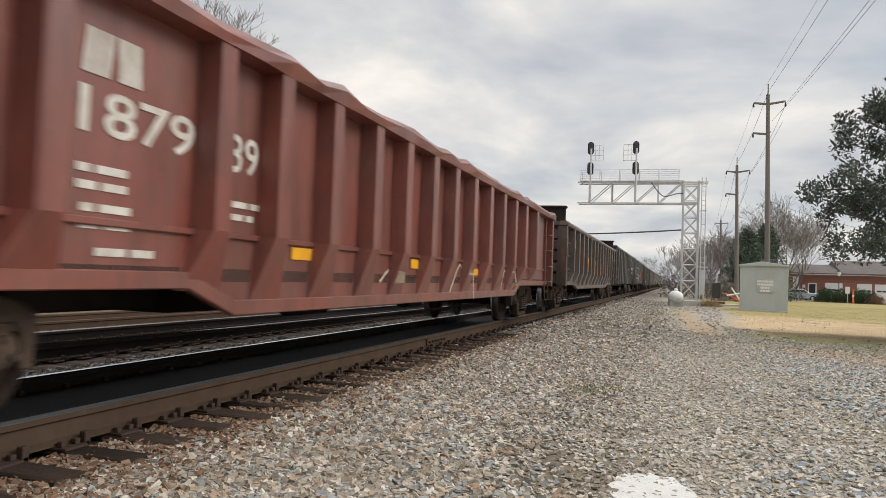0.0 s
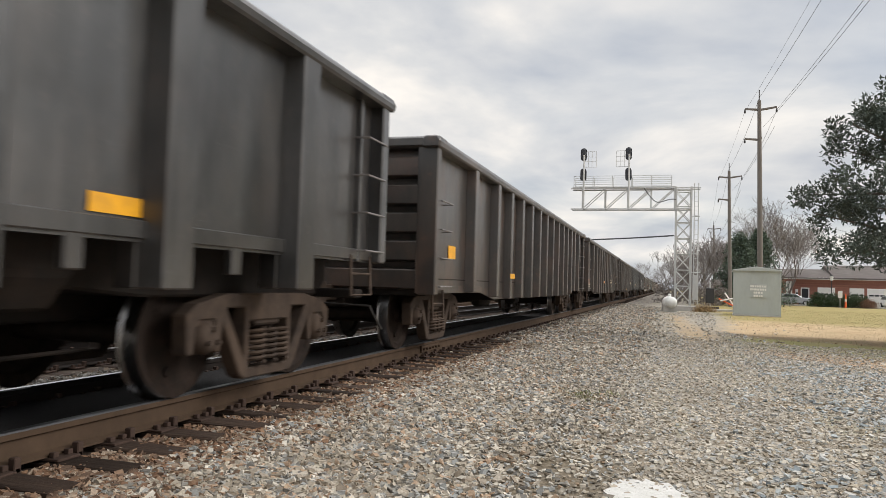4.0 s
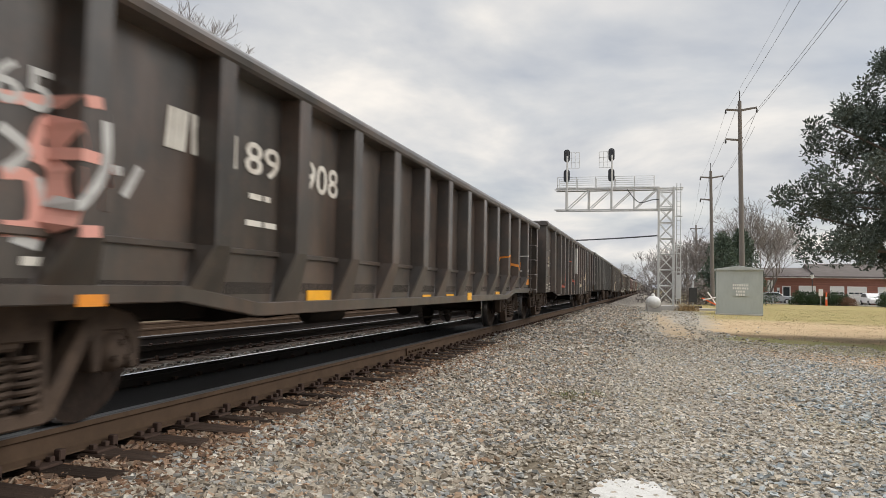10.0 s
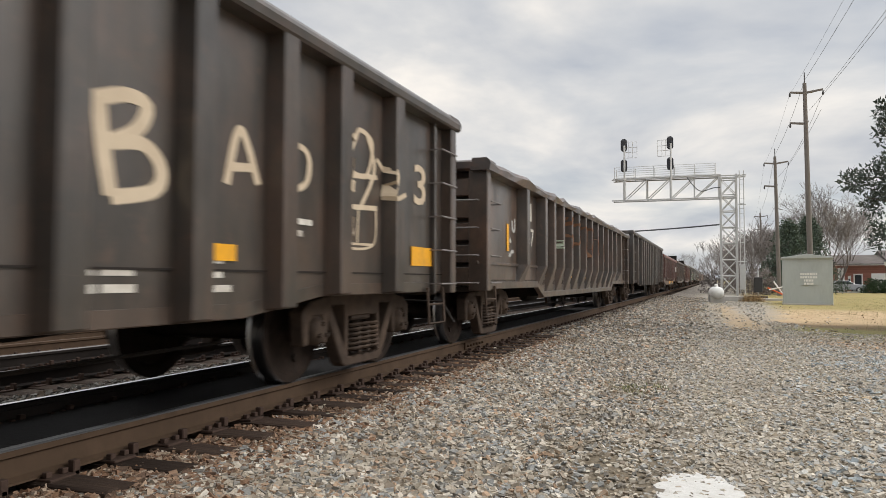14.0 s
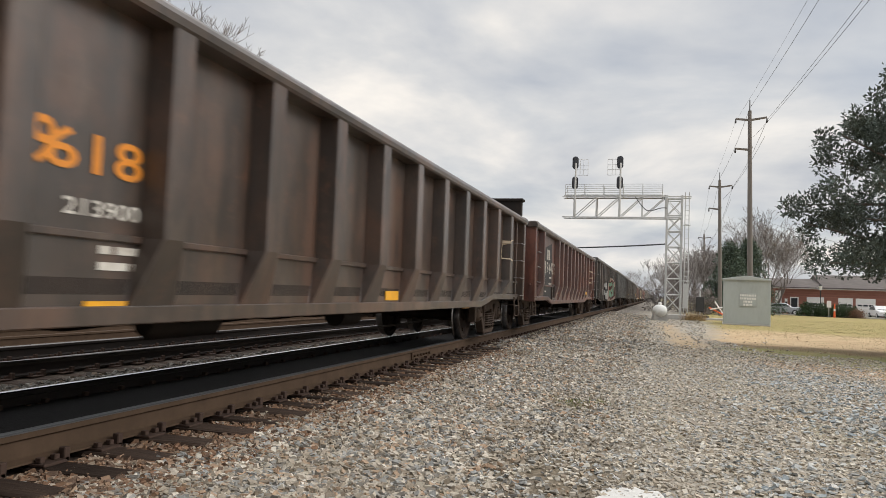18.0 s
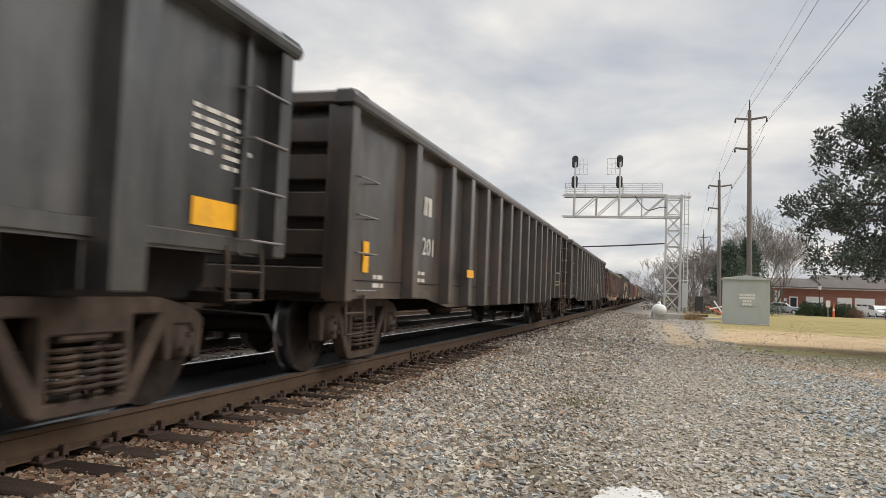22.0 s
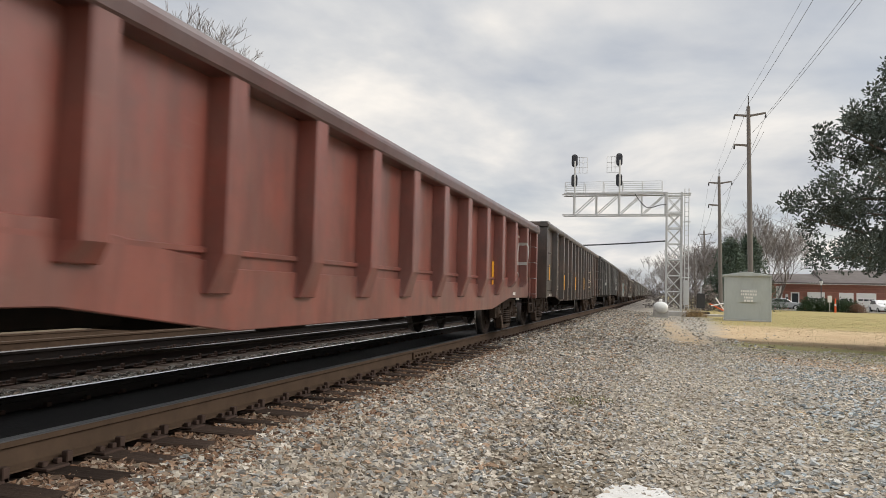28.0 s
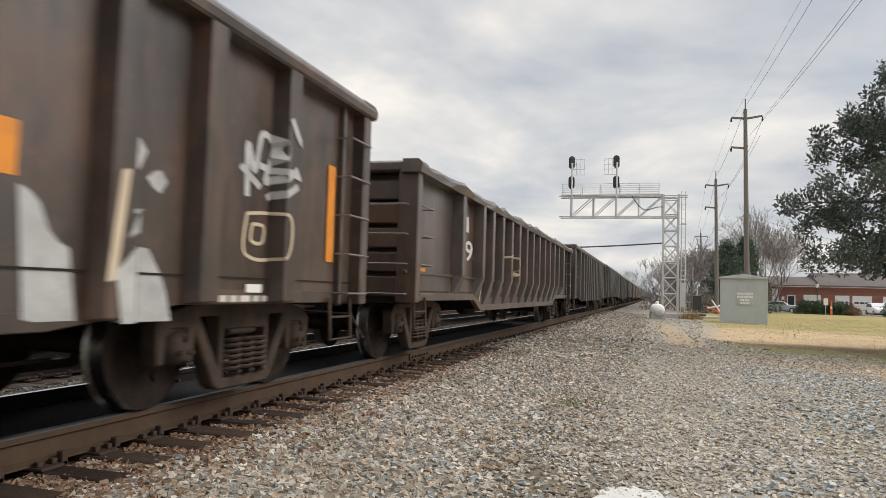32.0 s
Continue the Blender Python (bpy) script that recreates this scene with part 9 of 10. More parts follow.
# ---- trees ----
def bare_tree(x, y, h, seed, spread=0.55, depth=5, label="leafless winter tree with fine twigs", base_r=None, top=None, thin=0.006):
    r = random.Random(seed)
    t = thing("bare_tree", (x, y, ground_z(x, y)), label, "tree")
    wood, twigs = Geo(), Geo()

    def grow(p, d, length, rad, level):
        pts, q, dd = [p], p, d
        for k in range(3):
            dd = (dd + Vector((r.uniform(-1, 1), r.uniform(-1, 1), r.uniform(-0.3, 0.7))) * 0.16).normalized()
            q = q + dd * length / 3
            pts.append(q)
        end = rad * (0.62 if level else 0.7)
        (wood if level < 2 else twigs).tube(pts, [rad + (end - rad) * i / 3 for i in range(4)], 6 if level < 2 else 3, caps=False)
        if level >= depth:
            return
        for k in range(r.choice((2, 3, 3)) if level else 5):
            a = r.uniform(0, 2 * math.pi)
            s = r.uniform(0.35, 0.8) * spread / 0.55
            nd = (dd + Vector((math.cos(a) * s, math.sin(a) * s, r.uniform(0.0, 0.35)))).normalized()
            at = pts[-1] if k < 2 else pts[r.choice((1, 2))]
            grow(at, nd, length * r.uniform(0.62, 0.82), max(thin, end * r.uniform(0.5, 0.75)), level + 1)
    grow(Vector((0, 0, -0.1)), Vector((0, 0, 1)), h * 0.30, base_r or h * 0.018, 0)
    if top:
        k = top / max(p[2] for p in twigs.v)
        for g in (wood, twigs):
            g.v = [(p[0] * k, p[1] * k, p[2] * k) for p in g.v]
    part("trunk", wood, M_BARK, t, smooth=60)
    part("crown", twigs, M_TWIG, t, "bare branching crown of fine twigs")
    return t


def leaf_quads(rng_, centres, radius, count, size, fold=0.25, flat=0.0, up=0.3):
    """Many small folded leaves round given centres, as one fast mesh."""
    c = np.array(centres)[rng_.integers(0, len(centres), count)]
    d = rng_.normal(size=(count, 3)); d /= np.linalg.norm(d, axis=1)[:, None]
    p = c + d * radius * rng_.random((count, 1)) ** 0.45 * np.array([1, 1, 1 - flat])
    a = rng_.normal(size=(count, 3)) + d * 0.8 + np.array([0, 0, up]); a /= np.linalg.norm(a, axis=1)[:, None]
    b = np.cross(a, rng_.normal(size=(count, 3))); b /= np.linalg.norm(b, axis=1)[:, None]
    n = np.cross(a, b)
    s = size * rng_.uniform(0.6, 1.25, (count, 1))
    v = np.stack([p, p + a * s * 0.5 + b * s * 0.2 + n * s * fold * 0.3, p + a * s, p + a * s * 0.5 - b * s * 0.2 + n * s * fold * 0.3], 1).reshape(-1, 3)
    i = np.arange(count)[:, None] * 4
    f = np.concatenate([i + np.array([0, 1, 2]), i + np.array([0, 2, 3])], 1).reshape(-1, 3)
    me = bpy.data.meshes.new("crown")
    me.from_pydata(v.tolist(), [], f.tolist())
    return me


def magnolia():
    x, y = 8.25, 20.0
    t = thing("magnolia_tree", (x, y, 0), "large evergreen magnolia with glossy dark leaves", "tree")
    r = random.Random(12)
    wood, tips = Geo(), []
    H = 11.5
    wood.tube([(0, 0, -0.1), (0.05, 0.05, 2), (0, 0.1, 5), (0.05, 0, 8), (0, 0, H - 0.8)], [0.30, 0.26, 0.2, 0.12, 0.03], 10)
    for i in range(64):
        z = 1.9 + (H - 2.6) * (i / 63) ** 0.95
        a = i * 2.399 + r.uniform(-0.3, 0.3)
        reach = lerp_table(z, [(0, 3.2), (1.8, 4.1), (2.7, 4.45), (3.8, 4.5), (4.6, 3.9), (5.5, 3.45), (6.7, 2.75), (7.5, 2.1), (9.4, 1.2), (11, 0.5), (12, 0.2)]) * r.uniform(0.7, 1.06)
        end = Vector((math.cos(a) * reach, math.sin(a) * reach, z + r.uniform(-0.2, 0.9)))
        mid = Vector((math.cos(a) * reach * 0.5, math.sin(a) * reach * 0.5, z + r.uniform(-0.1, 0.3)))
        wood.tube([(0, 0, z - 0.2), mid, end], [0.09, 0.05, 0.015], 5, caps=False)
        for k in range(11):
            u = 0.30 + 0.75 * k / 10
            q = mid.lerp(end, (u - 0.5) * 2) if u > 0.5 else Vector((0, 0, z - 0.2)).lerp(mid, u * 2)
            side = Vector((-math.sin(a), math.cos(a), 0)) * r.uniform(-1, 1) * 0.9 * u
            tips.append(tuple(q + side + Vector((0, 0, r.uniform(-0.25, 0.4)))))
    part("trunk", wood, M_BARK, t, smooth=60)
    put("crown", leaf_quads(np.random.default_rng(5), tips, 0.36, 160000, 0.145, up=0.4), M_MAGNOLIA, t, "dense glossy dark green leaves")


def conifer(x, y, h, rad, seed):
    t = thing("evergreen_tree", (x, y, 0), "dark green conical evergreen tree", "tree")
    r = random.Random(seed)
    part("trunk", Geo().tube([(0, 0, -0.1), (0, 0, h)], [0.18, 0.03], 8), M_BARK, t, smooth=60)
    tips = []
    for i in range(150):
        z = 0.4 + (h - 0.5) * r.random() ** 1.2
        a, q = r.uniform(0, 6.283), rad * (1 - z / h) ** 0.8 * r.uniform(0.35, 1.1)
        tips.append((math.cos(a) * q, math.sin(a) * q, z))
    put("crown", leaf_quads(np.random.default_rng(seed), tips, 0.6, 12000, 0.26, up=0.2), M_CONIFER, t)


def shrub(name, x, y, w, d, h, material, seed, label, count=2500, size=0.16):
    t = thing(name, (x, y, 0), label, "shrub")
    r = random.Random(seed)
    part("stems", Geo().tube([(0, 0, -0.05), (0.05, 0, h * 0.5)], [0.06, 0.02], 5), M_BARK, t)
    tips = []
    for i in range(90):
        a, b = r.uniform(0, 6.283), r.random() ** 0.5
        tips.append((math.cos(a) * b * w / 2, math.sin(a) * b * d / 2, 0.1 + (h - 0.15) * r.random() * (1 - 0.35 * b * b)))
    put("crown", leaf_quads(np.random.default_rng(seed), tips, 0.28, count, size), material, t)


magnolia()
conifer(7.0, 64, 7.4, 3.0, 3)
conifer(9.3, 68, 8.0, 3.2, 4)
for x, y, h, s in ((12.4, 74, 12.5, 21), (13.0, 78, 12.5, 29), (11.6, 80, 12, 30), (14.0, 80, 11.5, 22), (3.6, 67, 8.2, 51), (4.8, 69, 8.6, 52), (5.8, 67, 8.2, 53), (4.2, 73, 9.0, 54), (6.4, 72, 8.4, 55), (5.2, 64, 6.5, 56), (3.0, 72, 7.0, 23), (1.6, 78, 7.5, 24), (5.0, 82, 8.0, 25), (2.2, 66, 5.5, 41), (4.2, 70, 6.0, 42), (0.6, 84, 7.5, 43), (3.4, 88, 8.5, 44), (6.4, 78, 8.0, 45), (9.5, 98, 10, 26), (3.8, 118, 10, 27), (16.5, 84, 11, 28), (-30, 60, 13, 32), (-9, 260, 15, 33), (-1.5, 240, 13, 34), (-16, 300, 16, 35), (4, 150, 10, 36), (2.5, 170, 11, 37)):
    bare_tree(x, y, h, s, depth=7 if 10 < x < 16 and y < 90 else 6 if y < 90 and x > -10 else 5, thin=0.013 if y < 100 else 0.03, base_r=h * 0.012)
bare_tree(-26, 29.3, 19, 31, spread=0.62, depth=7, label="tall leafless tree with a dense fan of fine twigs", top=19.0, thin=0.012)
wood_line = [(-220 + 16 * i, 420 + 30 * math.sin(i * 1.7)) for i in range(40)]
tips = []
wr = random.Random(8)
for x, y in wood_line:
    for k in range(10):
        tips.append((x + wr.uniform(-10, 10), y + wr.uniform(-15, 15), wr.uniform(0.5, 9.5)))
woods = put("far_woods", leaf_quads(np.random.default_rng(77), tips, 4.0, 22000, 1.1), M_TWIG)
tagged(woods, "hazy line of far bare woods", "woods", kind="stuff")


# ---- across the lawn: brick building, drive, cars ----
def brick_building():
    t = thing("brick_building", (0, 0, 0), "low red-brick building with white garage doors and grey shingle roof", "building")
    y = 82.0
    wall = part("brick_wall", Geo().box(14.3, 42, y, y + 9, -0.1, 3.35), M_BRICK, t)
    for i in range(22):
        # courses of brick show as faint raised bands at this distance
        put("brick_course", shared("course", lambda: Geo().box(14.29, 42.0, y - 0.02, y, 0, 0.11).mesh("brick_course")), M_BRICK, wall, at=(0, 0, 0.05 + 0.148 * i))
    part("fascia", Geo().box(14.0, 42.3, y - 0.55, y - 0.45, 3.28, 3.52), M_TRIMWHITE, t, "white fascia board")
    part("soffit", Geo().box(14.0, 42.3, y - 0.46, y, 3.30, 3.36), M_TRIMWHITE, t)
    part("roof", Geo().prism([(y - 0.6, 3.5), (y + 4.5, 4.75), (y + 9.6, 3.5), (y + 9.6, 3.38), (y - 0.6, 3.38)], 14.0, 19.4, 0), M_SHINGLE, t, "grey shingle roof")
    part("roof", Geo().prism([(y - 0.62, 3.53), (y + 4.5, 5.3), (y + 9.6, 3.53), (y + 9.6, 3.36), (y - 0.62, 3.36)], 19.4, 42.3, 0), M_SHINGLE, t, "higher grey shingle roof")
    for a, b in ((17.75, 19.6), (21.1, 22.6), (22.9, 24.9), (26.0, 28.0), (29, 31)):
        d = part("garage_door", Geo().box(a, b, y - 0.06, y - 0.021, 0.0, 2.3), M_TRIMWHITE, t, "white panelled garage door", bevel=0.01)
        for k in range(4):
            part("door_panel", Geo().box(a + 0.08, b - 0.08, y - 0.085, y - 0.06, 0.1 + 0.55 * k, 0.56 + 0.55 * k), M_TRIMWHITE, d, bevel=0.01)
        for k in range(3):
            w = (b - a - 0.3) / 3
            part("door_pane", Geo().box(a + 0.18 + w * k, a + 0.08 + w * (k + 1), y - 0.095, y - 0.086, 1.35, 1.55), M_GLASSDARK, d)
    part("wing_panel", Geo().box(14.3, 15.0, y - 0.07, y - 0.021, 0, 3.0), M_TRIMWHITE, t, "white corner panel")
    door = part("entry_door", Geo().box(16.05, 16.75, y - 0.05, y - 0.021, 0, 2.1), M_GLASSDARK, t, "dark glazed entry door")
    part("door_frame", Geo().box(15.93, 16.05, y - 0.08, y - 0.021, 0, 2.2).box(16.75, 16.87, y - 0.08, y - 0.021, 0, 2.2).box(15.93, 16.87, y - 0.08, y - 0.021, 2.1, 2.24), M_TRIMWHITE, door, "white door frame")
    win = part("window", Geo().box(15.35, 15.65, y - 0.05, y - 0.021, 1.2, 2.0), M_TRIMWHITE, t, "small white notice window")
    part("pane", Geo().box(15.4, 15.6, y - 0.06, y - 0.05, 1.25, 1.6), M_GLASSDARK, win)


def parked_car(x, y, turn, material, name_label, h=1.45):
    t = thing("parked_car", pose(x, y, 0, 0, 0, turn), name_label, "car", "cars parked by the building")
    side = [(-2.2, 0.35), (-2.25, 0.75), (-1.9, 0.92), (-1.0, 0.98), (-0.35, h), (0.95, h - 0.02), (1.7, 1.0), (2.2, 0.9), (2.25, 0.4), (1.8, 0.28), (-1.8, 0.28)]
    part("body", Geo().prism(side, -0.85, 0.85, 1), material, t, bevel=0.08)
    glass = [(-0.86, 1.0), (-0.33, h - 0.08), (0.88, h - 0.1), (1.45, 1.02)]
    for y0, y1 in ((-0.87, -0.851), (0.851, 0.87)):
        part("side_window", Geo().prism(glass, y0, y1, 1), M_GLASSDARK, t)
    part("windscreen", Geo().add([(-0.98, -0.7, 1.0), (-0.98, 0.7, 1.0), (-0.39, 0.62, h - 0.05), (-0.39, -0.62, h - 0.05), (-0.95, -0.7, 1.0), (-0.95, 0.7, 1.0), (-0.36, 0.62, h - 0.05), (-0.36, -0.62, h - 0.05)], [(0, 1, 2, 3), (7, 6, 5, 4), (0, 4, 5, 1), (1, 5, 6, 2), (2, 6, 7, 3), (3, 7, 4, 0)]), M_GLASSDARK, t)
    for wx in (-1.35, 1.35):
        for wy in (-0.8, 0.8):
            w = part("wheel", Geo().lathe([(-0.1, 0.0), (-0.1, 0.31), (0.1, 0.31), (0.1, 0.0)], (wx, wy, 0.31), 1, 18), M_RUBBER, t, smooth=40)
            part("rim", Geo().lathe([(-0.105, 0.0), (-0.11, 0.18), (0.11, 0.18), (0.105, 0.0)], (wx, wy, 0.31), 1, 14), M_GALV, w, smooth=40)
    for wy in (-0.6, 0.6):
        part("headlight", Geo().box(-2.27, -2.2, wy - 0.16, wy + 0.16, 0.62, 0.76), M_TRIMWHITE, t, bevel=0.02)
        part("tail_light", Geo().box(2.2, 2.27, wy - 0.16, wy + 0.16, 0.66, 0.82), M_SAFETY, t, bevel=0.02)


def lamp_post(x, y):
    t = thing("lamp_post", (x, y, 0), "black lamp post with a pale lantern head", "lamp post")
    part("post", Geo().tube([(0, 0, 0), (0, 0, 3.1)], 0.05, 8), M_DARK, t)
    part("base", Geo().lathe([(0.0, 0.0), (0.0, 0.14), (0.3, 0.12), (0.5, 0.06), (0.5, 0.0)], (0, 0, 0), 2, 10), M_DARK, t)
    part("lantern", Geo().lathe([(0.0, 0.0), (0.0, 0.1), (0.4, 0.2), (0.5, 0.2), (0.5, 0.0)], (0, 0, 3.1), 2, 10), M_TRIMWHITE, t, "pale glass lantern")
    part("cap", Geo().lathe([(0.0, 0.0), (0.0, 0.24), (0.18, 0.1), (0.3, 0.0)], (0, 0, 3.6), 2, 10), M_DARK, t)


brick_building()
drive = part("driveway", Geo().box(8.5, 90, 75.6, 81.4, 0.01, 0.05), M_CONCRETE, None)
tagged(drive, "pale concrete drive along the building", "pavement", kind="structure")
kerb = part("kerb", Geo().box(8.5, 90, 75.2, 75.6, 0.0, 0.17), M_CONCRETE, None, bevel=0.02)
tagged(kerb, "pale concrete kerb beside the lawn", "kerb", kind="structure")
parked_car(14.4, 79.2, 186, M_CAR1, "silver parked saloon car by the building", 1.42)
parked_car(25.0, 80.2, 92, M_CAR2, "white parked car facing the drive", 1.5)
parked_car(27.6, 78.2, 80, M_CAR3, "dark blue parked car on the drive", 1.55)
lamp_post(18.2, 77.6)
for i, (x, w) in enumerate(((16.4, 2.2), (18.1, 2.4), (19.9, 2.2))):
    shrub("hedge_bush", x, 75.0, w, 1.6, 1.55, M_HEDGE, 40 + i, "clipped dark green hedge bush on the lawn", 2600, 0.2)
shrub("evergreen_shrub", 24.2, 73.0, 2.2, 1.6, 1.6, M_HEDGE, 47, "dark evergreen shrub by the drive", 2200, 0.2)
shrub("russet_shrub", 20.9, 74.6, 1.6, 1.0, 1.0, M_SHRUB, 48, "dry russet shrub on the lawn", 1200, 0.16)
marker = thing("utility_marker", Matrix.Translation((18.4, 72.8, 0)) @ Matrix.Diagonal((0.8, 0.8, 0.72, 1)), "tall orange and white utility marker on the lawn", "marker post")
part("marker_post", Geo().lathe([(-0.1, 0.0), (-0.1, 0.13), (0.3, 0.13), (1.4, 0.10), (2.0, 0.08), (2.05, 0.0)], (0, 0, 0.1), 2, 12), M_SAFETY, marker, "orange tapered post", smooth=40)
part("marker_band", Geo().lathe([(0.9, 0.125), (1.25, 0.115), (1.25, 0.10), (0.9, 0.11)], (0, 0, 0.1), 2, 12), M_TRIMWHITE, marker, "white band")
board = thing("notice_board", (17.9, 72.9, 0), "small white notice on a stake", "sign")
part("stake", Geo().box(-0.03, 0.03, -0.02, 0.02, 0, 1.2), M_GALV, board)
part("panel", Geo().box(-0.22, 0.22, -0.04, -0.02, 1.1, 1.85), M_TRIMWHITE, board, bevel=0.01)
# by the foot of the signal bridge
shrub("bramble_bush", 0.9, 64, 4.5, 3.0, 2.6, M_TWIG, 50, "tangled leafless bramble thicket", 2600, 0.25)
shrub("bramble_bush", 3.6, 60, 4.0, 3.0, 2.8, M_TWIG, 51, "tangled leafless bramble thicket", 2600, 0.25)
shrub("evergreen_shrub", 7.0, 47, 1.2, 1.2, 2.2, M_CONIFER, 52, "dark shrub behind the cabinet", 1200, 0.14)
meter = thing("relay_post", (3.05, 45.5, 0), "dark relay case on a short post", "relay case")
part("case", Geo().box(-0.28, 0.28, -0.2, 0.2, 0.55, 1.65), M_DARK, meter, bevel=0.02)
part("post", Geo().tube([(0, 0, 0), (0, 0, 2.1)], 0.05, 8), M_GALV, meter)
part("footing", Geo().box(-0.7, 0.6, -0.35, 0.35, -0.05, 0.28), M_DARK, meter, bevel=0.02)
fence = thing("broken_barrier", (4.1, 45.0, 0), "broken red and pale wooden barrier leaning in the weeds", "barrier")
for a, b, m in (((-0.5, 0, 0.9), (0.6, 0, 0.35), M_SAFETY), ((-0.1, 0.05, 1.35), (0.7, 0.05, 0.1), M_TRIMWHITE), ((-0.4, -0.05, 0.75), (0.65, -0.05, 1.0), M_TRIMWHITE)):
    part("plank", Geo().tube([a, b], 0.05, 4), m, fence)
slab = thing("concrete_slab", (3.9, 44.4, 0), "low pale concrete slab in the dirt", "slab")
part("slab_top", Geo().box(-0.8, 0.8, -0.3, 0.3, -0.05, 0.14), M_CONCRETE, slab, bevel=0.02)


# ---- loose stone, puddle and weeds near the lane ----
def stone_field(seed, count, x_range, y_range, size, material, name, label, flat=0.65, sink=0.3, weight=None):
    """Many broken stones of eight corners each, as one fast mesh."""
    g = np.random.default_rng(seed)
    x = g.uniform(*x_range, count)
    y = y_range[0] * (y_range[1] / y_range[0]) ** g.random(count)
    if weight is not None:
        keep = g.random(count) < weight(x, y)
        x, y = x[keep], y[keep]
    x, y = 0.93 * x, 1.174 * y - 0.1956 * x
    count = len(x)
    z = np.array([ground_z(a, b) for a, b in zip(x.tolist(), y.tolist())])
    base = np.array([(a, b, c) for a in (-1, 1) for b in (-1, 1) for c in (-1, 1)], float)
    s = size * g.uniform(0.45, 1.25, (count, 1, 1))
    dims = np.stack([g.uniform(0.7, 1.35, count), g.uniform(0.6, 1.0, count), g.uniform(0.45, 0.85, count) * flat], 1)[:, None, :]
    p = (base[None] * g.uniform(0.45, 1.0, (count, 8, 3))) * dims * s * 0.5
    a, b, c = (g.uniform(0, 2 * np.pi, count), g.normal(0, 0.35, count), g.normal(0, 0.35, count))
    ca, sa, cb, sb, cc, sc = np.cos(a), np.sin(a), np.cos(b), np.sin(b), np.cos(c), np.sin(c)
    rot = np.stack([np.stack([ca * cb, ca * sb * sc - sa * cc, ca * sb * cc + sa * sc], 1), np.stack([sa * cb, sa * sb * sc + ca * cc, sa * sb * cc - ca * sc], 1), np.stack([-sb, cb * sc, cb * cc], 1)], 1)
    p = np.einsum("nij,nkj->nki", rot, p)
    p += np.stack([x, y, z + s[:, 0, 0] * (0.28 - sink * g.random(count) * 0.6)], 1)[:, None, :]
    quads = np.array([(0, 1, 3, 2), (4, 6, 7, 5), (0, 4, 5, 1), (2, 3, 7, 6), (0, 2, 6, 4), (1, 5, 7, 3)])
    f = (np.arange(count)[:, None, None] * 8 + quads[None]).reshape(-1, 4)
    me = bpy.data.meshes.new(name)
    me.vertices.add(count * 8)
    me.vertices.foreach_set("co", p.astype(np.float32).ravel())
    me.loops.add(len(f) * 4)
    me.loops.foreach_set("vertex_index", f.astype(np.int32).ravel())
    me.polygons.add(len(f))
    me.polygons.foreach_set("loop_start", np.arange(0, len(f) * 4, 4, dtype=np.int32))
    me.update(calc_edges=True)
    me.validate()
    me.shade_flat()
    ob = tagged(put(name, me, material), label, "gravel", kind="stuff")
    FIXED.add(ob)
    return ob


def off_ties(x, y):
    """Few stones lie on the tie ends beside the rail."""
    y = 1.174 * y - 0.1956 * x
    ties = np.array(TIE_YS["main_track"])
    k = np.clip(np.searchsorted(ties, y), 1, len(ties) - 1)
    near = np.minimum(np.abs(y - ties[k]), np.abs(y - ties[k - 1]))
    return np.where((x < -3.20) & (near < 0.12), 0.75, 1.0)


def off_damp(x, y):
    """Fewer stones on the damp bare earth at the lane's edge."""
    return 1.0 - 0.82 * np.exp(-(((x + 0.85) / 0.6) ** 2 + ((y - 4.25) / 0.75) ** 2))


stone_field(1, 78000, (-3.75, -0.2), (1.3, 14), 0.056, M_STONE, "ballast_stones", "loose crushed pale ballast stones", weight=lambda x, y: np.clip(1.0 - (x + 2.3) / 2.0, 0, 1) * off_damp(x, y) * np.clip((x + 3.3) / 0.35, 0.06, 1) * off_ties(x, y))
stone_field(7, 9000, (-2.2, 4.6), (14, 44), 0.075, M_LANESTONE, "far_lane_gravel", "grey gravel of the lane", flat=0.4, sink=0.7, weight=lambda x, y: np.clip((x + 2.0) / 1.8, 0, 1) * np.where(x < np.interp(y, [12, 23, 32, 44], [5.2, 1.7, 2.5, 2.8]), 1.0, 0.04) * np.where((np.abs(x - 0.8) < 0.45) & (y > 19) & (y < 33), 0.25, 1.0))
stone_field(2, 90000, (-2.4, 5.5), (2.2, 18), 0.044, M_LANESTONE, "lane_gravel", "fine crushed gravel of the lane", flat=0.5, sink=0.7, weight=lambda x, y: np.clip((x + 2.4) / 1.6, 0, 1) * off_damp(x, y))
stone_field(3, 22000, (-3.7, 0.6), (12, 48), 0.09, M_STONE, "far_ballast_stones", "loose ballast along the shoulder", weight=lambda x, y: np.clip(0.55 - (x + 1.1) / 1.8, 0, 1))
stone_field(4, 21000, (-3.72, -2.5), (1.2, 20), 0.055, M_RUSTSTONE, "rust_ballast_stones", "rust-stained ballast beside the rail", sink=0.1, weight=lambda x, y: off_ties(x, y) * np.clip((-2.5 - x) / 0.6, 0, 1))
# dark stones: the passing train's shade is in their colour
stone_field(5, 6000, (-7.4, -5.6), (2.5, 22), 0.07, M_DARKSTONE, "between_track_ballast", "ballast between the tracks")
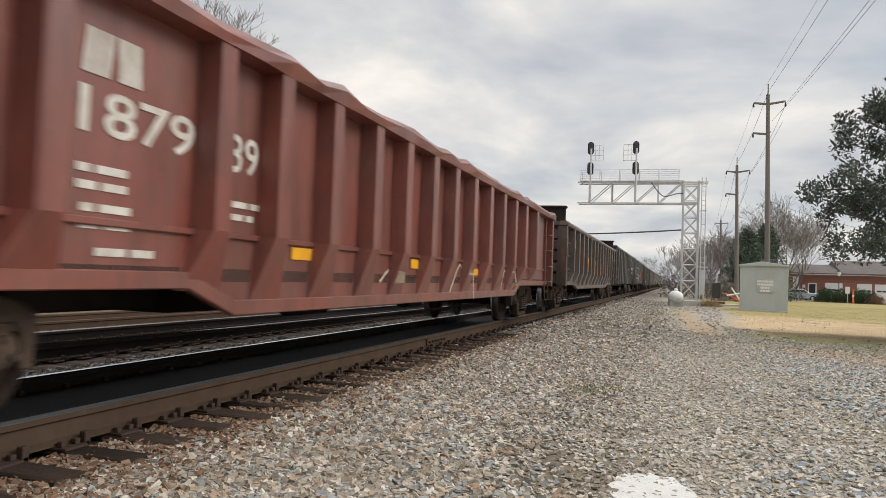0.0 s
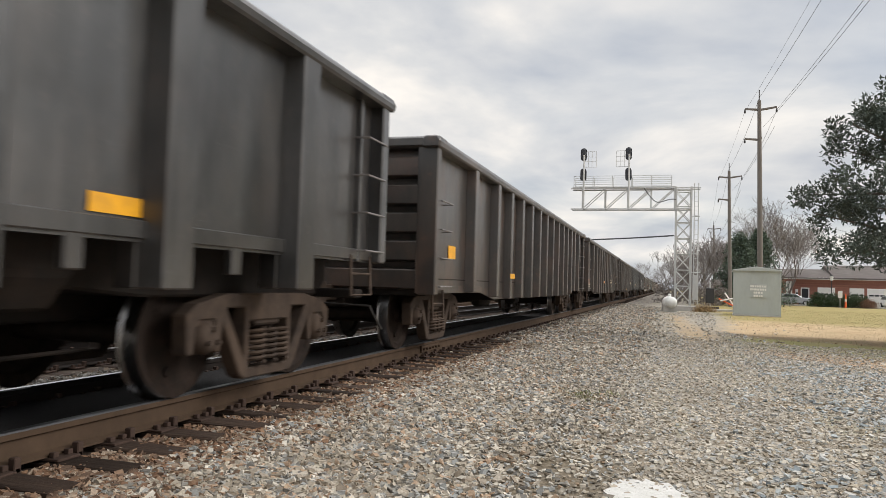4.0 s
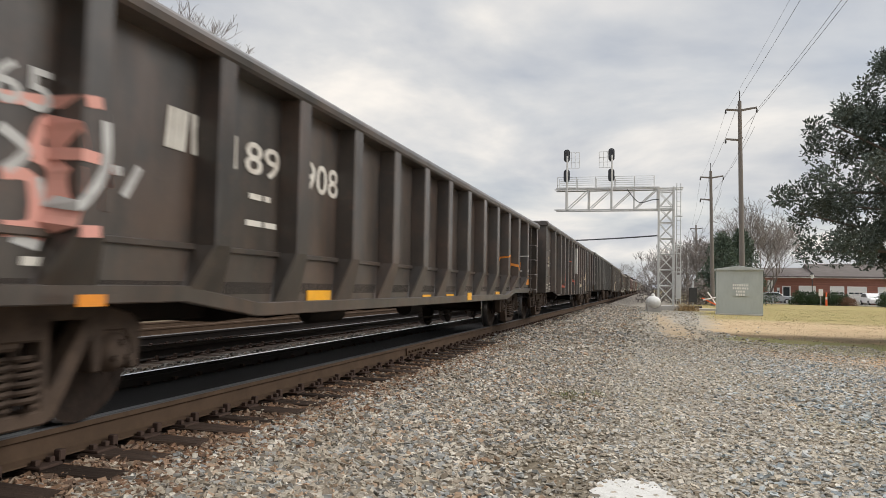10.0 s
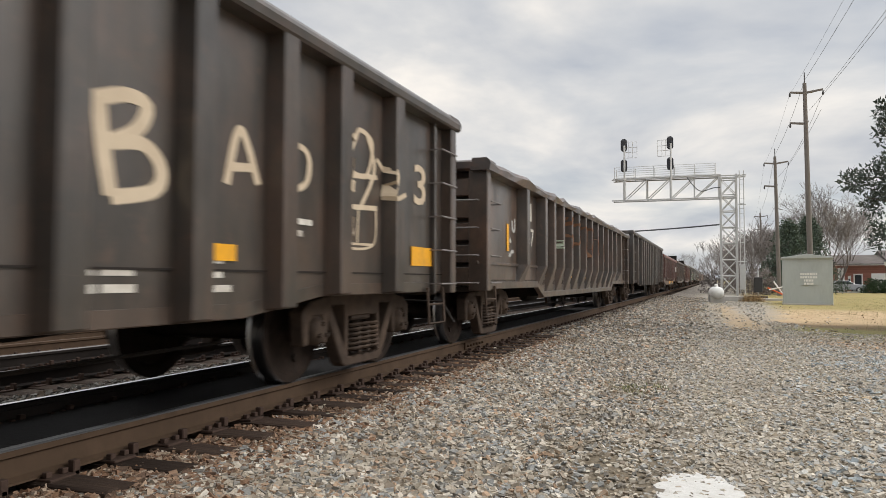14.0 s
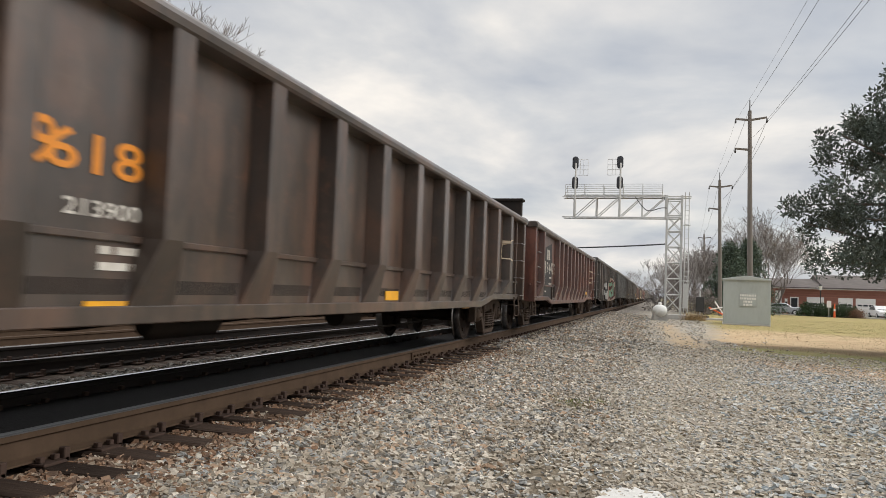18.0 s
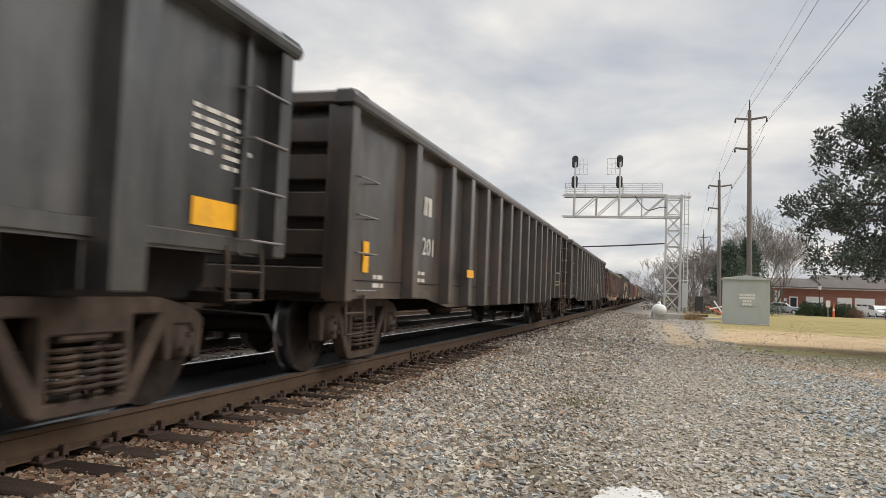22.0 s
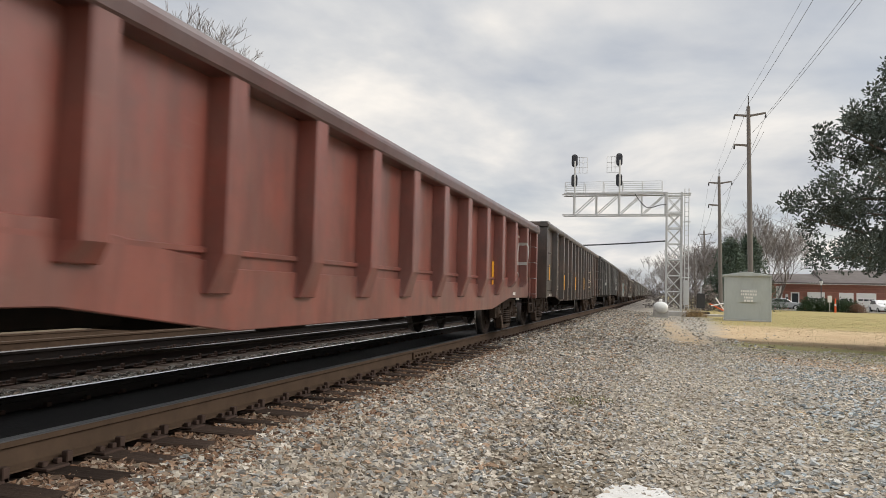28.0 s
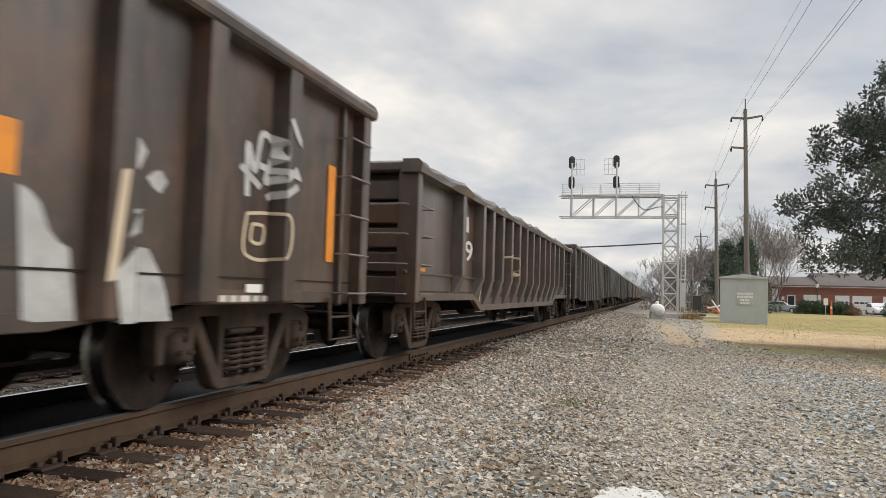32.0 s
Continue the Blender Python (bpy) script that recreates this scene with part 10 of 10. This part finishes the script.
stone_field(6, 17000, (0.6, 7.2), (3.0, 13.5), 0.062, M_SLATE, "blue_grey_stones", "scattered blue-grey crushed stone", flat=0.5, weight=lambda x, y: np.clip((x + 0.05 - y * 0.06) / 1.6, 0, 1) * np.clip(0.9 * np.sin(x * 1.3 + y * 0.9) * np.sin(y * 0.8 - x * 0.5) + 0.6, 0.12, 1))


def flat_patch(name, cx, cy, rx, ry, z, material, label, category, seed):
    r = random.Random(seed)
    n = 40
    rim = []
    for i in range(n):
        a = 2 * math.pi * i / n
        k = 0.8 + 0.35 * noise.noise((math.cos(a) * 1.7 + seed, math.sin(a) * 1.7, 0)) + r.uniform(-0.06, 0.06)
        rim.append((cx + rx * k * math.cos(a), cy + ry * k * math.sin(a)))
    return tagged(part(name, Geo().prism(rim, z - 0.03, z, 2), material, None), label, category)


flat_patch("lime_patch", -0.12, 4.05, 0.40, 0.50, 0.026, M_LIME, "white crusted patch of spilled lime on gravel", "spilled lime", 3)


def tufts(name, seed, spots, blades, spread, height, material, label):
    g = np.random.default_rng(seed)
    me = bpy.data.meshes.new(name)
    v, f = [], []
    for x, y in spots:
        for k in range(blades):
            px, py = x + g.normal(0, spread), y + g.normal(0, spread)
            a, h, w = g.uniform(0, 6.283), height * g.uniform(0.4, 1.2), 0.004 + 0.004 * g.random()
            z = ground_z(px, py)
            dx, dy = math.cos(a), math.sin(a)
            o = len(v)
            v += [(px - dy * w, py + dx * w, z), (px + dy * w, py - dx * w, z), (px + dx * h * 0.6, py + dy * h * 0.6, z + h)]
            f.append((o, o + 1, o + 2))
    me.from_pydata(v, [], f)
    return tagged(put(name, me, material), label, "grass", kind="stuff")


tufts("tall_dry_grass", 8, [(2.3, 41.3), (2.6, 41.6), (2.0, 41.2), (2.9, 41.5), (1.9, 41.6)], 160, 0.16, 0.6, M_DRYGRASS, "tuft of tall dry beige grass")
tufts("weed_tuft", 3, [(-0.95, 7.35), (-1.0, 7.6), (-0.85, 7.2), (-1.1, 7.4), (-0.7, 7.7)], 60, 0.10, 0.04, M_GRASSBLADE, "small green weed in the gravel")
gr = np.random.default_rng(9)
spots = [(float(a), float(b)) for a, b in zip(gr.uniform(3.0, 24, 1500), 12 + 44 * gr.random(1500) ** 1.2)]
tufts("lawn_grass", 4, [s for s in spots if s[0] > 2.2 and (s[0] > 4.5 or s[1] > 15)], 16, 0.7, 0.05, M_GRASSBLADE, "short patchy winter grass")
tufts("dry_lawn_grass", 5, [(x + 0.4, y + 0.5) for x, y in spots[::2] if x > 2.6 and (x > 4.5 or y > 15)], 16, 0.7, 0.05, M_DRYGRASS, "dead straw-coloured grass")
lg = np.random.default_rng(6)
lx, ly = lg.uniform(1.5, 16, 2600), lg.uniform(8, 34, 2600)
ok = (lx > 2.0) & np.array([noise.noise((a * 0.4, b * 0.4, 3)) > 0.0 for a, b in zip(lx.tolist(), ly.tolist())])
leaf_me = leaf_quads(lg, np.stack([lx[ok], ly[ok], np.full(ok.sum(), 0.02)], 1).tolist(), 0.12, 500, 0.07, flat=0.97, up=0.0)
tagged(put("fallen_leaves", leaf_me, M_LEAFDRY), "brown fallen leaves on the lawn", "leaves", kind="stuff")



yard_to_metres(FIXED)


# ---- what moves ----
Y_START = 9.39
# slack in the couplers: how far each car runs ahead of or behind even spacing
SLACK = [-0.48, 0.29, 0.14, -0.13, 0.1, 0.3, 0.24, -0.3, -0.25, 0, 0.15, 0.09, 0.07, -0.08, 0.15, -0.25, 0, 0, 0, -0.05, -0.25, -0.24, 0.1, 0.12, 0.1, 0.07, 0.19, 0.06, -0.14]


def train_shift(t):
    """Metres that the train has rolled by t seconds."""
    return -0.417 + 17.0836 * t - 0.00316 * t * t


def motions():
    times = [0.0, 8.0, 16.0, 24.0, 32.0]
    for index, car in enumerate(TRAIN_CARS):
        y0 = Y_START + LENGTH * index + 1.174 * (SLACK[index] if index < len(SLACK) else 0)
        walk(car, [(t, pose(TRACKS[0][0], y0 - train_shift(t), RH)) for t in times])
        # the wheels turn while their car is near enough for it to show
        for w in TRAIN_WHEELS[index]:
            a = w.matrix_basis.translation.copy()
            t0 = max(0.0, (y0 - 28) / 17.05)
            t1 = min(32.0, (y0 + 13) / 17.05)
            if t1 <= t0:
                continue
            n = int(math.ceil((t1 - t0) / (1 / 30)))
            keys = [t0 + (t1 - t0) * k / n for k in range(n + 1)]
            rows = [(t, pose(a.x, a.y, a.z, math.degrees((train_shift(t) - train_shift(t0)) / WHEEL_R) % 360.0)) for t in keys]
            if t0 > 0:
                rows = [(0.0, rows[0][1])] + rows
            if t1 < 32:
                rows = rows + [(32.0, rows[-1][1])]
            walk(w, rows)


motions()
